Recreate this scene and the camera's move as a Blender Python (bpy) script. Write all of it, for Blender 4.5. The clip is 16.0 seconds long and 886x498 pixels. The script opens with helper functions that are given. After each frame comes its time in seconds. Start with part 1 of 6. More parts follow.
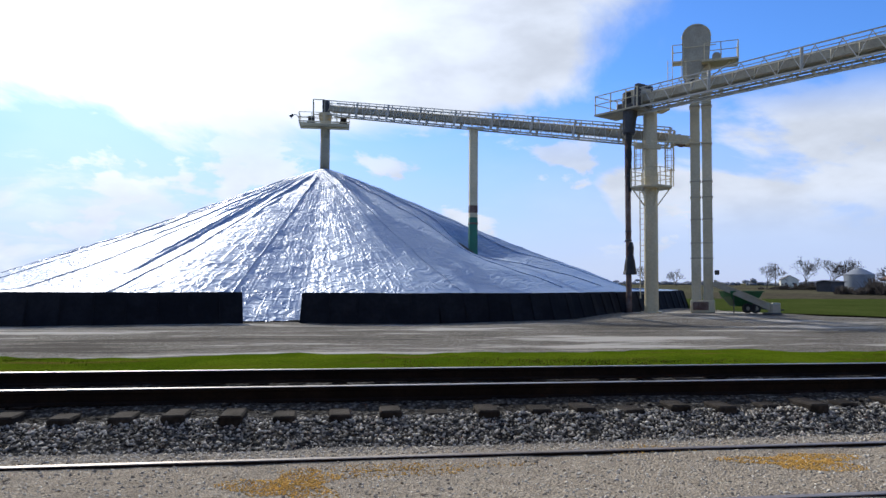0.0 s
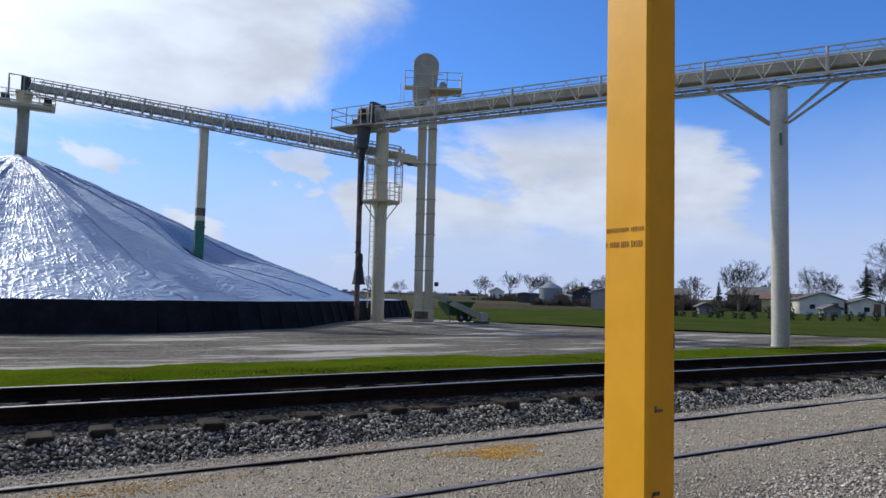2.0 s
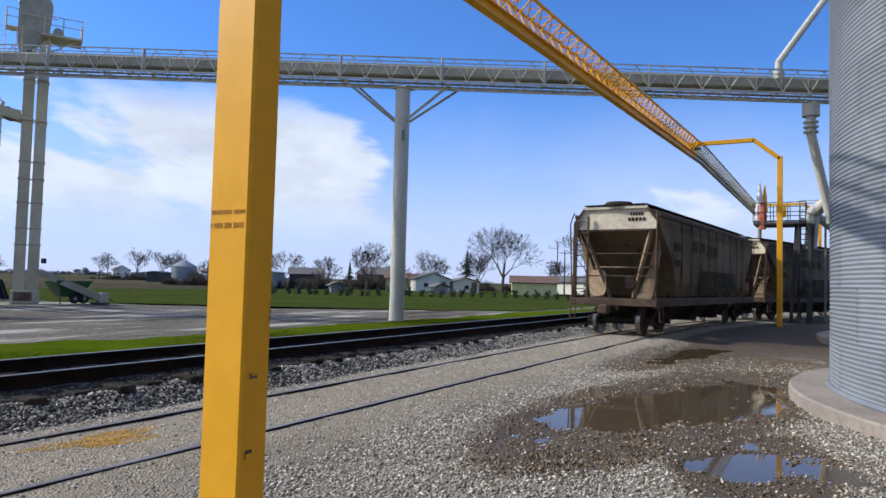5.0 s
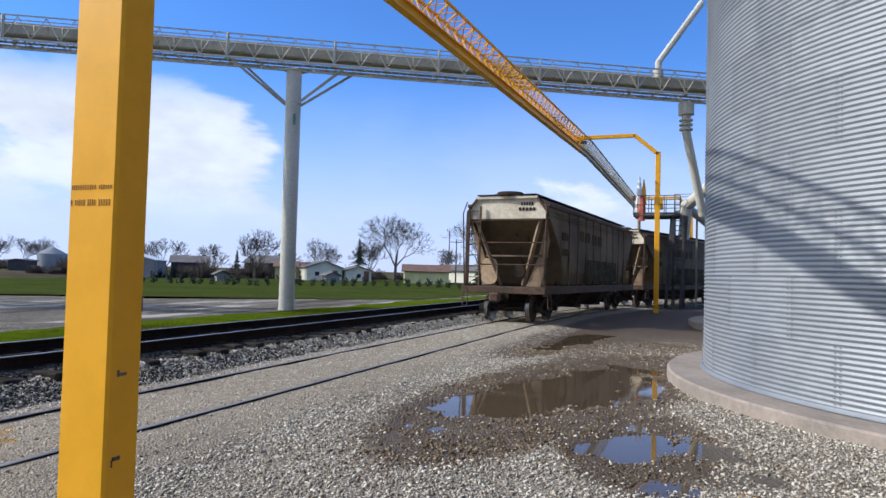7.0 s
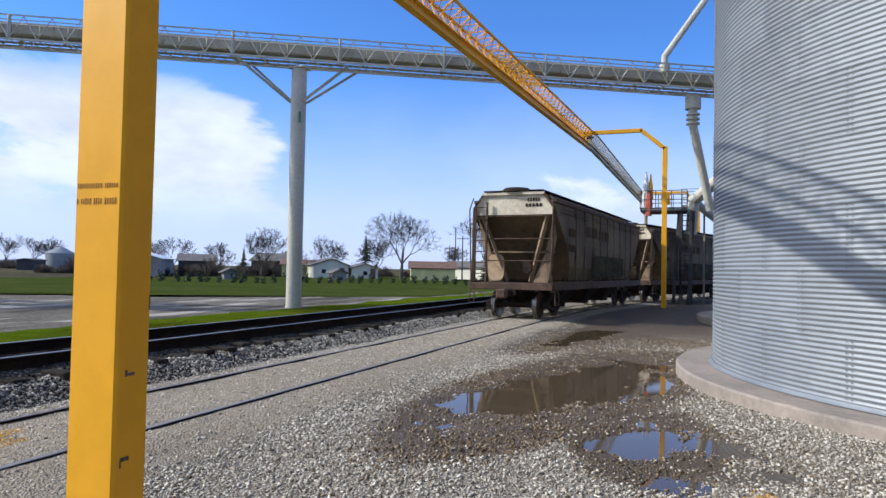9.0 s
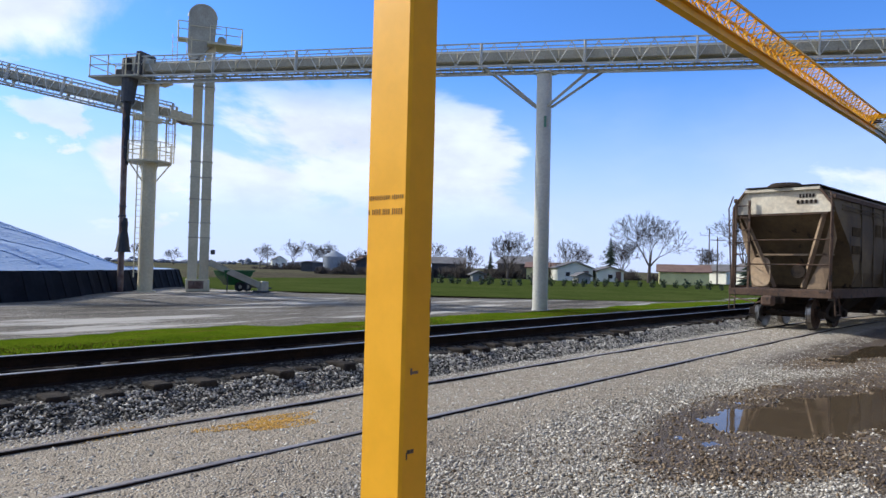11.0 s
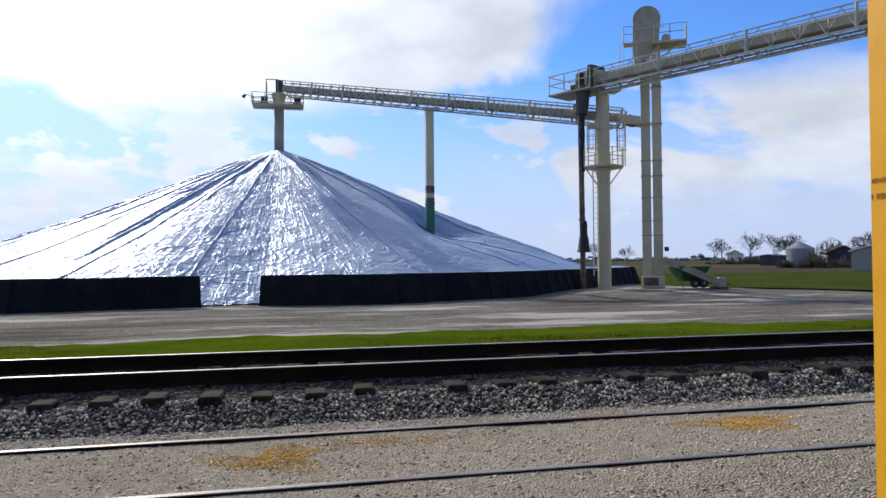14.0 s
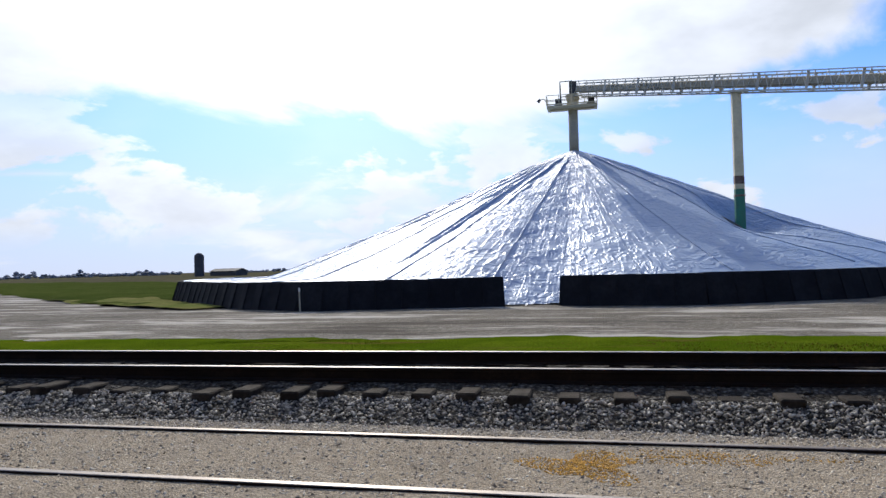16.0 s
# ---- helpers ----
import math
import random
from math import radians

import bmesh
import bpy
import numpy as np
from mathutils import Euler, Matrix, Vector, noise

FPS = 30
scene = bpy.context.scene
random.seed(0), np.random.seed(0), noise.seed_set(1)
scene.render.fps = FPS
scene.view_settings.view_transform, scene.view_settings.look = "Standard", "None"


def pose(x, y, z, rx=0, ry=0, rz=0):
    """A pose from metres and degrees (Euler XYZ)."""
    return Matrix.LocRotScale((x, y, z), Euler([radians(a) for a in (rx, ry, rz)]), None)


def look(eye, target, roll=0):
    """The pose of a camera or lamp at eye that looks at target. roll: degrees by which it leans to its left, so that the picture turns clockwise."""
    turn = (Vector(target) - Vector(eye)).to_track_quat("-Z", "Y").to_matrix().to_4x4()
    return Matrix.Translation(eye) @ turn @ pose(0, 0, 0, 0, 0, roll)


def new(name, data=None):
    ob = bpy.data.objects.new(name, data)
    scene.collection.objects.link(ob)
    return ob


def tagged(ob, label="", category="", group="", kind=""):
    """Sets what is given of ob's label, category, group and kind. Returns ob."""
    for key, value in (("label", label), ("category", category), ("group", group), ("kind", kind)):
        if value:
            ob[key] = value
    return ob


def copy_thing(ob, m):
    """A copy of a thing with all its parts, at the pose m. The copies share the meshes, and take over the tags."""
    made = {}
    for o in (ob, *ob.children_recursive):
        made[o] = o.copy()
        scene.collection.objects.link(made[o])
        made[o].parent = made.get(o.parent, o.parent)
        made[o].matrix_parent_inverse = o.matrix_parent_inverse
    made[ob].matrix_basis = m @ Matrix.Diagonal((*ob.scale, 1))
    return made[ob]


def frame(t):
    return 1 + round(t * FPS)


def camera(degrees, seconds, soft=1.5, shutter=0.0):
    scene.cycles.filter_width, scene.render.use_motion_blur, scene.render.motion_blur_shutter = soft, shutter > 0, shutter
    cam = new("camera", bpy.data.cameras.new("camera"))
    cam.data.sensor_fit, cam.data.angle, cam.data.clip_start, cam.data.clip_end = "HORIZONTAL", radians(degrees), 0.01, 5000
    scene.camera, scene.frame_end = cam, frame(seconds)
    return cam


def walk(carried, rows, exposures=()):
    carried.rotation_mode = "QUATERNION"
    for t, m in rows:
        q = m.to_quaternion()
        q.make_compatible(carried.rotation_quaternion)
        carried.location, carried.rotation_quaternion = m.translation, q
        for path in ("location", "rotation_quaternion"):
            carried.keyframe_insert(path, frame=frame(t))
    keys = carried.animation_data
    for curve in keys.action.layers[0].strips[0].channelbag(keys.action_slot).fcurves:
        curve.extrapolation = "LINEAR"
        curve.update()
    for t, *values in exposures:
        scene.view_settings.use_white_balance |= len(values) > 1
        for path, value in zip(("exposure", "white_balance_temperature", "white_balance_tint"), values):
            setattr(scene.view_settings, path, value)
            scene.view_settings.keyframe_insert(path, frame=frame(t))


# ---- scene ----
cam = camera(66.0, 16.0)
PATH = [
    (0, (1.375, -0.141, 1.582), (1.655, 1.837, 1.675), 0.4),
    (0.5, (1.308, -0.32, 1.639), (1.797, 1.617, 1.734), 0.4),
    (1, (1.239, -0.405, 1.616), (1.901, 1.48, 1.722), 0.8),
    (1.5, (1.232, -0.397, 1.615), (2.079, 1.41, 1.74), 1.1),
    (2, (1.266, -0.373, 1.623), (2.276, 1.349, 1.752), 1.4),
    (2.5, (1.329, -0.347, 1.62), (2.505, 1.265, 1.75), 1.3),
    (3, (1.33, -0.387, 1.619), (2.667, 1.096, 1.733), 1.6),
    (3.5, (1.33, -0.428, 1.619), (2.801, 0.923, 1.726), 1.6),
    (4, (1.323, -0.484, 1.621), (2.897, 0.745, 1.728), 1.5),
    (4.5, (1.261, -0.589, 1.608), (2.92, 0.522, 1.724), 1.5),
    (5, (1.195, -0.662, 1.619), (2.927, 0.334, 1.714), 1.5), 
    (7.5, (1.371, -0.541, 1.6), (3.256, 0.122, 1.671), 1.4),
    (8, (1.373, -0.541, 1.598), (3.27, 0.089, 1.667), 1.3),
    (10.5, (1.383, -0.451, 1.616), (3.017, 0.702, 1.665), 1.1),
    (11, (1.36, -0.406, 1.616), (2.855, 0.921, 1.669), 1.4),
    (11.5, (1.351, -0.358, 1.612), (2.687, 1.129, 1.672), 1.4),
    (12, (1.298, -0.344, 1.613), (2.458, 1.284, 1.675), 1.0),
    (12.5, (1.237, -0.393, 1.611), (2.239, 1.337, 1.658), 0.5),
    (13, (1.229, -0.412, 1.608), (2.045, 1.414, 1.655), 0.1),
    (13.5, (1.198, -0.432, 1.61), (1.808, 1.473, 1.638), -0.3),
    (14, (1.177, -0.455, 1.613), (1.586, 1.502, 1.646), -0.5),
    (14.5, (1.124, -0.493, 1.614), (1.314, 1.498, 1.655), -0.5),
    (15, (1.089, -0.387, 1.64), (1.07, 1.613, 1.676), -0.5),
    (15.5, (1.075, -0.244, 1.629), (0.842, 1.742, 1.663), -1.1),
    (16, (1.097, -0.163, 1.592), (0.657, 1.787, 1.641), -1.5),
]
walk(cam, [(t, look(eye, target, roll)) for t, eye, target, roll in PATH], [(0.0, -0.4, 6150, 10), (2.0, -0.54, 6050, 10), (3.5, -0.66, 6000, 10), (4.2, -0.56, 6000, 10), (5.0, -0.28, 6050, 10), (8.0, -0.15, 6000, 10), (11.0, -0.08, 6000, 10), (12.0, -0.22, 6050, 10), (12.6, -0.4, 6100, 10), (13.5, -0.42, 6250, 10), (15.0, -0.36, 6350, 10), (16.0, -0.33, 6400, 10)])

# ---------------- light ----------------
SUN_AZ, SUN_EL = -22.0, 33.0          # degrees from +y towards +x, degrees up
sd = Vector((math.sin(radians(SUN_AZ)) * math.cos(radians(SUN_EL)), math.cos(radians(SUN_AZ)) * math.cos(radians(SUN_EL)), math.sin(radians(SUN_EL))))
sun_data = bpy.data.lights.new("sun", "SUN")
sun_data.energy, sun_data.angle, sun_data.color = 4.8, radians(0.6), (1.0, 0.925, 0.81)
sun = new("sun", sun_data)
sun.matrix_world = look(sd * 100, (0, 0, 0))

world = bpy.data.worlds.new("sky")
scene.world = world
world.use_nodes = True


class Nodes:
    """Short hand for node trees."""

    def __init__(self, tree):
        self.t = tree

    def add(self, kind, **values):
        n = self.t.nodes.new(kind)
        for k, v in values.items():
            n.inputs[k.replace("_", " ")].default_value = v
        return n

    def link(self, a, b):
        self.t.links.new(a, b)
        return b.node

    def put(self, value, socket):
        if isinstance(value, bpy.types.NodeSocket):
            self.t.links.new(value, socket)
        elif value is not None:
            socket.default_value = value

    def math(self, op, a, b=None, c=None, clamp=False):
        n = self.t.nodes.new("ShaderNodeMath")
        n.operation, n.use_clamp = op, clamp
        for v, s in zip((a, b, c), n.inputs):
            self.put(v, s)
        return n.outputs[0]

    def ramp(self, v, lo, hi, a=0.0, b=1.0):
        n = self.t.nodes.new("ShaderNodeMapRange")
        n.interpolation_type = "SMOOTHSTEP"
        for val, s in zip((v, lo, hi, a, b), n.inputs):
            self.put(val, s)
        return n.outputs[0]

    def mix(self, f, a, b, mode="MIX"):
        n = self.t.nodes.new("ShaderNodeMix")
        n.data_type, n.blend_type = "RGBA", mode
        for v, i in ((f, 0), (a, 6), (b, 7)):
            if isinstance(v, tuple) and len(v) == 3:
                v = (*v, 1)
            self.put(v, n.inputs[i])
        return n.outputs[2]

    def noise(self, vec, scale, detail=4.0, rough=0.55, dist=0.0):
        n = self.t.nodes.new("ShaderNodeTexNoise")
        self.put(vec, n.inputs["Vector"])
        n.inputs["Scale"].default_value, n.inputs["Detail"].default_value = scale, detail
        n.inputs["Roughness"].default_value, n.inputs["Distortion"].default_value = rough, dist
        return n.outputs["Fac"]

    def vmath(self, op, a, b=None):
        n = self.t.nodes.new("ShaderNodeVectorMath")
        n.operation = op
        self.put(a, n.inputs[0])
        self.put(b, n.inputs[1])
        return n.outputs["Value"] if op in ("DOT_PRODUCT", "LENGTH") else n.outputs[0]


def build_sky():
    world.node_tree.nodes.clear()
    k = Nodes(world.node_tree)
    way = k.vmath("NORMALIZE", k.add("ShaderNodeTexCoord").outputs["Generated"])
    sep = k.add("ShaderNodeSeparateXYZ")
    k.link(way, sep.inputs[0])
    sky = k.add("ShaderNodeTexSky")
    sky.sky_type, sky.sun_disc = "NISHITA", False
    sky.sun_elevation, sky.sun_rotation = radians(SUN_EL), radians(SUN_AZ)
    sky.air_density, sky.dust_density, sky.ozone_density = 1.0, 0.25, 4.0
    blue = k.mix(1.0, sky.outputs[0], SKY_TINT, "MULTIPLY")
    # clear air keeps some blue down to the horizon
    low = k.ramp(sep.outputs[2], 0.0, 0.30)
    blue = k.mix(low, k.mix(0.85, blue, (5.9, 6.4, 8.7)), blue)
    toward = k.math("MAXIMUM", k.vmath("DOT_PRODUCT", way, tuple(sd)), 0.0)
    glow = k.math("POWER", toward, 16.0)
    side = k.vmath("DOT_PRODUCT", way, (0.93, 0.36, 0.0))
    # cloud sheet seen in perspective
    h = k.math("ADD", k.math("MAXIMUM", sep.outputs[2], 0.0), 0.16)
    flat = k.add("ShaderNodeCombineXYZ")
    k.put(k.math("DIVIDE", sep.outputs[0], h), flat.inputs[0])
    k.put(k.math("DIVIDE", sep.outputs[1], h), flat.inputs[1])
    high = k.noise(flat.outputs[0], 0.75, 9.0, 0.58, 0.6)
    cover = k.math("ADD", high, k.math("MULTIPLY", k.math("MULTIPLY", k.ramp(toward, 0.56, 0.84), 0.36), k.ramp(sep.outputs[2], 0.18, 0.29)))
    cover = k.math("SUBTRACT", cover, k.math("MULTIPLY", k.ramp(side, 0.30, 0.86), 0.24))
    mask = k.ramp(cover, 0.50, 0.66)
    # heaped clouds low over the horizon
    st = k.vmath("MULTIPLY", way, (1.0, 1.0, 2.3))
    heap = k.noise(st, 5.4, 9.0, 0.56, 0.25)
    band = k.math("MULTIPLY", k.ramp(sep.outputs[2], 0.02, 0.07), k.ramp(sep.outputs[2], 0.34, 0.12))
    heap = k.math("SUBTRACT", heap, k.math("MULTIPLY", k.ramp(side, 0.55, 0.9), 0.2))
    heap = k.math("MULTIPLY", k.ramp(heap, 0.50, 0.56), band)
    veil = k.math("MULTIPLY", k.ramp(k.noise(st, 2.1, 5.0), 0.42, 0.62), k.ramp(sep.outputs[2], 0.36, 0.06, 0.0, 0.20))
    # one broad white bank beyond the elevator
    win = k.ramp(k.vmath("DOT_PRODUCT", way, (0.625, 0.765, 0.15)), 0.935, 0.988)
    bank_ = k.math("ADD", k.noise(st, 2.6, 8.0, 0.52, 0.25), k.math("MULTIPLY", win, 0.235))
    edge = k.math("MULTIPLY", k.ramp(sep.outputs[2], 0.03, 0.13), k.ramp(sep.outputs[2], 0.28, 0.20))
    bank_ = k.math("MULTIPLY", k.ramp(bank_, 0.575, 0.64), edge)
    mask = k.math("MAXIMUM", k.math("MAXIMUM", mask, bank_), k.math("MAXIMUM", heap, veil))
    shade = k.noise(st, 7.0, 5.0)
    bright = k.math("ADD", k.ramp(shade, 0.3, 0.7, 6.1, 7.9), k.math("MULTIPLY", glow, 14.0))
    cloud = k.add("ShaderNodeCombineXYZ")
    k.put(bright, cloud.inputs[0])
    k.put(k.math("MULTIPLY", bright, 1.06), cloud.inputs[1])
    k.put(k.math("MULTIPLY", bright, 1.18), cloud.inputs[2])
    haze = k.mix(k.math("MULTIPLY", glow, 0.4), blue, (16.0, 16.0, 16.0))
    color = k.mix(mask, haze, cloud.outputs[0])
    bg = k.add("ShaderNodeBackground", Strength=0.132)
    k.link(color, bg.inputs["Color"])
    out = k.add("ShaderNodeOutputWorld")
    k.link(bg.outputs[0], out.inputs["Surface"])


SKY_TINT = (0.77, 1.15, 1.70)
build_sky()


# ---------------- materials ----------------
def surf(name, base, other, rough=0.6, metal=0.0, big=0.6, fine=14.0, bump=0.15, spread=0.35, stain=None, stain_at=0.62, streak=False, spec=0.5):
    """A worn surface: two colours mixed at two scales, an optional stain, fine relief."""
    m = bpy.data.materials.new(name)
    m.use_nodes = True
    k = Nodes(m.node_tree)
    b = m.node_tree.nodes["Principled BSDF"]
    co = k.add("ShaderNodeTexCoord").outputs["Object"]
    info = k.add("ShaderNodeObjectInfo")
    co = k.vmath("ADD", co, k.vmath("SCALE", info.outputs["Location"], None))
    n1, n2 = k.noise(co, big, 5.0), k.noise(co, fine, 5.0, 0.65)
    c = k.mix(k.ramp(n1, 0.35, 0.68), base, other)
    v = k.ramp(n2, 0.25, 0.75, 1.0 - spread, 1.0 + spread)
    r = k.ramp(info.outputs["Random"], 0.0, 1.0, 0.93, 1.07)
    sc = k.math("MULTIPLY", v, r)
    g = k.add("ShaderNodeCombineXYZ")
    for s in g.inputs:
        k.put(sc, s)
    c = k.mix(1.0, c, g.outputs[0], "MULTIPLY")
    if stain:
        p = k.vmath("MULTIPLY", co, (2.2, 2.2, 0.35)) if streak else co
        f = k.ramp(k.noise(p, big * 2.7, 7.0, 0.62, 0.3), stain_at, stain_at + 0.09)
        c = k.mix(f, c, stain)
    k.put(c, b.inputs["Base Color"])
    k.put(k.ramp(n2, 0.2, 0.8, rough - 0.1, min(1.0, rough + 0.12)), b.inputs["Roughness"])
    b.inputs["Metallic"].default_value = metal
    b.inputs["Specular IOR Level"].default_value = spec
    bp = k.add("ShaderNodeBump", Strength=bump, Distance=0.02)
    k.put(n2, bp.inputs["Height"])
    k.put(bp.outputs[0], b.inputs["Normal"])
    return m


def stony(name, light, dark, soil, cell=28.0, gaps=0.55, mud=None, bump=0.8, dist=0.03, warm=None, lanes=None):
    """Loose stone: cells of stone with soil between; the point attribute 'mud' turns it to wet earth, 'fines' to packed dust."""
    m = bpy.data.materials.new(name)
    m.use_nodes = True
    k = Nodes(m.node_tree)
    b = m.node_tree.nodes["Principled BSDF"]
    co = k.add("ShaderNodeTexCoord").outputs["Object"]
    vor = k.add("ShaderNodeTexVoronoi", Scale=cell, Randomness=1.0)
    k.put(co, vor.inputs["Vector"])
    tone = k.add("ShaderNodeSeparateColor")
    k.link(vor.outputs["Color"], tone.inputs[0])
    stone = k.mix(tone.outputs[0], dark, light)
    big = k.noise(co, 0.35, 6.0, 0.6)
    fine = k.noise(co, 60.0, 3.0, 0.7)
    gap = k.math("MULTIPLY", k.ramp(vor.outputs["Distance"], 0.28, 0.62), gaps)
    c = k.mix(gap, stone, soil)
    c = k.mix(k.ramp(big, 0.42, 0.72, 0.0, 0.6), c, soil)
    if warm:
        c = k.mix(k.ramp(k.noise(co, 1.3, 6.0, 0.6), 0.52, 0.70, 0.0, 0.6), c, warm)
    if lanes:
        worn = k.noise(k.vmath("MULTIPLY", co, (0.11, 0.55, 1.0)), 1.0, 9.0, 0.68)
        c = k.mix(k.ramp(worn, 0.52, 0.60, 0.0, 0.9), c, lanes[0])
        c = k.mix(k.ramp(worn, 0.46, 0.37, 0.0, 0.85), c, lanes[1])
    rough = 0.9
    hgt = k.math("ADD", k.math("SUBTRACT", 1.0, vor.outputs["Distance"]), k.math("MULTIPLY", fine, 0.5))
    if mud:
        a = k.add("ShaderNodeAttribute")
        a.attribute_name = "mud"
        f = k.ramp(k.math("ADD", a.outputs["Fac"], k.math("MULTIPLY", k.math("SUBTRACT", k.noise(co, 2.2, 7.0, 0.65), 0.5), 1.1)), 0.35, 0.75)
        wet = k.mix(fine, mud, tuple(v * 1.9 for v in mud))
        c = k.mix(k.math("MULTIPLY", f, 0.9), c, wet)
        rough = k.ramp(f, 0.0, 1.0, 0.92, 0.6)
        k.put(k.math("MULTIPLY", f, 0.25), b.inputs["Specular IOR Level"])
        p = k.add("ShaderNodeAttribute")
        p.attribute_name = "fines"
        q = k.ramp(k.math("ADD", p.outputs["Fac"], k.math("MULTIPLY", k.math("SUBTRACT", k.noise(co, 1.1, 6.0, 0.6), 0.5), 0.9)), 0.3, 0.8)
        dust = k.mix(k.math("MULTIPLY", k.ramp(k.noise(co, 95.0, 3.0, 0.8), 0.36, 0.62), k.ramp(k.noise(co, 9.0, 5.0, 0.7), 0.3, 0.65, 0.45, 1.0)), (0.18, 0.146, 0.104), (0.56, 0.485, 0.375))
        c = k.mix(k.math("MULTIPLY", q, 0.8), c, dust)
        hgt = k.math("MULTIPLY", hgt, k.ramp(q, 0.0, 1.0, 1.0, 0.75))
    k.put(c, b.inputs["Base Color"])
    k.put(rough, b.inputs["Roughness"])
    if not mud:
        b.inputs["Specular IOR Level"].default_value = 0.04
    bp = k.add("ShaderNodeBump", Strength=bump, Distance=dist)
    k.put(hgt, bp.inputs["Height"])
    k.put(bp.outputs[0], b.inputs["Normal"])
    return m


def grassy(name, a, b_, dry, dry_at=0.6, scale=1.0):
    m = bpy.data.materials.new(name)
    m.use_nodes = True
    k = Nodes(m.node_tree)
    b = m.node_tree.nodes["Principled BSDF"]
    co = k.add("ShaderNodeTexCoord").outputs["Object"]
    n1 = k.noise(co, 0.5 * scale, 6.0, 0.6)
    n2 = k.noise(co, 22.0 * scale, 5.0, 0.7)
    c = k.mix(k.ramp(n1, 0.35, 0.65), a, b_)
    c = k.mix(k.ramp(k.noise(k.vmath("MULTIPLY", co, (0.25, 1.0, 1.0)), 0.9 * scale, 7.0, 0.65), dry_at, dry_at + 0.14, 0.0, 0.85), c, dry)
    g = k.add("ShaderNodeCombineXYZ")
    v = k.ramp(n2, 0.25, 0.75, 0.55, 1.45)
    for s in g.inputs:
        k.put(v, s)
    c = k.mix(1.0, c, g.outputs[0], "MULTIPLY")
    k.put(c, b.inputs["Base Color"])
    b.inputs["Roughness"].default_value = 0.85
    b.inputs["Specular IOR Level"].default_value = 0.0
    bp = k.add("ShaderNodeBump", Strength=0.9, Distance=0.05)
    k.put(n2, bp.inputs["Height"])
    k.put(bp.outputs[0], b.inputs["Normal"])
    return m


def tarp_material():
    m = bpy.data.materials.new("sky_tinted_tarp")
    m.use_nodes = True
    k = Nodes(m.node_tree)
    b = m.node_tree.nodes["Principled BSDF"]
    co = k.add("ShaderNodeNewGeometry").outputs["Position"]
    n1 = k.noise(co, 0.25, 6.0, 0.6)
    # blue sky reflected by the white cover is put into its base colour
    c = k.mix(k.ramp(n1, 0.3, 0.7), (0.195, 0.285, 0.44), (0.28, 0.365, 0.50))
    k.put(c, b.inputs["Base Color"])
    b.inputs["Roughness"].default_value = 0.46
    b.inputs["Metallic"].default_value = 0.15
    # wrinkles: fine crumples, crossing creases and lines that run down from the top
    rel = k.vmath("SUBTRACT", co, (-0.36, 52.2, 0.0))
    sep = k.add("ShaderNodeSeparateXYZ")
    k.link(rel, sep.inputs[0])
    ang = k.math("ARCTAN2", sep.outputs[0], k.math("MULTIPLY", sep.outputs[1], -1.0))
    rad = k.vmath("LENGTH", k.vmath("MULTIPLY", rel, (1.0, 1.0, 0.0)))
    pol = k.add("ShaderNodeCombineXYZ")
    k.put(k.math("MULTIPLY", ang, 14.0), pol.inputs[0])
    k.put(k.math("MULTIPLY", rad, 0.10), pol.inputs[1])
    line = k.noise(pol.outputs[0], 2.6, 3.0, 0.5, 0.15)
    line = k.math("MAXIMUM", k.math("SUBTRACT", 1.0, k.math("MULTIPLY", k.math("ABSOLUTE", k.math("SUBTRACT", line, 0.5)), 12.0)), 0.0)
    wr = k.noise(k.vmath("MULTIPLY", co, (1.0, 1.0, 2.6)), 0.8, 3.0, 0.55, 1.2)
    ridge = k.math("MAXIMUM", k.math("SUBTRACT", 1.0, k.math("MULTIPLY", k.math("ABSOLUTE", k.math("SUBTRACT", wr, 0.5)), 9.0)), 0.0)
    hgt = k.math("ADD", k.math("MULTIPLY", ridge, 0.8), k.math("MULTIPLY", line, 0.28))
    hgt = k.math("ADD", hgt, k.math("MULTIPLY", k.noise(k.vmath("MULTIPLY", co, (1.0, 1.0, 2.0)), 2.6, 3.0, 0.5, 0.6), 0.25))
    bp = k.add("ShaderNodeBump", Strength=0.52, Distance=0.11)
    k.put(hgt, bp.inputs["Height"])
    k.put(bp.outputs[0], b.inputs["Normal"])
    return m


def water_material():
    m = bpy.data.materials.new("puddle_water")
    m.use_nodes = True
    b = m.node_tree.nodes["Principled BSDF"]
    b.inputs["Base Color"].default_value = (0.085, 0.062, 0.038, 1)
    b.inputs["Roughness"].default_value = 0.03
    b.inputs["IOR"].default_value = 1.33
    k = Nodes(m.node_tree)
    co = k.add("ShaderNodeTexCoord").outputs["Object"]
    bp = k.add("ShaderNodeBump", Strength=0.04, Distance=0.01)
    k.put(k.noise(co, 9.0, 3.0), bp.inputs["Height"])
    k.put(bp.outputs[0], b.inputs["Normal"])
    return m


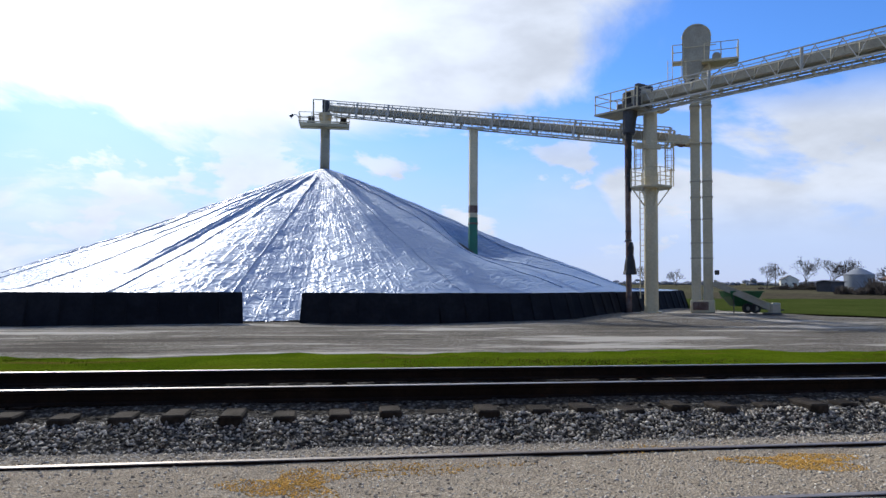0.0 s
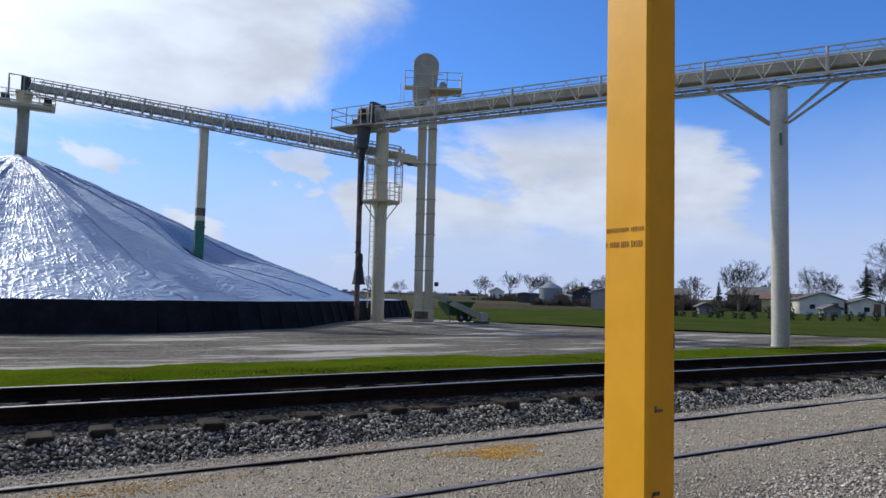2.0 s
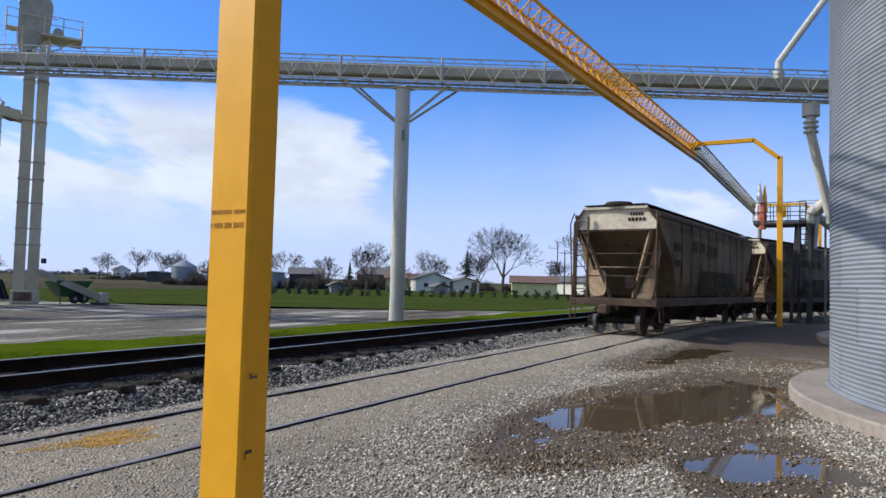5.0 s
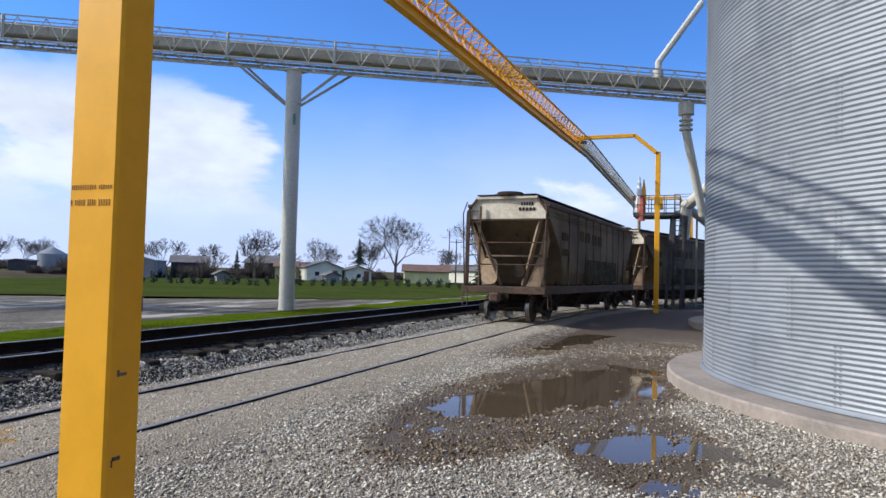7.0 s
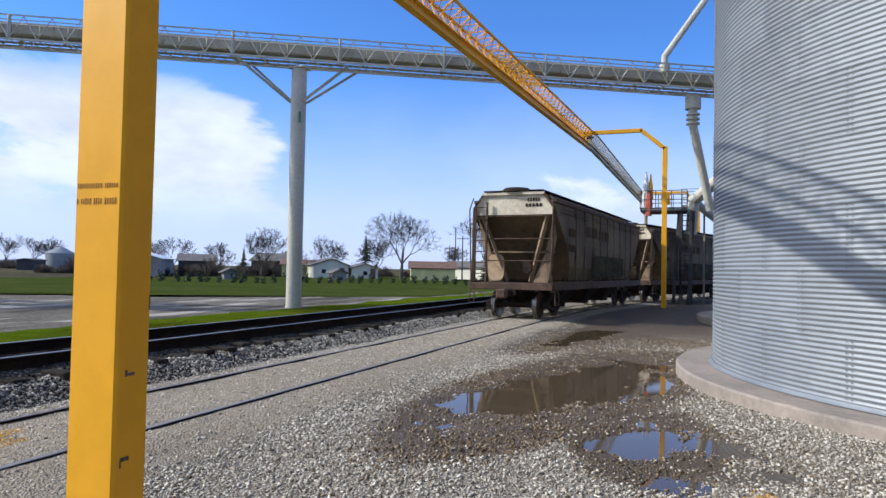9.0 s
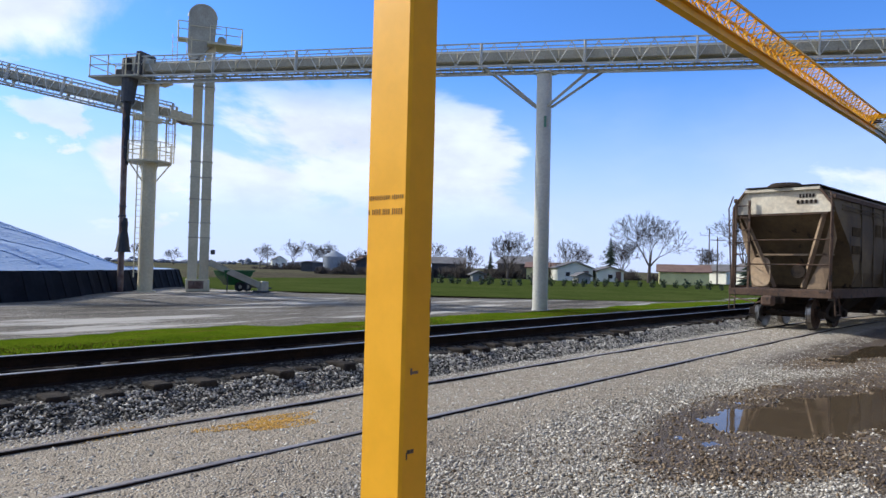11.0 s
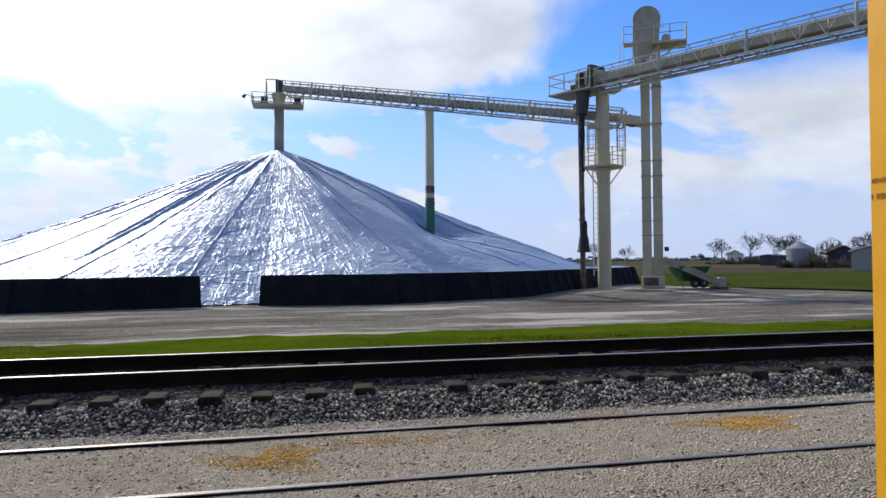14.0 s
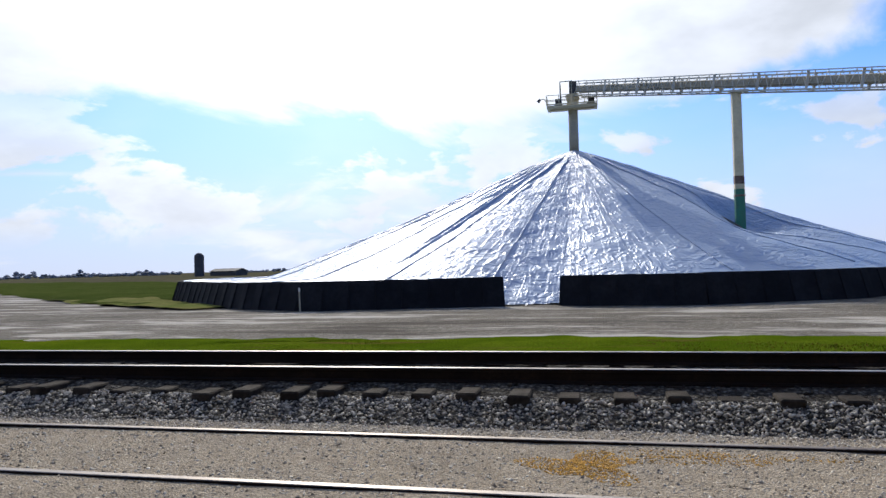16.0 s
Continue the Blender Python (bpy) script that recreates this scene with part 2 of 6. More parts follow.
M_YARD = stony("yard_gravel", (0.58, 0.54, 0.46), (0.185, 0.162, 0.128), (0.165, 0.135, 0.10), 46.0, 0.6, bump=1.0, dist=0.022, mud=(0.066, 0.046, 0.028))
M_LOT = stony("lot_gravel", (0.37, 0.335, 0.275), (0.14, 0.125, 0.10), (0.11, 0.096, 0.076), 14.0, 0.6, bump=0.9, dist=0.06, lanes=((0.52, 0.48, 0.41), (0.075, 0.064, 0.050)))
M_BALLAST = stony("ballast_bed", (0.20, 0.19, 0.17), (0.04, 0.037, 0.033), (0.018, 0.016, 0.014), 20.0, 0.75, bump=1.0, dist=0.05)
M_GRASS = grassy("verge_grass", (0.062, 0.098, 0.005), (0.092, 0.128, 0.008), (0.12, 0.085, 0.022), 0.54)
M_LAWN = grassy("lawn", (0.044, 0.062, 0.014), (0.062, 0.076, 0.020), (0.085, 0.078, 0.035), 0.60, 0.35)
M_FIELD = grassy("far_field", (0.075, 0.065, 0.045), (0.10, 0.095, 0.055), (0.065, 0.10, 0.03), 0.55, 0.03)
M_DRY = grassy("dry_bank", (0.17, 0.16, 0.06), (0.12, 0.14, 0.04), (0.20, 0.17, 0.09), 0.55, 0.6)
M_RAIL = surf("rail_side_rust", (0.012, 0.008, 0.006), (0.024, 0.015, 0.010), 0.85, 0.0, 1.5, 30.0, spec=0.12)
M_RAILTOP = surf("rail_head_steel", (0.42, 0.39, 0.36), (0.32, 0.29, 0.26), 0.42, 0.9, 0.8, 30.0, bump=0.03, spread=0.12)
M_RAILDULL = surf("siding_rail_head", (0.30, 0.26, 0.225), (0.19, 0.15, 0.12), 0.42, 0.4, 0.8, 30.0, bump=0.05, spread=0.2)
M_TIE = surf("tie_timber", (0.020, 0.016, 0.013), (0.05, 0.042, 0.034), 0.9, big=4.0, fine=25.0, bump=0.5, spec=0.1)
M_TARP = tarp_material()
M_BLACK = surf("black_membrane", (0.008, 0.008, 0.010), (0.016, 0.016, 0.018), 0.75, big=0.8, fine=6.0, bump=0.5, spec=0.12)
M_CREAM = surf("cream_paint", (0.60, 0.525, 0.335), (0.50, 0.43, 0.265), 0.5, big=0.5, fine=9.0, spread=0.12, bump=0.06, stain=(0.20, 0.16, 0.11), stain_at=0.66, streak=True)
M_GREY = surf("grey_galvanised", (0.42, 0.38, 0.275), (0.32, 0.285, 0.20), 0.55, 0.2, 0.7, 12.0, bump=0.06, spread=0.18, stain=(0.16, 0.13, 0.09), stain_at=0.64, streak=True)
M_PALE = surf("pale_grey_paint", (0.54, 0.52, 0.44), (0.45, 0.43, 0.36), 0.5, big=0.5, fine=9.0, spread=0.12, bump=0.06, stain=(0.22, 0.18, 0.13), stain_at=0.68, streak=True)
M_DARKSTEEL = surf("dark_steel", (0.05, 0.05, 0.05), (0.09, 0.085, 0.08), 0.6, 0.3, 1.0, 12.0)
M_GREEN = surf("green_paint", (0.02, 0.17, 0.10), (0.03, 0.13, 0.08), 0.5, big=1.2, fine=10.0, spread=0.15, stain=(0.14, 0.13, 0.10), stain_at=0.62)
M_DKGREEN = surf("machine_green", (0.012, 0.11, 0.03), (0.02, 0.075, 0.025), 0.5, big=1.2, fine=10.0, spread=0.2)
M_YELLOW = surf("yellow_paint", (0.84, 0.415, 0.022), (0.80, 0.385, 0.018), 0.45, big=0.7, fine=7.0, spread=0.05, bump=0.02, stain=(0.16, 0.07, 0.015), stain_at=0.735, spec=0.2)
M_RUSTPIPE = surf("rusty_pipe", (0.10, 0.055, 0.035), (0.20, 0.14, 0.11), 0.75, big=1.8, fine=14.0, stain=(0.03, 0.025, 0.02), stain_at=0.58, streak=True)
M_RUBBER = surf("black_rubber", (0.012, 0.012, 0.012), (0.022, 0.02, 0.018), 0.6, big=2.0, fine=9.0, bump=0.5)
M_CAR = surf("hopper_paint", (0.150, 0.105, 0.052), (0.080, 0.053, 0.028), 0.8, big=0.6, fine=8.0, spread=0.22, stain=(0.04, 0.025, 0.015), stain_at=0.58, streak=True)
M_CARWHITE = surf("hopper_end_white", (0.66, 0.59, 0.45), (0.54, 0.46, 0.34), 0.7, big=1.6, fine=9.0, spread=0.15, stain=(0.16, 0.10, 0.06), stain_at=0.68, streak=True)
M_CAREND = surf("hopper_end_tan", (0.27, 0.19, 0.115), (0.19, 0.125, 0.075), 0.8, big=1.2, fine=9.0, spread=0.2, stain=(0.07, 0.042, 0.025), stain_at=0.6)
M_CARTAN = surf("hopper_plate_tan", (0.52, 0.38, 0.235), (0.43, 0.30, 0.18), 0.75, big=1.4, fine=9.0, spread=0.15, stain=(0.16, 0.10, 0.06), stain_at=0.64)
M_CARRUST = surf("hopper_rust", (0.065, 0.036, 0.022), (0.11, 0.066, 0.042), 0.85, big=1.4, fine=12.0, spread=0.3, stain=(0.03, 0.02, 0.015), stain_at=0.55)
M_CARDARK = surf("grimy_underframe", (0.025, 0.02, 0.017), (0.05, 0.036, 0.026), 0.9, big=2.0, fine=12.0, spec=0.12)
M_GRAFFITI = surf("faded_teal_paint", (0.030, 0.034, 0.022), (0.060, 0.045, 0.026), 0.95, big=1.3, fine=9.0, stain=(0.095, 0.066, 0.035), stain_at=0.52, spec=0.1)
M_CARMARK = surf("faded_marking", (0.060, 0.042, 0.023), (0.095, 0.066, 0.036), 0.95, big=2.5, fine=14.0, spec=0.1)
M_TREAD = surf("wheel_tread", (0.34, 0.33, 0.32), (0.2, 0.18, 0.16), 0.35, 1.0, 3.0, 20.0, bump=0.03)
M_BIN = surf("bin_steel", (0.265, 0.285, 0.305), (0.22, 0.24, 0.26), 0.5, 0.35, 0.35, 5.0, bump=0.02, spread=0.06, stain=(0.26, 0.25, 0.23), stain_at=0.7, streak=True)
M_CONCRETE = surf("concrete", (0.30, 0.25, 0.21), (0.22, 0.19, 0.16), 0.85, big=0.9, fine=12.0, spread=0.18, bump=0.25, stain=(0.12, 0.09, 0.07), stain_at=0.68)
M_WATER = water_material()
M_BARK = surf("bark", (0.07, 0.055, 0.045), (0.11, 0.09, 0.075), 0.9, big=2.0, fine=14.0)
M_TWIG = surf("twigs", (0.036, 0.028, 0.022), (0.058, 0.045, 0.036), 0.9, big=2.0, fine=14.0)
M_NEEDLE = surf("conifer_needles", (0.012, 0.025, 0.014), (0.022, 0.04, 0.02), 0.8, big=1.5, fine=12.0)
M_BUSH = surf("shrub_leaves", (0.018, 0.035, 0.012), (0.035, 0.05, 0.02), 0.8, big=1.5, fine=12.0)
M_HOUSEY = surf("pale_yellow_siding", (0.70, 0.64, 0.30), (0.62, 0.56, 0.26), 0.7, big=0.6, fine=6.0, spread=0.06)
M_HOUSEW = surf("cream_siding", (0.72, 0.70, 0.58), (0.66, 0.63, 0.52), 0.7, big=0.6, fine=6.0, spread=0.06)
M_ROOFB = surf("brown_shingle", (0.15, 0.085, 0.06), (0.20, 0.12, 0.085), 0.85, big=0.8, fine=5.0, spread=0.25)
M_ROOFG = surf("grey_shingle", (0.11, 0.10, 0.095), (0.16, 0.15, 0.14), 0.85, big=0.8, fine=5.0, spread=0.25)
M_METALROOF = surf("white_metal_roof", (0.74, 0.76, 0.78), (0.66, 0.68, 0.70), 0.4, 0.2, 0.4, 4.0, bump=0.03, spread=0.06)
M_SHED = surf("shed_wall", (0.30, 0.29, 0.27), (0.24, 0.23, 0.21), 0.7, big=0.6, fine=5.0, spread=0.12)
M_DARKWALL = surf("dark_wall", (0.03, 0.032, 0.04), (0.05, 0.05, 0.055), 0.7, big=0.6, fine=5.0)
M_GLASS = surf("dark_glass", (0.02, 0.022, 0.026), (0.03, 0.032, 0.036), 0.12, big=0.5, fine=2.0, bump=0.0)
M_INK = surf("dark_lettering", (0.42, 0.20, 0.03), (0.46, 0.22, 0.035), 0.6, big=3.0, fine=12.0, bump=0.0)
M_WHITE = surf("white_paint", (0.74, 0.73, 0.70), (0.66, 0.65, 0.62), 0.5, big=2.0, fine=12.0, spread=0.08)
M_RED = surf("red_cloth", (0.50, 0.13, 0.08), (0.42, 0.10, 0.06), 0.7, big=2.0, fine=12.0)
# distance haze is put into this grey-blue colour
M_FARWOOD = surf("wood_haze_tint", (0.16, 0.175, 0.20), (0.20, 0.21, 0.235), 0.95, big=0.03, fine=0.4, spread=0.3)


# ---------------- mesh helpers ----------------
def bm_box(bm, c, d, rot=None):
    """A box with centre c and size d."""
    bmesh.ops.create_cube(bm, size=1, matrix=Matrix.Translation(c) @ (rot or Matrix()) @ Matrix.Diagonal((*d, 1)))


def bm_bar(bm, a, b, r, n=6, r2=None):
    """A round bar from a to b."""
    a, b = Vector(a), Vector(b)
    d = b - a
    m = Matrix.Translation((a + b) / 2) @ d.to_track_quat("Z", "Y").to_matrix().to_4x4()
    bmesh.ops.create_cone(bm, cap_ends=True, segments=n, radius1=r, radius2=r if r2 is None else r2, depth=d.length, matrix=m)


def bm_beam(bm, a, b, w, h):
    """A rectangular beam from a to b, w wide and h high."""
    a, b = Vector(a), Vector(b)
    d = b - a
    x = d.normalized()
    up = Vector((0, 0, 1)) if abs(x.z) < 0.98 else Vector((0, 1, 0))
    y = up.cross(x).normalized()
    z = x.cross(y)
    m = Matrix((x, y, z)).transposed().to_4x4()
    bmesh.ops.create_cube(bm, size=1, matrix=Matrix.Translation((a + b) / 2) @ m @ Matrix.Diagonal((d.length, w, h, 1)))


def bevelled(bm, w, seg=1):
    bmesh.ops.bevel(bm, geom=bm.edges[:] + bm.verts[:], offset=w, segments=seg, affect="EDGES", profile=0.5)
    return bm


def box(c, d, bev=0.0):
    bm = bmesh.new()
    bm_box(bm, c, d)
    return bevelled(bm, bev) if bev else bm


def bar(a, b, r, n=8, r2=None):
    bm = bmesh.new()
    bm_bar(bm, a, b, r, n, r2)
    return bm


def beam(a, b, w, h, bev=0.0):
    bm = bmesh.new()
    bm_beam(bm, a, b, w, h)
    return bevelled(bm, bev) if bev else bm


def pipe(points, r, n=8):
    """A bent pipe through the points."""
    bm = bmesh.new()
    for a, b in zip(points, points[1:]):
        bm_bar(bm, a, b, r, n)
    for p in points[1:-1]:
        bmesh.ops.create_uvsphere(bm, u_segments=n, v_segments=max(4, n // 2), radius=r * 1.01, matrix=Matrix.Translation(p))
    return bm


def lathe(profile, n, centre=(0, 0, 0), a0=0.0, a1=360.0):
    """Turns (radius, z) pairs about a vertical axis."""
    bm = bmesh.new()
    full = abs(a1 - a0) >= 360
    cols = []
    for i in range(n if full else n + 1):
        a = radians(a0 + (a1 - a0) * i / n)
        cols.append([bm.verts.new((centre[0] + r * math.cos(a), centre[1] + r * math.sin(a), centre[2] + z)) for r, z in profile])
    for i in range(n):
        p, q = cols[i], cols[(i + 1) % len(cols)]
        for j in range(len(profile) - 1):
            bm.faces.new((p[j], q[j], q[j + 1], p[j + 1]))
    return bm


def mesh_from(verts, faces, name):
    me = bpy.data.meshes.new(name)
    me.from_pydata(verts, [], faces)
    me.update()
    return me


def thing(name, at, label, category, group="", kind=""):
    ob = new(name)
    ob.empty_display_size = 0.2
    ob.location = at
    return tagged(ob, label, category, group, kind)


def part(name, bm, material, parent=None, label="", smooth=False):
    """Links a bmesh (or a mesh) as ONE mesh object, under a thing or a part."""
    if isinstance(bm, bpy.types.Mesh):
        me = bm
    else:
        me = bpy.data.meshes.new(name)
        bmesh.ops.recalc_face_normals(bm, faces=bm.faces[:])
        bm.to_mesh(me)
        bm.free()
    if smooth:
        me.shade_smooth()
    if not me.materials:
        me.materials.append(material)
    ob = new(name, me)
    if parent:
        ob.parent = parent
        if parent.type == "EMPTY":
            ob.matrix_parent_inverse = Matrix.Translation(-parent.location)
    if label:
        ob["label"] = label
    return ob


def sheet(name, xs, ys, zfun, material, attrs=()):
    """A ground sheet over a grid; ys may be a function of x that gives a column of y."""
    xs = np.asarray(xs, float)
    cols = [np.asarray(ys(x) if callable(ys) else ys, float) for x in xs]
    ny = len(cols[0])
    X = np.repeat(xs, ny)
    Y = np.concatenate(cols)
    Z = zfun(X, Y)
    me = bpy.data.meshes.new(name)
    nx = len(xs)
    i = np.arange((nx - 1) * (ny - 1))
    a = (i // (ny - 1)) * ny + i % (ny - 1)
    quads = np.stack([a, a + ny, a + ny + 1, a + 1], 1)
    me.from_pydata(np.stack([X, Y, Z], 1).tolist(), [], quads.tolist())
    for nm, fun in attrs:
        at = me.attributes.new(nm, "FLOAT", "POINT")
        at.data.foreach_set("value", fun(X, Y).astype(np.float32))
    me.shade_smooth()
    me.materials.append(material)
    return tagged(new(name, me), kind="structure")


def smooth(v, lo, hi):
    t = np.clip((np.asarray(v, float) - lo) / (hi - lo), 0, 1)
    return t * t * (3 - 2 * t)


RNG = np.random.default_rng(7)
WAVES = [(RNG.normal(0, 1, 2) * f, RNG.uniform(0, 6.28), 1 / f) for f in (0.6, 0.9, 1.3, 1.9, 2.7, 3.9, 5.6, 8.0) for _ in range(3)]


def lumps(X, Y, scale=1.0):
    """Smooth random relief of about unit height."""
    s = 0
    for k, p, a in WAVES:
        s = s + a * np.sin(scale * (k[0] * X + k[1] * Y) + p)
    return s / 3.2


def stones(name, n, place, size, material, label, category, seed):
    """Many small angular stones as one object of kind stuff. place(rng, n) gives x, y, z."""
    rng = np.random.default_rng(seed)
    x, y, z = place(rng, n)
    n = len(x)
    base = np.array([(1, 0, 0), (-1, 0, 0), (0, 1, 0), (0, -1, 0), (0, 0, 1), (0, 0, -1)], float)
    tri = np.array([(0, 2, 4), (2, 1, 4), (1, 3, 4), (3, 0, 4), (2, 0, 5), (1, 2, 5), (3, 1, 5), (0, 3, 5)])
    v = base[None] * rng.uniform(0.55, 1.25, (n, 6, 1)) + rng.normal(0, 0.22, (n, 6, 3))
    s = size[0] + (size[1] - size[0]) * rng.random(n) ** 2
    v *= s[:, None, None] * rng.uniform(0.6, 1.1, (n, 1, 3))
    a = rng.uniform(0, 6.28, n)
    c, q = np.cos(a)[:, None], np.sin(a)[:, None]
    v = np.stack([v[..., 0] * c - v[..., 1] * q, v[..., 0] * q + v[..., 1] * c, v[..., 2] * 0.75], -1)
    v += np.stack([x, y, z + s * 0.15], 1)[:, None, :]
    faces = (tri[None] + 6 * np.arange(n)[:, None, None]).reshape(-1, 3)
    me = bpy.data.meshes.new(name)
    me.vertices.add(6 * n)
    me.vertices.foreach_set("co", v.reshape(-1).astype(np.float32))
    me.loops.add(faces.size)
    me.loops.foreach_set("vertex_index", faces.reshape(-1).astype(np.int32))
    me.polygons.add(len(faces))
    me.polygons.foreach_set("loop_start", np.arange(0, faces.size, 3, dtype=np.int32))
    me.update(calc_edges=True)
    me.validate()
    me.materials.append(material)
    return tagged(new(name, me), label, category, kind="stuff")


def stone_material(name, light, dark):
    m = bpy.data.materials.new(name)
    m.use_nodes = True
    k = Nodes(m.node_tree)
    b = m.node_tree.nodes["Principled BSDF"]
    g = k.add("ShaderNodeNewGeometry")
    co = k.add("ShaderNodeTexCoord").outputs["Object"]
    c = k.mix(g.outputs["Random Per Island"], dark, light)
    f = k.ramp(k.noise(co, 70.0, 3.0), 0.3, 0.7, 0.75, 1.2)
    v = k.add("ShaderNodeCombineXYZ")
    for s in v.inputs:
        k.put(f, s)
    k.put(k.mix(1.0, c, v.outputs[0], "MULTIPLY"), b.inputs["Base Color"])
    b.inputs["Roughness"].default_value = 0.9
    b.inputs["Specular IOR Level"].default_value = 0.03
    return m


M_STONE = stone_material("crushed_stone", (0.66, 0.615, 0.53), (0.075, 0.068, 0.056))
# shade between the rails is put into this near-black stone colour
M_STONE_DARK = stone_material("track_shade_stone", (0.04, 0.036, 0.032), (0.010, 0.009, 0.008))
M_STONE_MUD = stone_material("muddy_stone", (0.31, 0.235, 0.155), (0.075, 0.053, 0.034))
M_STONE_LIGHT = stone_material("limestone", (0.70, 0.65, 0.555), (0.185, 0.155, 0.115))
M_KERNEL = stone_material("loose_corn", (0.80, 0.50, 0.14), (0.46, 0.26, 0.065))


# ---------------- plan ----------------
def siding_y(x):
    d = np.maximum(0.0, np.asarray(x, float) - 24.5)
    return 5.35 - np.where(d < 27.5, 0.0068 * d ** 2, 5.1425 + 0.374 * (d - 27.5))


def blob(X, Y, cx, cy, a, b, deg):
    c, s = math.cos(radians(deg)), math.sin(radians(deg))
    u, v = (X - cx) * c + (Y - cy) * s, -(X - cx) * s + (Y - cy) * c
    return 1 - np.sqrt((u / a) ** 2 + (v / b) ** 2)


PUDDLES = ((12.2, 1.30, 3.7, 1.05, -9), (8.9, 0.1, 1.2, 0.6, 8), (12.3, 0.35, 1.6, 0.45, -5), (20.0, 2.6, 3.2, 0.7, -8))
WATER_Z = -0.151


def wetness(X, Y):
    return np.max([blob(X, Y, *p) for p in PUDDLES], axis=0)


def yard_z(X, Y):
    d = Y - siding_y(X)
    z = -0.028 - 0.085 * smooth(-d, 0.9, 2.6)
    z = z + 0.018 * lumps(X, Y, 1.9) * smooth(-d, 0.6, 1.6) + 0.006 * lumps(X, Y, 4.0)
    w = wetness(X, Y) + 0.30 * lumps(X, Y, 1.7) + 0.22 * lumps(Y, X, 4.1)
    return z - 0.095 * smooth(w, -0.2, 0.6) * smooth(-d, 1.2, 2.2)


def yard_mud_shade(X, Y):
    d = siding_y(X) - Y
    w = smooth(wetness(X, Y), -0.75 - 0.45 * smooth(X, 8.5, 11.0) - 0.35 * smooth(1.2 - Y, 0.0, 1.5), -0.1)
    # past x 18 the mud is full, painting in the cars' shadow as well
    far = np.maximum(smooth(X, 9.5, 14.0) * smooth(d, 2.0, 3.4) * 0.75, smooth(X, 18.0, 24.0) * smooth(d, 1.0, 1.8))
    return np.clip(np.maximum(w, far) + 0.12 * lumps(X, Y, 0.9), 0, 1)


def yard_fines(X, Y):
    d = Y - siding_y(X)
    band = smooth(d, -2.1, -1.2) * (1 - smooth(d, 0.85, 1.3))
    return np.clip(band * 0.85 + 0.1 * lumps(X, Y, 0.8), 0, 1)


# ---------------- ground ----------------
def edges(*runs):
    return np.unique(np.round(np.concatenate([np.arange(a, b + 1e-6, s) for a, b, s in runs]), 4))


far_steps = edges((-3000, -400, 400), (-400, 400, 25), (400, 3000, 400))
ground = sheet("ground", far_steps, far_steps, lambda X, Y: np.full_like(X, -0.5) + 0.0 * Y, M_FIELD)
tagged(ground, "flat brown and olive farm fields reaching the horizon", "field")

yard = sheet("yard", edges((-40, -4, 1.5), (-4, 24, 0.14), (24, 100, 1.5)), lambda x: np.concatenate([edges((-40, -4, 1.5)), np.linspace(-3.85, 6.75, 90)]), yard_z, M_YARD,
             (("mud", yard_mud_shade), ("fines", yard_fines)))
tagged(yard, "grey gravel and brown mud yard beside the railway siding", "gravel")

water = sheet("puddle", np.linspace(6.5, 22.5, 9), np.linspace(-1.5, 3.6, 5), lambda X, Y: np.full_like(X, WATER_Z), M_WATER)
tagged(water, "shallow muddy puddles reflecting the sky in the yard", "puddle")


def bed_z(X, Y):
    """Cross-section of the main line's ballast."""
    z = np.interp(Y, [6.30, 6.50, 6.98, 7.2, 7.42, 9.5, 9.75, 10.6, 11.1], [-0.10, -0.05, 0.14, 0.16, 0.226, 0.226, 0.20, -0.12, -0.24])
    return z + 0.018 * lumps(X, Y, 2.5)


bed = sheet("ballast_bed", edges((-140, -20, 4), (-20, 60, 0.35), (60, 220, 4)), np.concatenate([np.linspace(6.30, 7.2, 10), np.linspace(7.4, 9.5, 8), np.linspace(9.65, 11.1, 10)]), bed_z, M_BALLAST)
tagged(bed, "raised bed of dark crushed stone under the main railway track", "ballast")


def verge_cols(x):
    top = 16.3 + 0.35 * float(lumps(np.array(x * 1.0), np.array(3.0), 0.7)) + 0.25 * float(lumps(np.array(x * 1.0), np.array(9.0), 2.0))
    return np.linspace(10.45, top, 26)


verge = sheet("grass_verge", edges((-140, -24, 3), (-24, 60, 0.3), (60, 220, 3)), verge_cols, lambda X, Y: -0.13 - 0.09 * smooth(Y, 14.6, 16.4) + 0.02 * lumps(X, Y, 1.1), M_GRASS)
tagged(verge, "strip of bright green grass with brown patches beside the track", "grass")


def lot_top(x):
    return float(np.interp(x, [-140, -90, -45, -27, -18, -12, 24, 27, 31, 34, 43, 60, 220], [90, 84, 48, 35.5, 30.5, 41, 41, 36.5, 30, 26.4, 17.7, 17.0, 17.0])) + 0.25 * float(lumps(np.array(x), np.array(1.0), 1.2))


lot = sheet("gravel_lot", edges((-140, -30, 4), (-30, 50, 0.8), (50, 220, 4)), lambda x: np.linspace(14.5, lot_top(x), 40), lambda X, Y: -0.245 + 0.16 * smooth(Y, 27.5, 34.0) * smooth(X, 11.0, 16.0) * (1 - smooth(X, 23.0, 29.0)) + 0.02 * lumps(X, Y, 0.8), M_LOT)
tagged(lot, "pale grey gravel lot and lane round the grain pile", "road")


def lawn_bottom(x):
    return lot_top(x) - 0.6


lawn = sheet("lawn", edges((24, 60, 0.8), (60, 260, 5)), lambda x: np.concatenate([np.linspace(lawn_bottom(x), 48, 24), np.linspace(52, 72, 5)]),
             lambda X, Y: -0.20 + 0.03 * lumps(X, Y, 0.4) + 0.02 * smooth(Y, 20, 40), M_LAWN)
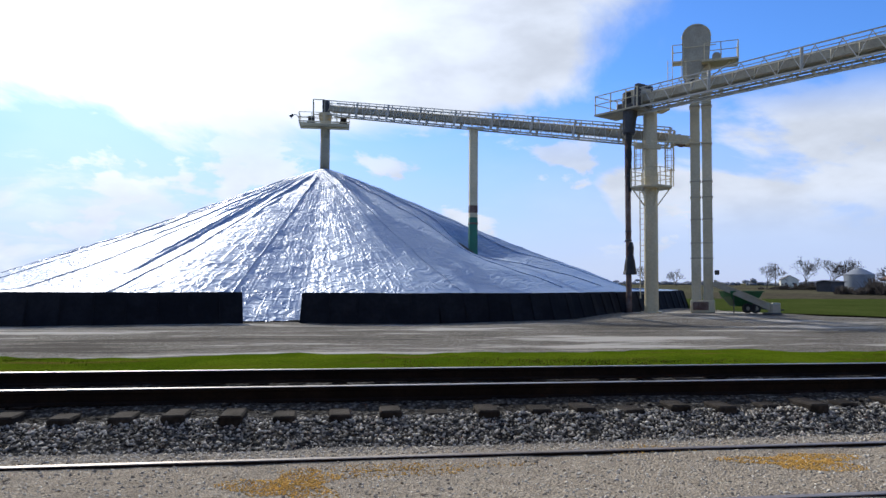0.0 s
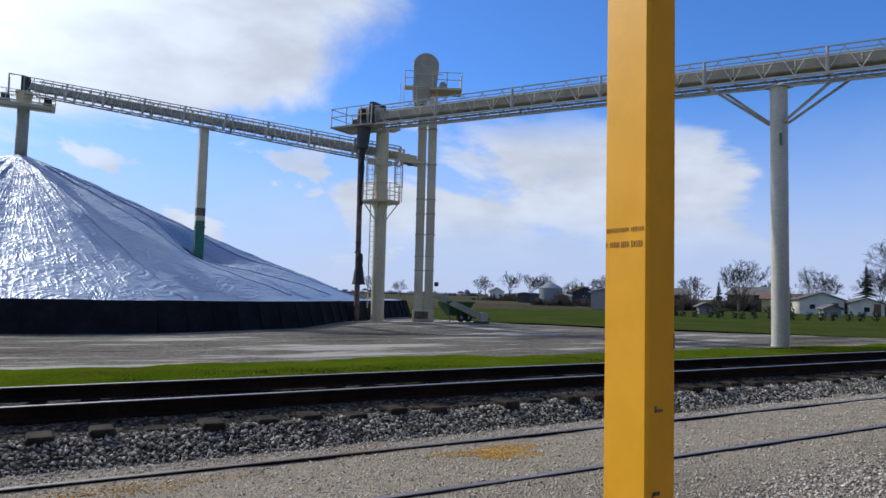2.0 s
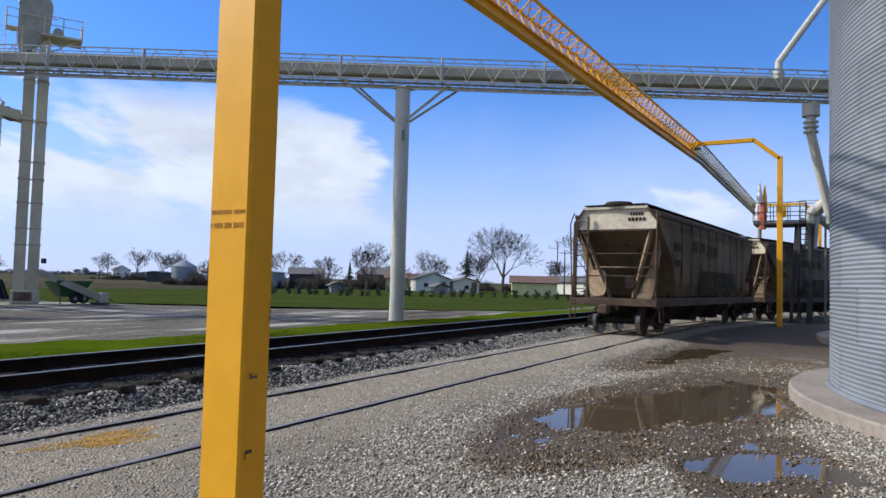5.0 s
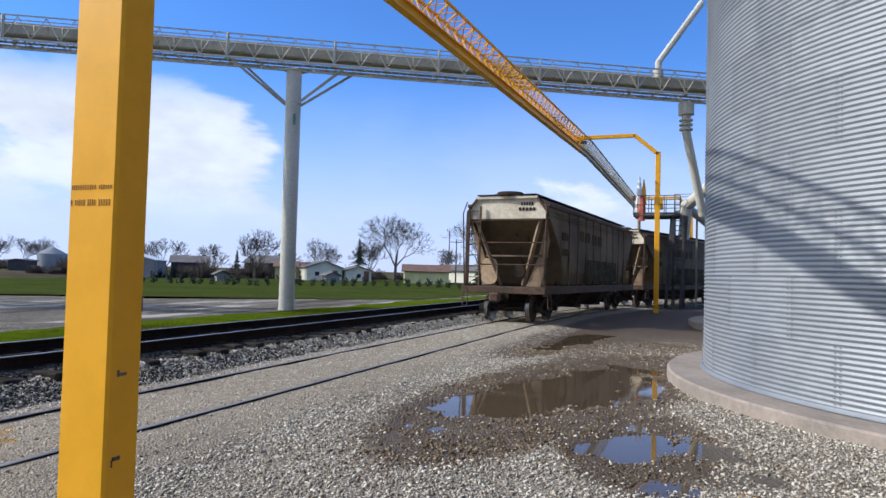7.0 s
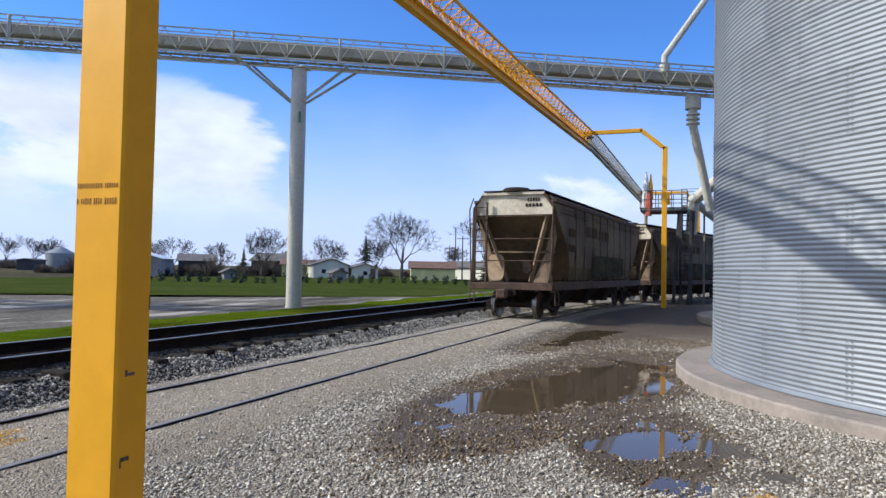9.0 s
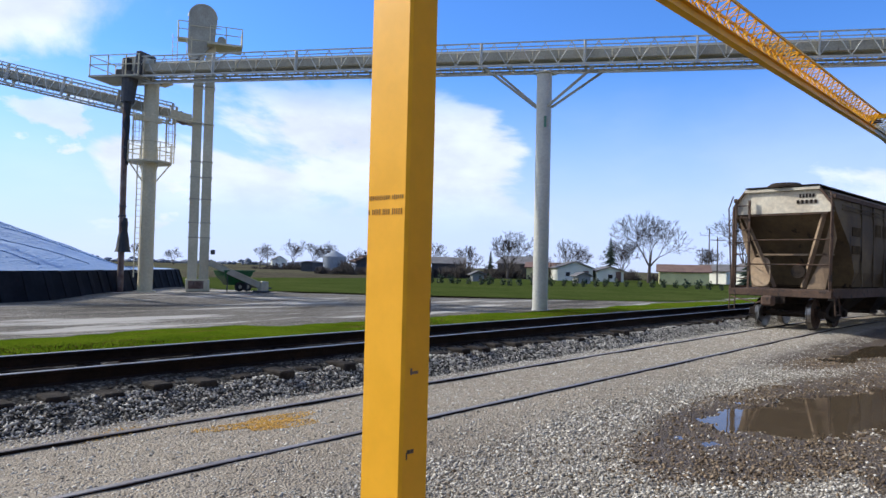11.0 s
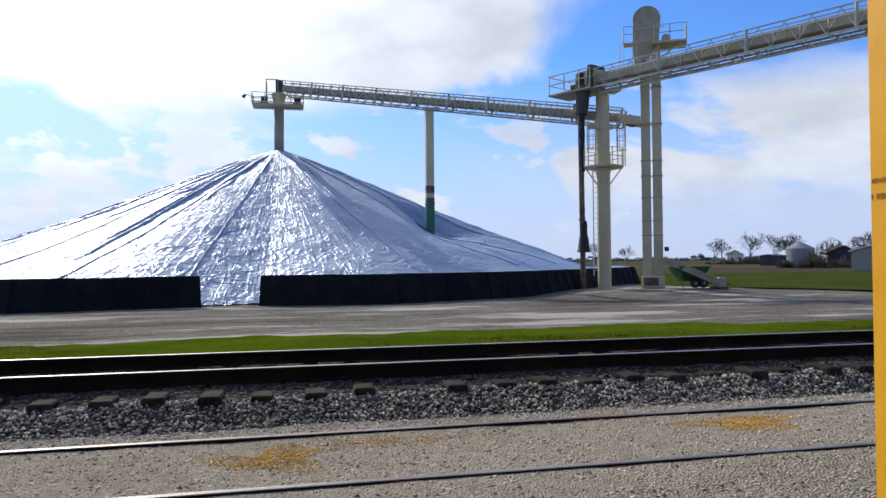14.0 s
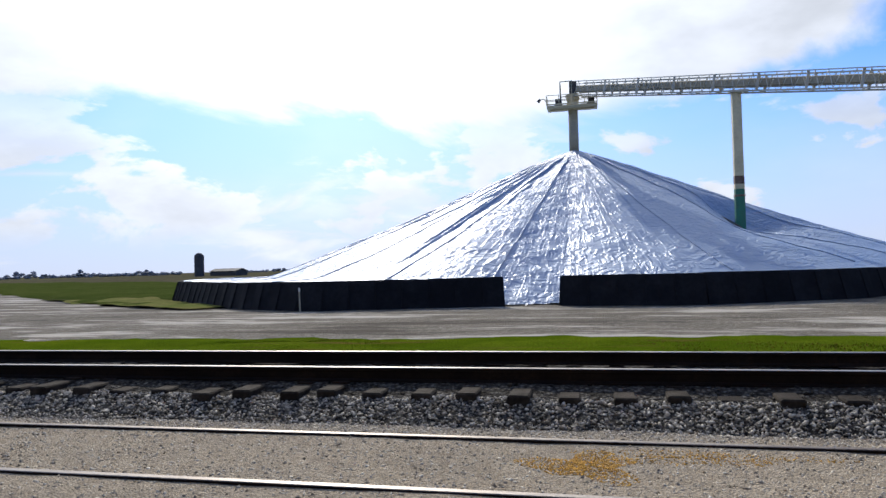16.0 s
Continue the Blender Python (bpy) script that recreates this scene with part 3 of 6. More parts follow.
tagged(lawn, "wide mown green lawn in front of the houses", "grass")

bank = sheet("roadside_grass", edges((-200, -60, 5), (-60, -17, 0.6)), lambda x: np.linspace(lot_top(x) - 0.5, lot_top(x) + 26 + max(0.0, -x - 40) * 0.4, 40),
             lambda X, Y: -0.22 + 0.05 * lumps(X, Y, 0.5) - 0.55 * np.exp(-((Y - 41 - (-X - 27) * 0.45) / 1.6) ** 2) * smooth(-X, 24, 30), M_LAWN)
tagged(bank, "green grass with a drainage ditch beside the lane", "grass")
tuft = sheet("dry_grass_bank", edges((-34, -14, 0.4)), lambda x: np.linspace(lot_top(x) - 1.2, lot_top(x) + 4.5, 14), lambda X, Y: -0.16 + 0.10 * lumps(X, Y, 0.7) * smooth(Y - 30, -2, 6), M_DRY)
tagged(tuft, "pale dry grass at the foot of the black wall", "grass")


# ---------------- tracks ----------------
def rail_mesh(points, head, foot_z=-0.17):
    """Rail section swept along (x, y, z) points; the head face has its own material slot."""
    sec = [(-0.070, foot_z), (-0.070, foot_z + 0.015), (-0.012, foot_z + 0.035), (-0.012, -0.045), (-0.036, -0.035), (-0.036, -0.006), (-0.030, 0.0),
           (0.030, 0.0), (0.036, -0.006), (0.036, -0.035), (0.012, -0.045), (0.012, foot_z + 0.035), (0.070, foot_z + 0.015), (0.070, foot_z)]
    verts, faces = [], []
    n = len(sec)
    for x, y, z in points:
        verts += [(x, y + a, z + b) for a, b in sec]
    for i in range(len(points) - 1):
        for j in range(n):
            faces.append((i * n + j, i * n + (j + 1) % n, (i + 1) * n + (j + 1) % n, (i + 1) * n + j))
    me = mesh_from(verts, faces, "rail")
    me.materials.append(M_RAIL)
    me.materials.append(head)
    for p in me.polygons:
        if p.index % n in (5, 6, 7):
            p.material_index = 1
    return me


main_track = thing("main_track", (0, 8.33, 0.2), "main railway track, polished steel rails on dark timber ties", "railway track")
for y in (7.60, 9.06):
    part("rail", rail_mesh([(x, y, 0.41) for x in (-140, -40, -10, 20, 60, 220)], M_RAILTOP), None, main_track, "polished steel rail")
tie_bm = box((0, 0, 0), (0.23, 2.62, 0.18), 0.018)
tie_me = bpy.data.meshes.new("tie")
tie_bm.to_mesh(tie_me)
tie_bm.free()
tie_me.materials.append(M_TIE)
plate_bm = bmesh.new()
bm_box(plate_bm, (0, 0, 0.097), (0.19, 0.36, 0.018))
plate_me = bpy.data.meshes.new("tie_plate")
plate_bm.to_mesh(plate_me)
plate_bm.free()
plate_me.materials.append(M_RAIL)
for i in range(170):
    x = -22 + i * 0.53 + random.uniform(-0.05, 0.05)
    dy, dz, turn = random.uniform(-0.12, 0.06), random.uniform(-0.04, 0.012), random.uniform(-1.5, 1.5)
    for me, nm, o in ((tie_me, "tie", dy), (plate_me, "tie_plate", -0.73), (plate_me, "tie_plate", 0.73)):
        ob = part(nm, me, None, main_track)
        ob.matrix_basis = pose(x, 8.33 + o, 0.142 + dz, 0, 0, turn)

siding = thing("siding_track", (0, 5.35, -0.05), "siding track, dull brown rails sunk flush in gravel", "railway track")
sx = np.concatenate([np.arange(-60, -10, 5), np.arange(-10, 90.1, 2.5)])
for o in (0.75, -0.75):
    part("rail", rail_mesh([(float(x), float(siding_y(x)) + o, 0.0) for x in sx], M_RAILDULL), None, siding)


# ---------------- loose stone ----------------
def on_shoulder(rng, n):
    x = rng.uniform(-9, 34, n)
    y = 6.40 + 0.68 * rng.random(n) ** 0.8
    return x, y, bed_z(x, y)


def on_crown(rng, n):
    x = rng.uniform(-12, 40, n)
    y = np.where(rng.random(n) < 0.6, rng.uniform(7.1, 8.9, n), rng.uniform(9.2, 10.3, n))
    return x, y, bed_z(x, y) - 0.01


def on_yard(rng, n):
    x = 2.6 + 17 * rng.random(n) ** 1.5 + rng.normal(0, 1.0, n) * (rng.random(n) < 0.5)
    y = np.where(rng.random(n) < 0.12, -2.6 + rng.normal(0, 0.8, n), rng.uniform(-2.6, 4.1, n))
    keep = (rng.random(n) > 0.92 * smooth(yard_mud_shade(x, y), 0.25, 0.85)) & (rng.random(n) > 0.92 * smooth(yard_fines(x, y), 0.15, 0.7)) & (yard_z(x, y) > WATER_Z - 0.008)
    x, y = x[keep], y[keep]
    return x, y, yard_z(x, y)


def in_mud(rng, n):
    x = 4.5 + 16 * rng.random(n) ** 1.25
    y = rng.uniform(-2.6, 3.4, n)
    keep = (rng.random(n) < 0.1 + smooth(yard_mud_shade(x, y), 0.25, 0.7)) & (yard_z(x, y) > WATER_Z - 0.016) & (rng.random(n) < 0.35 + 0.65 * smooth(lumps(x, y, 2.3), -0.3, 0.5))
    x, y = x[keep], y[keep]
    return x, y, yard_z(x, y)


def beside_siding(rng, n):
    x = rng.uniform(-7, 24, n)
    y = siding_y(x) + np.where(rng.random(n) < 0.35, rng.uniform(0.82, 1.25, n), np.where(rng.random(n) < 0.55, rng.uniform(-0.68, 0.68, n), rng.uniform(-2.2, -0.82, n)))
    y = np.minimum(y, 6.62)
    return x, y, np.maximum(yard_z(x, y), bed_z(x, y) * (y > 6.3) - 1.0 * (y <= 6.3)) - 0.004


stones("ballast_stones", 38000, on_shoulder, (0.012, 0.036), M_STONE, "grey crushed stone on the shoulder of the main track", "ballast", 1)
stones("ballast_between_ties", 9000, on_crown, (0.02, 0.045), M_STONE_DARK, "crushed stone between the timber ties, darkened for shade", "ballast", 2)
stones("yard_stones", 140000, on_yard, (0.008, 0.029), M_STONE_LIGHT, "loose pale limestone chips on the yard", "gravel", 3)
stones("muddy_stones", 70000, in_mud, (0.010, 0.030), M_STONE_MUD, "mud-stained stones pressed into the wet yard", "gravel", 6)
stones("siding_stones", 60000, beside_siding, (0.008, 0.024), M_STONE_LIGHT, "small stone chips round the siding rails", "gravel", 4)


def spill(name, cx, cy, a, b, n, seed):
    def place(rng, m):
        r, t = rng.random(m) ** 0.6, rng.uniform(0, 6.283, m)
        w = 1 + 0.3 * np.sin(3 * t + seed) + 0.2 * np.sin(5 * t)
        x, y = cx + a * r * w * np.cos(t), cy + b * r * w * np.sin(t)
        return x, y, yard_z(x, y) + 0.004 * (1 - r)
    stones(name, n, place, (0.007, 0.013), M_KERNEL, "spilled yellow corn kernels between the siding rails", "corn", seed)


spill("corn_spill", 0.95, 5.42, 0.42, 0.38, 2400, 11)
spill("corn_spill", 5.5, 5.60, 0.55, 0.30, 2600, 12)
spill("corn_spill", 1.9, 5.75, 0.9, 0.22, 700, 13)
spill("corn_spill", 7.25, -0.95, 0.28, 0.2, 700, 14)
spill("corn_spill", 4.3, 6.15, 0.5, 0.14, 350, 15)


def grass_blades(name, n, x0, x1, y0, y1, height, material, label, seed):
    """Short upright blades in tufts, one object of kind stuff."""
    rng = np.random.default_rng(seed)
    x, y = rng.uniform(x0, x1, n), y0 + (y1 - y0) * rng.random(n)
    keep = rng.random(n) < 0.25 + 0.75 * smooth(lumps(x, y, 2.4) + 0.5 * lumps(y, x, 6.0), -0.4, 0.6)
    x, y = x[keep], y[keep]
    n = len(x)
    a, w = rng.uniform(0, 6.283, n), rng.uniform(0.006, 0.016, n)
    hgt = height * rng.uniform(0.4, 1.2, n)
    z = -0.14 - 0.09 * smooth(y, 14.6, 16.4)
    V = np.stack([np.stack([x - w * np.cos(a), y - w * np.sin(a), z], 1), np.stack([x + w * np.cos(a), y + w * np.sin(a), z], 1),
                  np.stack([x + hgt * rng.uniform(-0.5, 0.5, n), y + hgt * rng.uniform(-0.5, 0.5, n), z + hgt], 1)], 1).reshape(-1, 3)
    ob = part(name, mesh_from(V.tolist(), np.arange(3 * n).reshape(-1, 3).tolist(), name), material)
    return tagged(ob, label, "grass", kind="stuff")


M_BLADE = stone_material("grass_blade", (0.135, 0.18, 0.006), (0.075, 0.11, 0.004))
M_BLADE_DRY = stone_material("dry_grass_blade", (0.21, 0.13, 0.032), (0.06, 0.038, 0.012))
grass_blades("verge_grass", 70000, -14, 32, 10.6, 16.3, 0.03, M_BLADE, "short bright green grass blades beside the track", 31)
grass_blades("dry_verge_grass", 22000, 0, 32, 12.2, 16.4, 0.035, M_BLADE_DRY, "brown withered grass among the green", 32)
grass_blades("dry_verge_grass", 7000, -14, 32, 10.5, 11.3, 0.08, M_BLADE_DRY, "brown withered grass along the ballast", 33)


# ---------------- grain pile and its wall ----------------
PILE = Vector((-0.36, 52.2, 0.0))
RING = [(-2.95, 29.45), (-7.3, 28.6), (-11.5, 28.2), (-15, 29.6), (-21, 34.9), (-28.3, 44), (-30.5, 53), (-28, 64), (-16, 76), (0, 80), (15, 76), (25, 65), (27, 54), (24.5, 44.5), (20.6, 40.3), (16.0, 35.9), (11.3, 31.6), (5.5, 29.5), (-0.45, 29.9)]
ring_a = np.unwrap([math.atan2(y - PILE.y, x - PILE.x) for x, y in RING][::-1])
ring_r = np.array([math.hypot(x - PILE.x, y - PILE.y) for x, y in RING][::-1])


def wall_radius(a):
    """Distance of the wall from the middle of the pile at the angle a."""
    base = ring_a[0]
    return np.interp((np.asarray(a) - base) % (2 * math.pi) + base, np.append(ring_a, ring_a[0] + 2 * math.pi), np.append(ring_r, ring_r[0]))


LEG = Vector((9.60, 43.95, 0.0))
GAP_A0 = math.atan2(29.45 - PILE.y, -2.95 - PILE.x)
GAP_A1 = math.atan2(29.9 - PILE.y, -0.45 - PILE.x)


def build_pile():
    rng = np.random.default_rng(5)
    na, nr = 1500, 74
    a = np.linspace(0, 2 * math.pi, na, endpoint=False)
    R = wall_radius(a) - 0.25
    # folds: angle, width, height, where they start and end, drift
    folds = [(rng.uniform(0, 6.283), rng.uniform(0.16, 0.30), rng.uniform(0.05, 0.12), rng.choice([0.0, 0.0, 0.08, 0.3]), rng.uniform(0.35, 1.1), rng.uniform(-0.12, 0.12)) for _ in range(80)]
    folds += [(rng.uniform(0, 6.283), rng.uniform(0.3, 0.5), rng.uniform(0.08, 0.15), 0.0, rng.uniform(0.6, 1.1), rng.uniform(-0.15, 0.15)) for _ in range(14)]
    verts = []
    for j in range(nr):
        t = (j / (nr - 1)) ** 0.9
        r = 0.42 + (R - 0.42) * t
        # slightly hollow cone, flat rim up to the wall
        z = 1.02 + 8.95 * np.clip(1 - (r - 0.42) / 22.6, 0, 1) ** 1.10
        x, y = PILE.x + r * np.cos(a), PILE.y + r * np.sin(a)
        up = np.clip((z - 0.9) / 1.2, 0.15, 1)
        for pa, w, h, start, stop, bend in folds:
            s = ((a - pa - bend * t * (1 - 0.4 * t) + math.pi) % (2 * math.pi) - math.pi) * np.maximum(r, 1.2) / w
            # lapped fold: long rise, short fall
            z = z + h * np.maximum(0, np.minimum(1 + s * 0.55, 1 - s * 1.9)) * up * (start <= t < stop) * min(1.0, t * 6) * min(1.0, (stop - t) * 8)
        z = z + (0.03 * lumps(x, y, 1.1) + 0.022 * lumps(y, x, 3.1)) * up * min(1.0, t * 4)
        # the cover runs down to the ground in the gap of the wall
        aa = a % (2 * math.pi)
        mid = 0.5 * (GAP_A0 + GAP_A1) % (2 * math.pi)
        g = np.exp(-((aa - mid) / 0.30) ** 2)
        low = 9.97 - 10.25 * (r - 0.42) / (R - 0.30)
        drop = np.maximum(0.0, g * (z - low)) * min(1.0, t * 2)
        # hollow round the conveyor's leg, drawn out towards the camera so its foot shows
        lu, lv = x - LEG.x, LEG.y - y
        side_fall = np.exp(-(np.where(lu > 0, lu / 3.6, lu / 2.0)) ** 2)
        drop = drop + 1.35 * side_fall * np.clip(1 - lv / 8.5, 0, 1) * smooth(lv, -3.2, 0.2)
        verts.append(np.stack([x, y, z - drop + 0.035 * g * lumps(x * 2, y * 2, 1.5)], 1))
    V = np.concatenate(verts)
    faces = []
    for j in range(nr - 1):
        for i in range(na):
            i2 = (i + 1) % na
            faces.append((j * na + i, (j + 1) * na + i, (j + 1) * na + i2, j * na + i2))
    me = mesh_from(V.tolist(), faces, "cover")
    pile = thing("grain_pile", (PILE.x, PILE.y, -0.2), "tall cone of grain under a wrinkled white tarpaulin tinted sky blue", "grain pile")
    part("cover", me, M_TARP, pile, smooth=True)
    # straps over the cover, from the top down to the wall
    for i in range(26):
        sa = i / 26 * 6.283 + rng.uniform(-0.05, 0.05)
        col_ = int(sa / (2 * math.pi) * na) % na
        run = [(*verts[j][col_][:2], verts[j][col_][2] + 0.035) for j in range(5, nr - 3, 2)]
        ring_ = [(p[0] - 0.03 * math.sin(sa) * s_, p[1] + 0.03 * math.cos(sa) * s_, p[2] + z_) for p in run for s_, z_ in ((-1, -0.03), (1, -0.03), (1, 0.012), (-1, 0.012))]
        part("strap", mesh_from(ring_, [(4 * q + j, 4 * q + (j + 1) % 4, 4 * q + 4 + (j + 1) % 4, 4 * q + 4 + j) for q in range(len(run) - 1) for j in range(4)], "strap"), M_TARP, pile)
    return pile


build_pile()


def build_wall():
    wall = thing("retaining_wall", (PILE.x, 29.5, -0.25), "low black membrane-covered wall of leaning panels round the pile", "wall")
    bm = bmesh.new()
    # local x along the wall, local y outwards; leaning face, top lip and foot
    prof = [(0.42, 0.0), (0.40, 0.06), (0.05, 1.20), (0.0, 1.30), (-0.10, 1.30), (-0.12, 1.22), (0.20, 0.0)]
    xs = [-0.60, -0.57, -0.2, 0.0, 0.22, 0.57, 0.60]
    push = [0.03, 0.03, 0.0, -0.012, 0.006, 0.03, 0.03]
    cols = [[bm.verts.new((x, y + (d if y > 0 else 0), z)) for y, z in prof] for x, d in zip(xs, push)]
    for c1, c2 in zip(cols, cols[1:]):
        for j in range(len(prof)):
            k = (j + 1) % len(prof)
            bm.faces.new((c1[j], c2[j], c2[k], c1[k]))
    bm.faces.new(cols[0])
    bm.faces.new(cols[-1][::-1])
    # upright rib at the joint
    bm_beam(bm, (0.585, 0.47, 0.02), (0.585, 0.08, 1.24), 0.05, 0.05)
    me = bpy.data.meshes.new("panel")
    bmesh.ops.recalc_face_normals(bm, faces=bm.faces[:])
    bm.to_mesh(me)
    bm.free()
    me.materials.append(M_BLACK)
    a = GAP_A1
    end = GAP_A0 % (2 * math.pi)
    a = a % (2 * math.pi)
    if end < a:
        end += 2 * math.pi
    rng = random.Random(3)
    while True:
        r = float(wall_radius(a))
        p = Vector((PILE.x + r * math.cos(a), PILE.y + r * math.sin(a), 0))
        b = a + 1.17 / r
        # keep equal chords where the wall runs aslant
        for _ in range(3):
            r2 = float(wall_radius(b))
            q = Vector((PILE.x + r2 * math.cos(b), PILE.y + r2 * math.sin(b), 0))
            b = a + (b - a) * 1.17 / max(0.05, (q - p).length)
        last = b > end
        if last:
            b = end
            r2 = float(wall_radius(b))
            q = Vector((PILE.x + r2 * math.cos(b), PILE.y + r2 * math.sin(b), 0))
        mid, d = (p + q) / 2, q - p
        out = Vector((d.y, -d.x, 0))
        yaw = math.degrees(math.atan2(d.y, d.x))
        ob = part("panel", me, None, wall)
        # local +y must point away from the pile
        ob.matrix_basis = Matrix.Translation((mid.x, mid.y, -0.26 + rng.uniform(-0.012, 0.012))) @ pose(0, 0, 0, 0, 0, yaw + 180 + rng.uniform(-1, 1)) @ Matrix.Diagonal((d.length / 1.17, 1, 1, 1))
        a = b
        if last:
            break


build_wall()

stake = thing("marker_stake", (-11.6, 27.5, -0.25), "thin weathered white marker stake before the black wall", "stake")
part("post", bar((-11.6, 27.5, -0.25), (-11.62, 27.5, 0.62), 0.035, 8), M_GREY, stake)
part("cap", bar((-11.62, 27.5, 0.62), (-11.62, 27.5, 0.78), 0.04, 8), M_WHITE, stake, "white painted tip")


# ---------------- conveyor galleries ----------------
class Line:
    """A frame along a straight sloping line: s metres along, v to the side, w up."""

    def __init__(self, a, b):
        self.a, self.b = Vector(a), Vector(b)
        self.d = self.b - self.a
        self.n = self.d.length
        self.x = self.d.normalized()
        self.y = Vector((0, 0, 1)).cross(self.x).normalized()
        self.z = self.x.cross(self.y)

    def at(self, s, v=0.0, w=0.0):
        return self.a + self.x * s + self.y * v + self.z * w


def gallery(name, label, a, b, bay, width, under=True, mat_case=None, skip_end=0.0):
    """An enclosed belt conveyor with rails and side lattice; a and b lie on the line of its top rail."""
    L = Line(a, b)
    g = thing(name, (L.at(L.n / 2).x, L.at(L.n / 2).y, min(a[2], b[2]) - 1.4), label, "conveyor")
    hw = width / 2
    n = max(1, round(L.n / bay))
    step = L.n / n
    for i in range(n):
        s0, s1 = i * step, (i + 1) * step
        # casing of one bay: pressed trough with a ridge cover and joint flanges
        bm = bmesh.new()
        prof = [(-0.27, -0.76), (-0.32, -0.71), (-0.32, -0.33), (-0.2, -0.27), (0.0, -0.24), (0.2, -0.27), (0.32, -0.33), (0.32, -0.71), (0.27, -0.76)]
        e0 = [bm.verts.new(L.at(s0 + 0.012, v, w)) for v, w in prof]
        e1 = [bm.verts.new(L.at(s1 - 0.012, v, w)) for v, w in prof]
        for j in range(len(prof)):
            k = (j + 1) % len(prof)
            bm.faces.new((e0[j], e1[j], e1[k], e0[k]))
        bm.faces.new(e0)
        bm.faces.new(e1[::-1])
        part("casing", bm, mat_case or M_GREY, g)
        for q in (0.25, 0.5, 0.75):
            for sg in (-1, 1):
                fl = bmesh.new()
                bm_beam(fl, L.at(s0 + q * step, sg * 0.332, -0.74), L.at(s0 + q * step, sg * 0.332, -0.33), 0.03, 0.05)
                part("casing_flange", fl, M_GREY, g)
        for sg in (-1, 1):
            part("post", beam(L.at(s0, sg * hw, -1.0), L.at(s0, sg * hw, 0.0), 0.15, 0.05), M_PALE, g)
            dg = bmesh.new()
            m = 4
            for q in range(m):
                u0, u1 = s0 + step * q / m, s0 + step * (q + 1) / m
                bm_bar(dg, L.at(u0, sg * hw, -1.0), L.at((u0 + u1) / 2, sg * hw, -0.04), 0.021, 5)
                bm_bar(dg, L.at((u0 + u1) / 2, sg * hw, -0.04), L.at(u1, sg * hw, -1.0), 0.021, 5)
            part("side_lattice", dg, M_PALE, g)
        if under:
            ud = bmesh.new()
            m = 4
            for q in range(m):
                u0, u1 = s0 + step * q / m, s0 + step * (q + 1) / m
                um = (u0 + u1) / 2
                for sg in (-1, 1):
                    bm_bar(ud, L.at(u0, sg * hw, -1.03), L.at(um, 0, -1.26), 0.022, 5)
                    bm_bar(ud, L.at(um, 0, -1.26), L.at(u1, sg * hw, -1.03), 0.022, 5)
                    bm_bar(ud, L.at(um, sg * hw, -1.03), L.at(um, 0, -1.26), 0.018, 5)
            part("under_lattice", ud, M_PALE, g)
    for sg in (-1, 1):
        part("top_rail", beam(L.at(0, sg * hw, 0), L.at(L.n, sg * hw, 0), 0.055, 0.055), M_PALE, g)
        part("mid_rail", beam(L.at(0, sg * hw, -0.20), L.at(L.n, sg * hw, -0.20), 0.035, 0.035), M_PALE, g)
        part("lower_chord", beam(L.at(0, sg * hw, -1.03), L.at(L.n, sg * hw, -1.03), 0.07, 0.09), M_PALE, g)
    if under:
        part("bottom_chord", beam(L.at(0, 0, -1.28), L.at(L.n, 0, -1.28), 0.07, 0.07), M_PALE, g)
    for s in np.arange(0.2, L.n, 1.4):
        part("floor_bearer", beam(L.at(s, -hw, -1.0), L.at(s, hw, -1.0), 0.05, 0.04), M_PALE, g)
    part("walkway", beam(L.at(0, 0.16, -0.975), L.at(L.n, 0.16, -0.975), 0.3, 0.02), M_GREY, g, "grated walkway")
    return g, L


# line of the main gallery in plan
def gal(y, dz=0.0):
    return (35.325 - 0.5 * y, y, 11.24 + 0.0285 * y + dz)


main_gallery, GL = gallery("conveyor_gallery", "long cream steel conveyor gallery with lattice sides, handrails and grey casing", gal(35.58), gal(-1.59), 4.62, 1.05)

# head drive at the far end of the main gallery
drive = thing("gallery_head_drive", (17.0, 36.7, 11.2), "railed platform with motor at the gallery head", "platform")
HL = Line(gal(38.0), gal(35.2))
part("deck", beam(HL.at(0, 0.15, -1.05), HL.at(HL.n, 0.15, -1.05), 1.9, 0.10), M_GREY, drive)
for s in (0.05, 1.2, 2.3, HL.n - 0.05):
    for v in (-0.78, 1.08):
        part("rail_post", beam(HL.at(s, v, -1.0), HL.at(s, v, 0.05), 0.05, 0.05), M_CREAM, drive)
for v in (-0.78, 1.08):
    for w in (0.05, -0.45):
        part("rail", beam(HL.at(0, v, w), HL.at(HL.n, v, w), 0.045, 0.045), M_CREAM, drive)
for w in (0.05, -0.45):
    part("rail", beam(HL.at(0.02, -0.78, w), HL.at(0.02, 1.08, w), 0.045, 0.045), M_CREAM, drive)
part("head_box", beam(HL.at(2.0, 0, -0.42), HL.at(3.1, 0, -0.42), 0.85, 0.95, 0.03), M_GREY, drive)
part("belt_guard", beam(HL.at(2.75, 0.0, -0.35), HL.at(3.05, 0.0, -0.35), 1.22, 1.25, 0.02), M_DARKSTEEL, drive)
part("motor", bar(HL.at(1.1, 0.55, -0.75), HL.at(1.75, 0.55, -0.75), 0.24, 14), M_GREY, drive)
part("gearbox", beam(HL.at(1.2, 0.0, -0.75), HL.at(1.8, 0.0, -0.75), 0.5, 0.45, 0.05), M_DARKSTEEL, drive)
part("chute", bar((17.1, 36.0, 11.5), (16.97, 36.0, 9.9), 0.42, 12, 0.34), M_DARKSTEEL, drive)

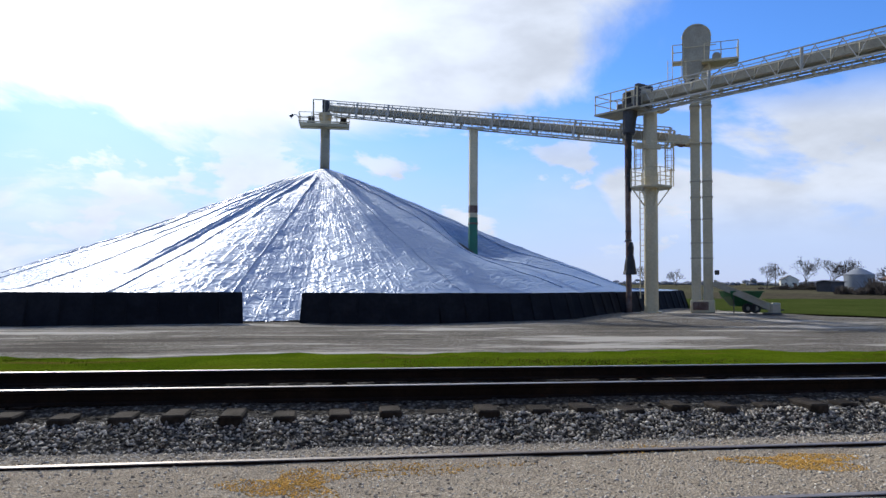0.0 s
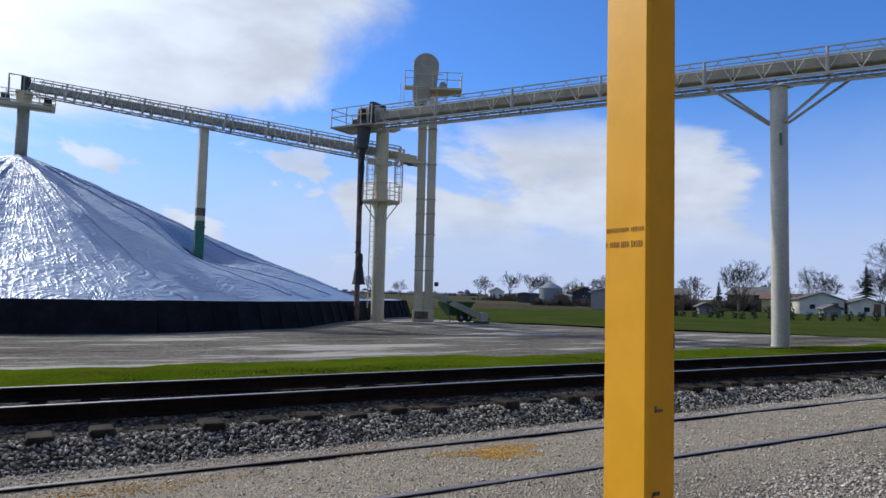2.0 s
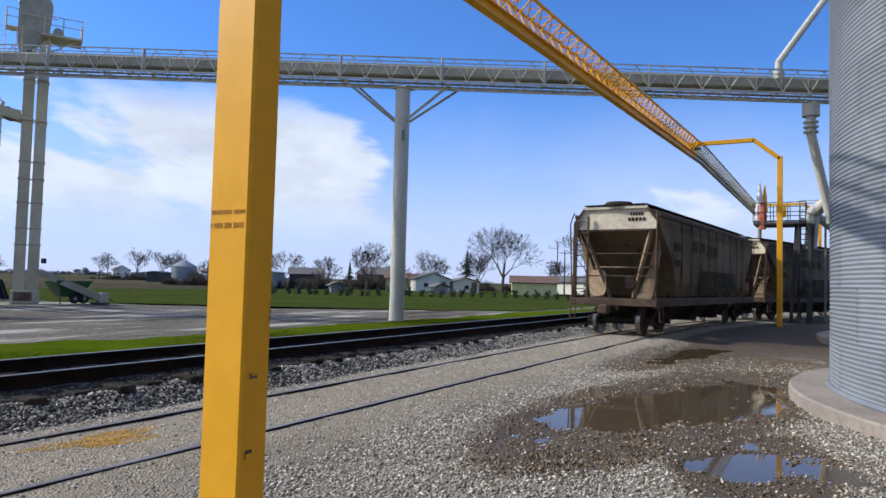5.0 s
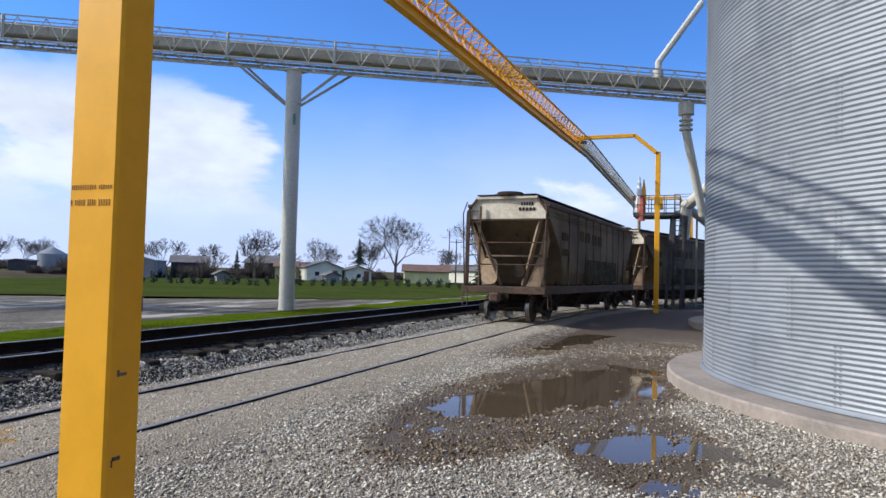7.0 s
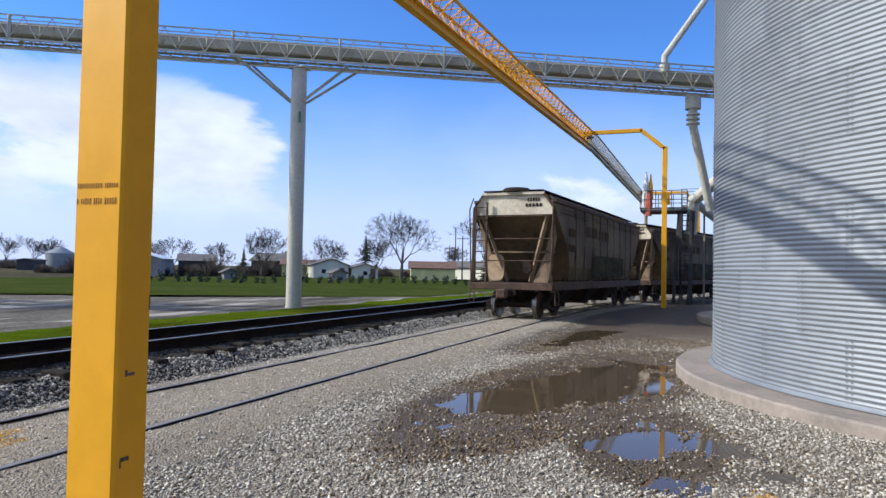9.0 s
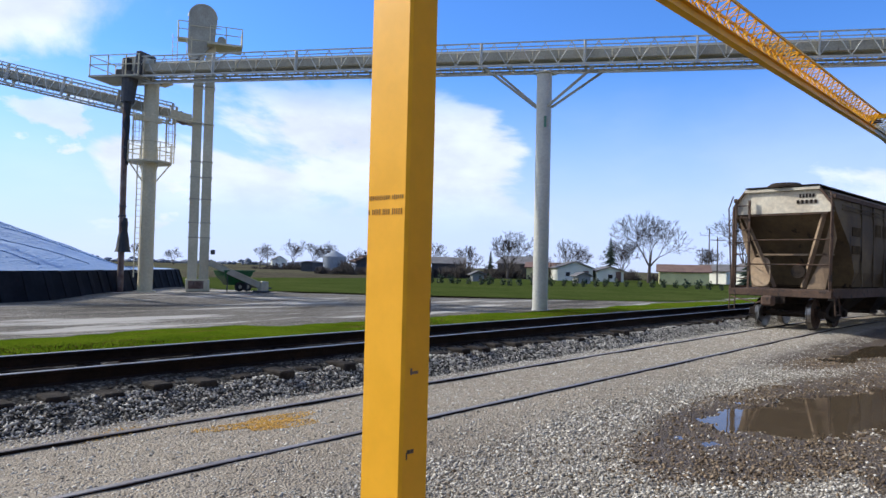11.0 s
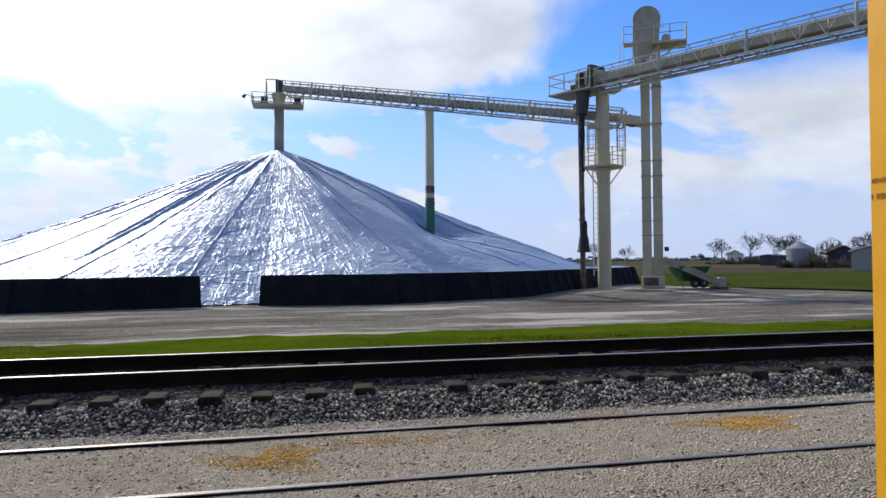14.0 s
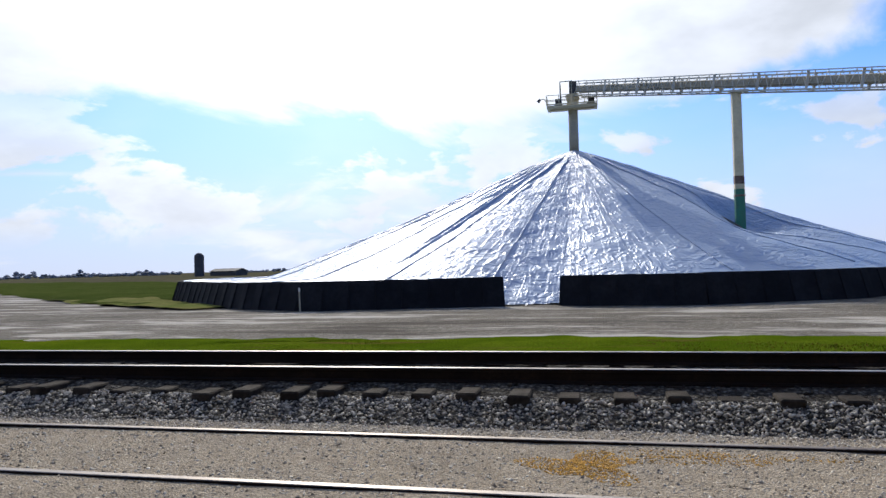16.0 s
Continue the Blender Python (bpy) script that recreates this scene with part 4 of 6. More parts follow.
# second conveyor, up to the top of the pile
def up(x, dz=0.0):
    return (x, 51.66 - (x - 0.25) * 0.8247, 15.06 - 0.2515 * (x - 0.25) + dz)


gallery("pile_conveyor", "inclined cream conveyor running up to the pile's peak", up(19.5), up(0.2), 2.9, 0.9, under=False)
tail = thing("conveyor_tail", (19.8, 35.5, 9.2), "rusty brown tail drum and end frame of the inclined conveyor", "conveyor tail")
TL = Line(up(19.5), up(20.4))
part("tail_drum", bar(TL.at(0.5, -0.42, -0.62), TL.at(0.5, 0.42, -0.62), 0.30, 18), M_RUSTPIPE, tail)
for v in (-0.47, 0.47):
    part("side_plate", beam(TL.at(0.0, v, -0.62), TL.at(1.1, v, -0.62), 0.03, 0.5), M_CREAM, tail)
part("end_bar", beam(TL.at(1.1, -0.47, -0.6), TL.at(1.1, 0.47, -0.6), 0.06, 0.06), M_CREAM, tail)


def platform_rails(p, cx, cy, z, hx, hy, h=1.05, mat_=None, skip=()):
    """Handrail round a rectangular deck; every post and rail is a part."""
    mt = mat_ or M_CREAM
    cs = [(cx - hx, cy - hy), (cx + hx, cy - hy), (cx + hx, cy + hy), (cx - hx, cy + hy)]
    for i in range(4):
        if i in skip:
            continue
        (x0, y0), (x1, y1) = cs[i], cs[(i + 1) % 4]
        for w in (h, h * 0.52):
            part("rail", beam((x0, y0, z + w), (x1, y1, z + w), 0.04, 0.04), mt, p)
        part("toe_board", beam((x0, y0, z + 0.06), (x1, y1, z + 0.06), 0.012, 0.10), mt, p)
        m = max(1, round(math.hypot(x1 - x0, y1 - y0) / 0.9))
        for q in range(m):
            t = q / m
            x, y = x0 + (x1 - x0) * t, y0 + (y1 - y0) * t
            part("rail_post", beam((x, y, z), (x, y, z + h), 0.045, 0.045), mt, p)


# fill column at the peak
fill = thing("fill_column", (-0.5, 52.2, 9.6), "grey fill pipe with railed platform and two motors at the peak", "fill column")
part("pipe", bar((-0.5, 52.2, 9.5), (-0.5, 52.2, 13.6), 0.36, 20), M_GREY, fill, smooth=True)
part("collar", lathe([(0.40, 0.0), (0.62, -0.12), (0.66, -0.3)], 20, (-0.5, 52.2, 10.25)), M_DARKSTEEL, fill, "dark tie-down collar")
part("deck", box((-0.55, 51.9, 13.55), (3.7, 1.9, 0.07), 0.02), M_CREAM, fill)
part("deck_beam", beam((-2.2, 51.9, 13.42), (1.1, 51.9, 13.46), 0.12, 0.09), M_CREAM, fill)
platform_rails(fill, -0.55, 51.9, 13.62, 1.85, 0.95, 0.75)
part("funnel", bar((-0.5, 52.0, 13.6), (-0.5, 52.0, 14.5), 0.36, 14, 0.55), M_CREAM, fill)
for x in (-1.55, 0.85):
    part("motor", bar((x - 0.22, 51.7, 14.0), (x + 0.25, 51.7, 14.0), 0.26, 14), M_DARKSTEEL, fill, "dark electric motor")
    part("motor_base", box((x, 51.7, 13.7), (0.6, 0.5, 0.16), 0.01), M_DARKSTEEL, fill)
for x in (-1.4, -0.55):
    part("frame_post", beam((x, 51.6, 14.2), (x, 51.6, 15.5), 0.07, 0.07), M_GREY, fill)
    part("frame_post", beam((x, 52.4, 14.2), (x, 52.4, 15.5), 0.07, 0.07), M_GREY, fill)
for z in (14.35, 15.5):
    part("frame_bar", beam((-1.42, 51.6, z), (-0.5, 51.6, z), 0.06, 0.06), M_GREY, fill)
part("head_box", box((-0.45, 52.0, 14.95), (0.55, 0.8, 1.1), 0.03), M_DARKSTEEL, fill)
part("lamp_arm", pipe([(-2.35, 51.3, 13.9), (-2.6, 51.2, 14.2), (-2.9, 51.2, 14.15)], 0.03, 6), M_GREY, fill)
part("lamp_head", bar((-2.85, 51.2, 14.2), (-3.05, 51.2, 14.0), 0.09, 10, 0.14), M_DARKSTEEL, fill)

fill.location += Vector((0.15, 0.0, -0.32))

# leg that carries the inclined conveyor, through the cover
leg = thing("conveyor_support_leg", (LEG.x, LEG.y, 3.0), "square cream steel leg with green painted foot", "support leg")
LZ = up(LEG.x)[2] - 1.08
part("shaft", box((LEG.x, LEG.y, (5.75 + LZ) / 2), (0.53, 0.48, LZ - 5.75), 0.02), M_CREAM, leg)
part("foot", box((LEG.x, LEG.y, 4.2), (0.54, 0.49, 3.1), 0.02), M_GREEN, leg, "green painted foot section")
part("splice", box((LEG.x, LEG.y, 5.35), (0.58, 0.53, 0.12), 0.01), M_RUSTPIPE, leg)
part("patch", box((LEG.x, LEG.y, 6.3), (0.535, 0.485, 0.5), 0.01), M_RUSTPIPE, leg, "bare rusty patch above the green paint")
part("head_plate", box((LEG.x + 0.15, LEG.y, LZ + 0.05), (1.1, 0.6, 0.12), 0.01), M_CREAM, leg)
# dark bent tube laid on the cover beside the leg's foot
part("boot_seam", pipe([(LEG.x - 1.5, LEG.y - 0.5, 4.15), (LEG.x - 0.75, LEG.y - 0.45, 3.75), (LEG.x - 0.1, LEG.y - 0.4, 3.3)], 0.17, 8), M_DARKSTEEL, leg, "dark tube along the cover beside the leg")

# round column under the main gallery
col = thing("gallery_column", (27.06, 16.55, -0.2), "thick round cream steel column with four braces", "column")
CT = gal(16.55)[2] - 1.32
part("shaft", bar((27.06, 16.55, -0.3), (27.06, 16.55, CT), 0.337, 32), M_PALE, col, smooth=False)
part("cap_plate", box((27.06, 16.55, CT + 0.03), (0.8, 0.8, 0.06), 0.01), M_PALE, col)
part("base_plate", lathe([(0.0, 0.05), (0.37, 0.05), (0.37, 0.0)], 24, (27.06, 16.55, -0.2)), M_PALE, col)
for dy in (-2.15, 2.15):
    for dx in (-0.45, 0.45):
        p = Vector(gal(16.55 + dy, -1.12))
        part("brace", beam((27.06 + dx * 0.35, 16.55 + math.copysign(0.30, dy), CT - 1.5), (p.x + dx, p.y, p.z), 0.10, 0.10), M_GREY, col)
part("number_plate", box((26.79, 16.33, CT - 2.2), (0.01, 0.2, 0.5)), M_GREEN, col, "green painted patch")
for z in (2.6, 5.4, 7.4):
    part("weld_band", lathe([(0.339, -0.02), (0.345, 0.0), (0.339, 0.02)], 32, (27.06, 16.55, z)), M_PALE, col)


def ladder(parent, x, y, z0, z1, dx, dy, cage_from=None, mat_=None):
    """A ladder whose rungs run along (dx, dy), with hoops of a safety cage above cage_from."""
    mt = mat_ or M_CREAM
    for s in (-0.22, 0.22):
        part("ladder_stile", beam((x + dx * s, y + dy * s, z0), (x + dx * s, y + dy * s, z1), 0.05, 0.05), mt, parent)
    for z in np.arange(z0 + 0.3, z1, 0.32):
        bm = bmesh.new()
        bm_bar(bm, (x - dx * 0.22, y - dy * 0.22, z), (x + dx * 0.22, y + dy * 0.22, z), 0.016, 5)
        part("rung", bm, mt, parent)
    if cage_from is not None:
        nx, ny = dy, -dx
        for z in np.arange(cage_from, z1 + 0.1, 0.75):
            pts = [(x + dx * 0.3 * math.cos(a) + nx * 0.5 * math.sin(a), y + dy * 0.3 * math.cos(a) + ny * 0.5 * math.sin(a), z) for a in np.linspace(0, math.pi, 8)]
            part("cage_hoop", pipe(pts, 0.02, 5), mt, parent)
        for a in np.linspace(0.5, math.pi - 0.5, 4):
            p = (x + dx * 0.3 * math.cos(a) + nx * 0.5 * math.sin(a), y + dy * 0.3 * math.cos(a) + ny * 0.5 * math.sin(a))
            part("cage_bar", beam((*p, cage_from), (*p, z1), 0.025, 0.025), mt, parent)


# round tower with ladder and platform
TX, TY = 19.45, 38.95
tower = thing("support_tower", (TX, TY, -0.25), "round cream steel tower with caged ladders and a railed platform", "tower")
TT = 12.02
part("shaft", bar((TX, TY, -0.3), (TX, TY, TT), 0.41, 28), M_CREAM, tower)
part("cap_plate", box((TX + 0.2, TY, TT + 0.04), (1.7, 1.0, 0.09), 0.01), M_CREAM, tower)
part("base_plate", lathe([(0.0, 0.06), (0.62, 0.06), (0.62, 0.0)], 24, (TX, TY, -0.25)), M_CREAM, tower)
part("deck", lathe([(0.42, 0.0), (1.3, 0.0), (1.3, -0.1), (0.42, -0.1)], 8, (TX, TY, 7.35)), M_CREAM, tower)
for i in range(8):
    a0, a1 = i * math.pi / 4, (i + 1) * math.pi / 4
    p, q = (TX + 1.27 * math.cos(a0), TY + 1.27 * math.sin(a0)), (TX + 1.27 * math.cos(a1), TY + 1.27 * math.sin(a1))
    part("rail_post", beam((*p, 7.35), (*p, 8.42), 0.045, 0.045), M_CREAM, tower)
    for z in (8.4, 7.9):
        part("rail", beam((*p, z), (*q, z), 0.04, 0.04), M_CREAM, tower)
    if i % 2 == 0:
        part("bracket", beam((TX + 0.4 * math.cos(a0), TY + 0.4 * math.sin(a0), 6.2), (TX + 1.2 * math.cos(a0), TY + 1.2 * math.sin(a0), 7.25), 0.06, 0.06), M_CREAM, tower)
ladder(tower, TX - 0.62, TY - 0.25, 0.6, 7.35, 0.45, -0.9)
ladder(tower, TX - 0.95, TY - 0.45, 7.35, 10.1, 0.9, -0.45, 8.3)
ladder(tower, TX + 1.0, TY - 0.45, 7.35, 10.1, 0.9, -0.45, 8.3)
part("stub_beam", box((TX - 0.3, TY - 0.3, 9.75), (1.6, 0.25, 0.25), 0.01), M_CREAM, tower)

# rusty spout with a rubber sock
SX, SY = 16.95, 36.0
spout = thing("discharge_spout", (SX, SY, -0.25), "thin rusty discharge pipe with black rubber sleeves", "spout")
part("pipe", bar((SX, SY, -0.3), (SX - 0.05, SY, 9.6), 0.155, 16), M_RUSTPIPE, spout)
part("upper_sleeve", lathe([(0.30, 12.6), (0.33, 12.1), (0.24, 11.5), (0.27, 11.1), (0.19, 10.5), (0.21, 10.0), (0.17, 9.6), (0.20, 9.1), (0.17, 8.6), (0.19, 7.9), (0.165, 7.0)], 14, (SX, SY, -0.4)), M_RUBBER, spout, "black rubber sleeve")
part("torn_sleeve", lathe([(0.17, 3.9), (0.22, 3.6), (0.20, 3.2), (0.28, 2.8), (0.33, 2.35), (0.40, 2.1)], 12, (SX + 0.06, SY, -0.1)), M_RUBBER, spout, "torn black rubber sock")
for z in (3.9, 4.4, 7.5):
    part("clamp", lathe([(0.165, -0.04), (0.185, -0.03), (0.185, 0.03), (0.165, 0.04)], 14, (SX - 0.02, SY, z)), M_DARKSTEEL, spout)
part("clamp_handle", bar((SX, SY - 0.16, 3.95), (SX - 0.35, SY - 0.25, 3.8), 0.025, 6), M_DARKSTEEL, spout)

# bucket elevator
EX, EY = 22.94, 39.4
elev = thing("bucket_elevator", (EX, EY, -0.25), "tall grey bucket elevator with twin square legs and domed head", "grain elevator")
ea = radians(-29)
ex, ey = Vector((math.cos(ea), math.sin(ea), 0)), Vector((-math.sin(ea), math.cos(ea), 0))


def el(u, v, z):
    return Vector((EX, EY, z)) + ex * u + ey * v


ROT_E = Matrix.Rotation(ea, 4, "Z")
for u in (-0.34, 0.34):
    for z0, z1 in ((0.5, 3.15), (3.15, 5.6), (5.6, 8.0), (8.0, 10.4), (10.4, 12.8), (12.8, 15.6)):
        bm = bmesh.new()
        bm_box(bm, el(u, 0, (z0 + z1) / 2), (0.57, 0.60, z1 - z0 - 0.012), ROT_E)
        part("leg_section", bm, M_CREAM, elev)
    for z in (3.15, 4.1, 5.6, 7.0, 8.0, 10.4, 12.8):
        bm = bmesh.new()
        bm_box(bm, el(u, 0, z), (0.64, 0.68, 0.06), ROT_E)
        part("flange", bm, M_GREY, elev)
bm = bmesh.new()
bm_box(bm, el(0, 0, 0.12), (1.42, 0.85, 0.78), ROT_E)
part("boot", bevelled(bm, 0.03), M_CREAM, elev)
bm = bmesh.new()
bm_box(bm, el(-0.1, -0.435, 0.15), (0.9, 0.03, 0.5), ROT_E)
part("inspection_door", bm, M_RUSTPIPE, elev, "rusty inspection door")
# domed head: outline in the plane of the two legs
bm = bmesh.new()
out = [(-0.84, 14.85), (-0.50, 14.35), (-0.22, 14.6), (0.72, 15.5)]
out += [(0.84 * math.cos(a), 17.16 + 0.88 * math.sin(a)) for a in np.linspace(0, math.pi, 13)]
out = [(u - 0.2, z) for u, z in out]
f = [bm.verts.new(el(u, -0.42, z)) for u, z in out]
b2 = [bm.verts.new(el(u, 0.42, z)) for u, z in out]
for j in range(len(out)):
    q = (j + 1) % len(out)
    bm.faces.new((f[j], f[q], b2[q], b2[j]))
bm.faces.new(f)
bm.faces.new(b2[::-1])
part("head", bm, M_GREY, elev, "domed grey head casing")
for v in (-0.44, 0.44):
    bm = bmesh.new()
    for j in range(4, len(out) - 1):
        bm_beam(bm, el(out[j][0] * 1.01, v, out[j][1]), el(out[j + 1][0] * 1.01, v, out[j + 1][1]), 0.05, 0.05)
    part("head_seam", bm, M_CREAM, elev)
for z in (15.7, 16.6):
    part("head_band", beam(el(-0.92, -0.44, z), el(0.92, -0.44, z), 0.04, 0.05), M_CREAM, elev)

bm = bmesh.new()
bm_box(bm, el(-0.62, 0, 14.42), (0.62, 0.62, 0.5), ROT_E)
part("outlet", bm, M_DARKSTEEL, elev, "dark discharge outlet")
bm = bmesh.new()
bm_box(bm, el(1.15, -0.2, 15.45), (2.1, 1.7, 0.12), ROT_E)
part("deck", bm, M_CREAM, elev)
bm = bmesh.new()
bm_box(bm, el(-1.25, 0, 15.75), (0.8, 0.8, 0.08), ROT_E)
part("side_deck", bm, M_CREAM, elev)
for u, v in ((0.25, -1.02), (1.2, -1.02), (2.17, -1.02), (2.17, -0.2), (2.17, 0.62), (-1.62, -0.4), (-0.95, -0.4), (-1.62, 0.4)):
    z = 15.5 if u > 0 else 15.78
    part("rail_post", beam(el(u, v, z), el(u, v, z + 1.05), 0.045, 0.045), M_CREAM, elev)
for w in (1.05, 0.55):
    part("rail", beam(el(0.25, -1.02, 15.5 + w), el(2.17, -1.02, 15.5 + w), 0.04, 0.04), M_CREAM, elev)
    part("rail", beam(el(2.17, -1.02, 15.5 + w), el(2.17, 0.62, 15.5 + w), 0.04, 0.04), M_CREAM, elev)
    part("rail", beam(el(-1.62, -0.4, 15.78 + w), el(-0.95, -0.4, 15.78 + w), 0.04, 0.04), M_CREAM, elev)
    part("rail", beam(el(-1.62, -0.4, 15.78 + w), el(-1.62, 0.4, 15.78 + w), 0.04, 0.04), M_CREAM, elev)
for u in (0.5, 1.9):
    part("deck_brace", beam(el(0.6, -0.3, 14.6), el(u, -0.7, 15.4), 0.06, 0.06), M_CREAM, elev)
part("motor", bar(el(0.95, -0.5, 15.85), el(0.95, 0.1, 15.85), 0.25, 12), M_GREY, elev)
for u in (-1.75, -0.95):
    for s in (-0.14, 0.14):
        part("ladder_stile", beam(el(u + s, -0.75, 13.6), el(u + s, -0.75, 15.8), 0.03, 0.03), M_CREAM, elev)
    for z in np.arange(13.8, 15.8, 0.3):
        part("rung", bar(el(u - 0.14, -0.75, z), el(u + 0.14, -0.75, z), 0.012, 5), M_CREAM, elev)
for z in (10.4, 12.9):
    part("tie_bar", beam(el(0.6, -0.35, z), (TX, TY, z), 0.06, 0.06), M_CREAM, elev)
part("power_box", box((23.66, 38.95, 2.25), (0.25, 0.2, 0.3), 0.04), M_DARKSTEEL, elev)

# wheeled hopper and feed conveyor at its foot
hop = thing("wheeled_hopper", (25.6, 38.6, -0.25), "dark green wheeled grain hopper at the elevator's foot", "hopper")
bm = bmesh.new()
lv = [(0.15, 0.5, 0.35), (0.75, 0.95, 0.6), (1.05, 1.05, 0.7)]
rows_ = []
for z, hx, hy in lv:
    rows_.append([bm.verts.new((25.7 + sx_ * hx, 38.6 + sy_ * hy, z)) for sx_, sy_ in ((-1, -1), (1, -1), (1, 1), (-1, 1))])
for r0, r1 in zip(rows_, rows_[1:]):
    for j in range(4):
        bm.faces.new((r0[j], r0[(j + 1) % 4], r1[(j + 1) % 4], r1[j]))
bm.faces.new(rows_[0][::-1])
part("tub", bevelled(bm, 0.03), M_DKGREEN, hop)
part("rim", beam((24.6, 37.88, 1.06), (26.8, 37.88, 1.06), 0.06, 0.08), M_DKGREEN, hop)
for dx in (-0.25, 0.3):
    w = part("wheel", bar((26.0 + dx, 37.9, 0.05), (26.0 + dx, 38.08, 0.05), 0.29, 18), M_RUBBER, hop, "black rubber tyre")
    part("hub", bar((26.0 + dx, 37.88, 0.05), (26.0 + dx, 38.09, 0.05), 0.12, 12), M_GREY, w)
part("drawbar", beam((26.6, 38.2, 0.05), (28.0, 37.8, -0.05), 0.09, 0.09), M_DARKSTEEL, hop)
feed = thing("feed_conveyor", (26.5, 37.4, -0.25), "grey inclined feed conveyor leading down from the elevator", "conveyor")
FL = Line((24.0, 38.7, 1.75), (28.2, 36.3, 0.05))
part("trough", beam(FL.at(0), FL.at(FL.n), 0.55, 0.42, 0.03), M_GREY, feed)
part("cover_lip", beam(FL.at(0, 0, 0.24), FL.at(FL.n, 0, 0.24), 0.62, 0.04), M_CREAM, feed)
part("intake", box((28.1, 36.3, 0.12), (0.75, 0.7, 0.75), 0.05), M_GREY, feed)
part("skid", box((27.9, 36.25, -0.2), (1.3, 0.8, 0.12), 0.02), M_DARKSTEEL, feed)
for s in (1.6, 3.4):
    q = FL.at(s)
    part("prop", beam((q.x, q.y - 0.2, -0.25), (q.x, q.y - 0.2, q.z - 0.15), 0.07, 0.07), M_DARKSTEEL, feed)


# group on the lot, scaled about the camera spot and shifted to fit its view
CAMERA_SPOT = Vector((1.3, -0.4, 1.62))
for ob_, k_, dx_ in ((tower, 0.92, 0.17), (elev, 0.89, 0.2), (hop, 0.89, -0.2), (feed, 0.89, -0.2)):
    ob_.location = CAMERA_SPOT + (ob_.location - CAMERA_SPOT) * k_ + Vector((dx_, 0, 0))
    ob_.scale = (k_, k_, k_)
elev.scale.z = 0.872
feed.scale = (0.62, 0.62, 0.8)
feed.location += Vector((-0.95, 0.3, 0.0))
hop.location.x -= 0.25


# ---------------- yellow fall-arrest frames over the siding ----------------
def hoop(x, y0, y1, label, marks):
    """A bent frame: square column beside the track, knee and arm out to the overhead rail."""
    h = thing("fall_arrest_frame", (x, y0, -0.2), label, "steel frame", "yellow frames along the siding")
    wx, wy = 0.166, 0.245
    part("column", box((x, y0, 3.92), (wx, wy, 8.28), 0.012), M_YELLOW, h)
    part("base_plate", box((x, y0, -0.19), (0.45, 0.5, 0.05), 0.008), M_YELLOW, h)
    for sx_ in (-0.16, 0.16):
        for sy_ in (-0.19, 0.19):
            part("anchor_bolt", bar((x + sx_, y0 + sy_, -0.17), (x + sx_, y0 + sy_, -0.10), 0.02, 6), M_RAIL, h)
    part("knee", beam((x, y0, 7.95), (x, y0 + 1.2, 8.98), wx, wy * 0.8, 0.01), M_YELLOW, h)
    part("arm", beam((x, y0 + 1.13, 8.95), (x, y1 + 0.25, 8.95), wx, wy * 0.8, 0.01), M_YELLOW, h)
    tz = truss_z(x) + 0.45
    part("hanger", box((x, y1, (tz + 8.9) / 2), (0.2, 0.3, 8.9 - tz + 0.05), 0.01), M_YELLOW, h)
    part("hanger_clamp", box((x, y1, tz + 0.02), (0.26, 0.7, 0.12), 0.01), M_DARKSTEEL, h)
    if marks:
        # two rows of lettering on the west face, kept as plain bars
        for z, hh, ys in ((1.902, 0.032, ((-0.085, 0.045), (-0.02, 0.085), (0.068, 0.07))), (1.842, 0.042, ((-0.105, 0.012), (-0.06, 0.055), (0.0, 0.045), (0.065, 0.065)))):
            for yc, w in ys:
                bmk = bmesh.new()
                n = max(1, int(w / 0.011))
                for i in range(n):
                    bm_box(bmk, (x - wx / 2 - 0.0015, y0 - (yc - w / 2 + (i + 0.5) * w / n), z), (0.002, w / n * 0.30, hh * random.uniform(0.45, 0.7)))
                part("lettering", bmk, M_INK, h, "small dark lettering")
        # scars in the paint of the south face
        for px, pz, w, hh in ((-0.035, 1.185, 0.012, 0.026), (-0.012, 1.18, 0.035, 0.012), (-0.055, 2.9, 0.006, 0.08), (-0.03, 0.86, 0.04, 0.016), (0.07, 1.45, 0.006, 0.06), (-0.05, 0.845, 0.008, 0.03)):
            bmk = bmesh.new()
            bm_box(bmk, (x + px, y0 - wy / 2 - 0.001, pz), (w, 0.002, hh))
            part("paint_scar", bevelled(bmk, 0.0008), M_RUSTPIPE, h, "dark chipped paint")
    return h


def truss_y(x):
    return 5.60 + 0.0 * x


def truss_z(x):
    """Height of the girder's lower edge."""
    return 7.24 + 0.043 * (min(x, 40.0) - 14.0)


hoop(3.412, 1.665, truss_y(3.4), "thick yellow square steel column standing close by the siding", True)
hoop(37.5, 1.62, truss_y(37.5), "yellow bent steel frame reaching over the grain cars", False)
hoop(66.0, 0.4, truss_y(66), "distant yellow bent steel frame over the siding", False)

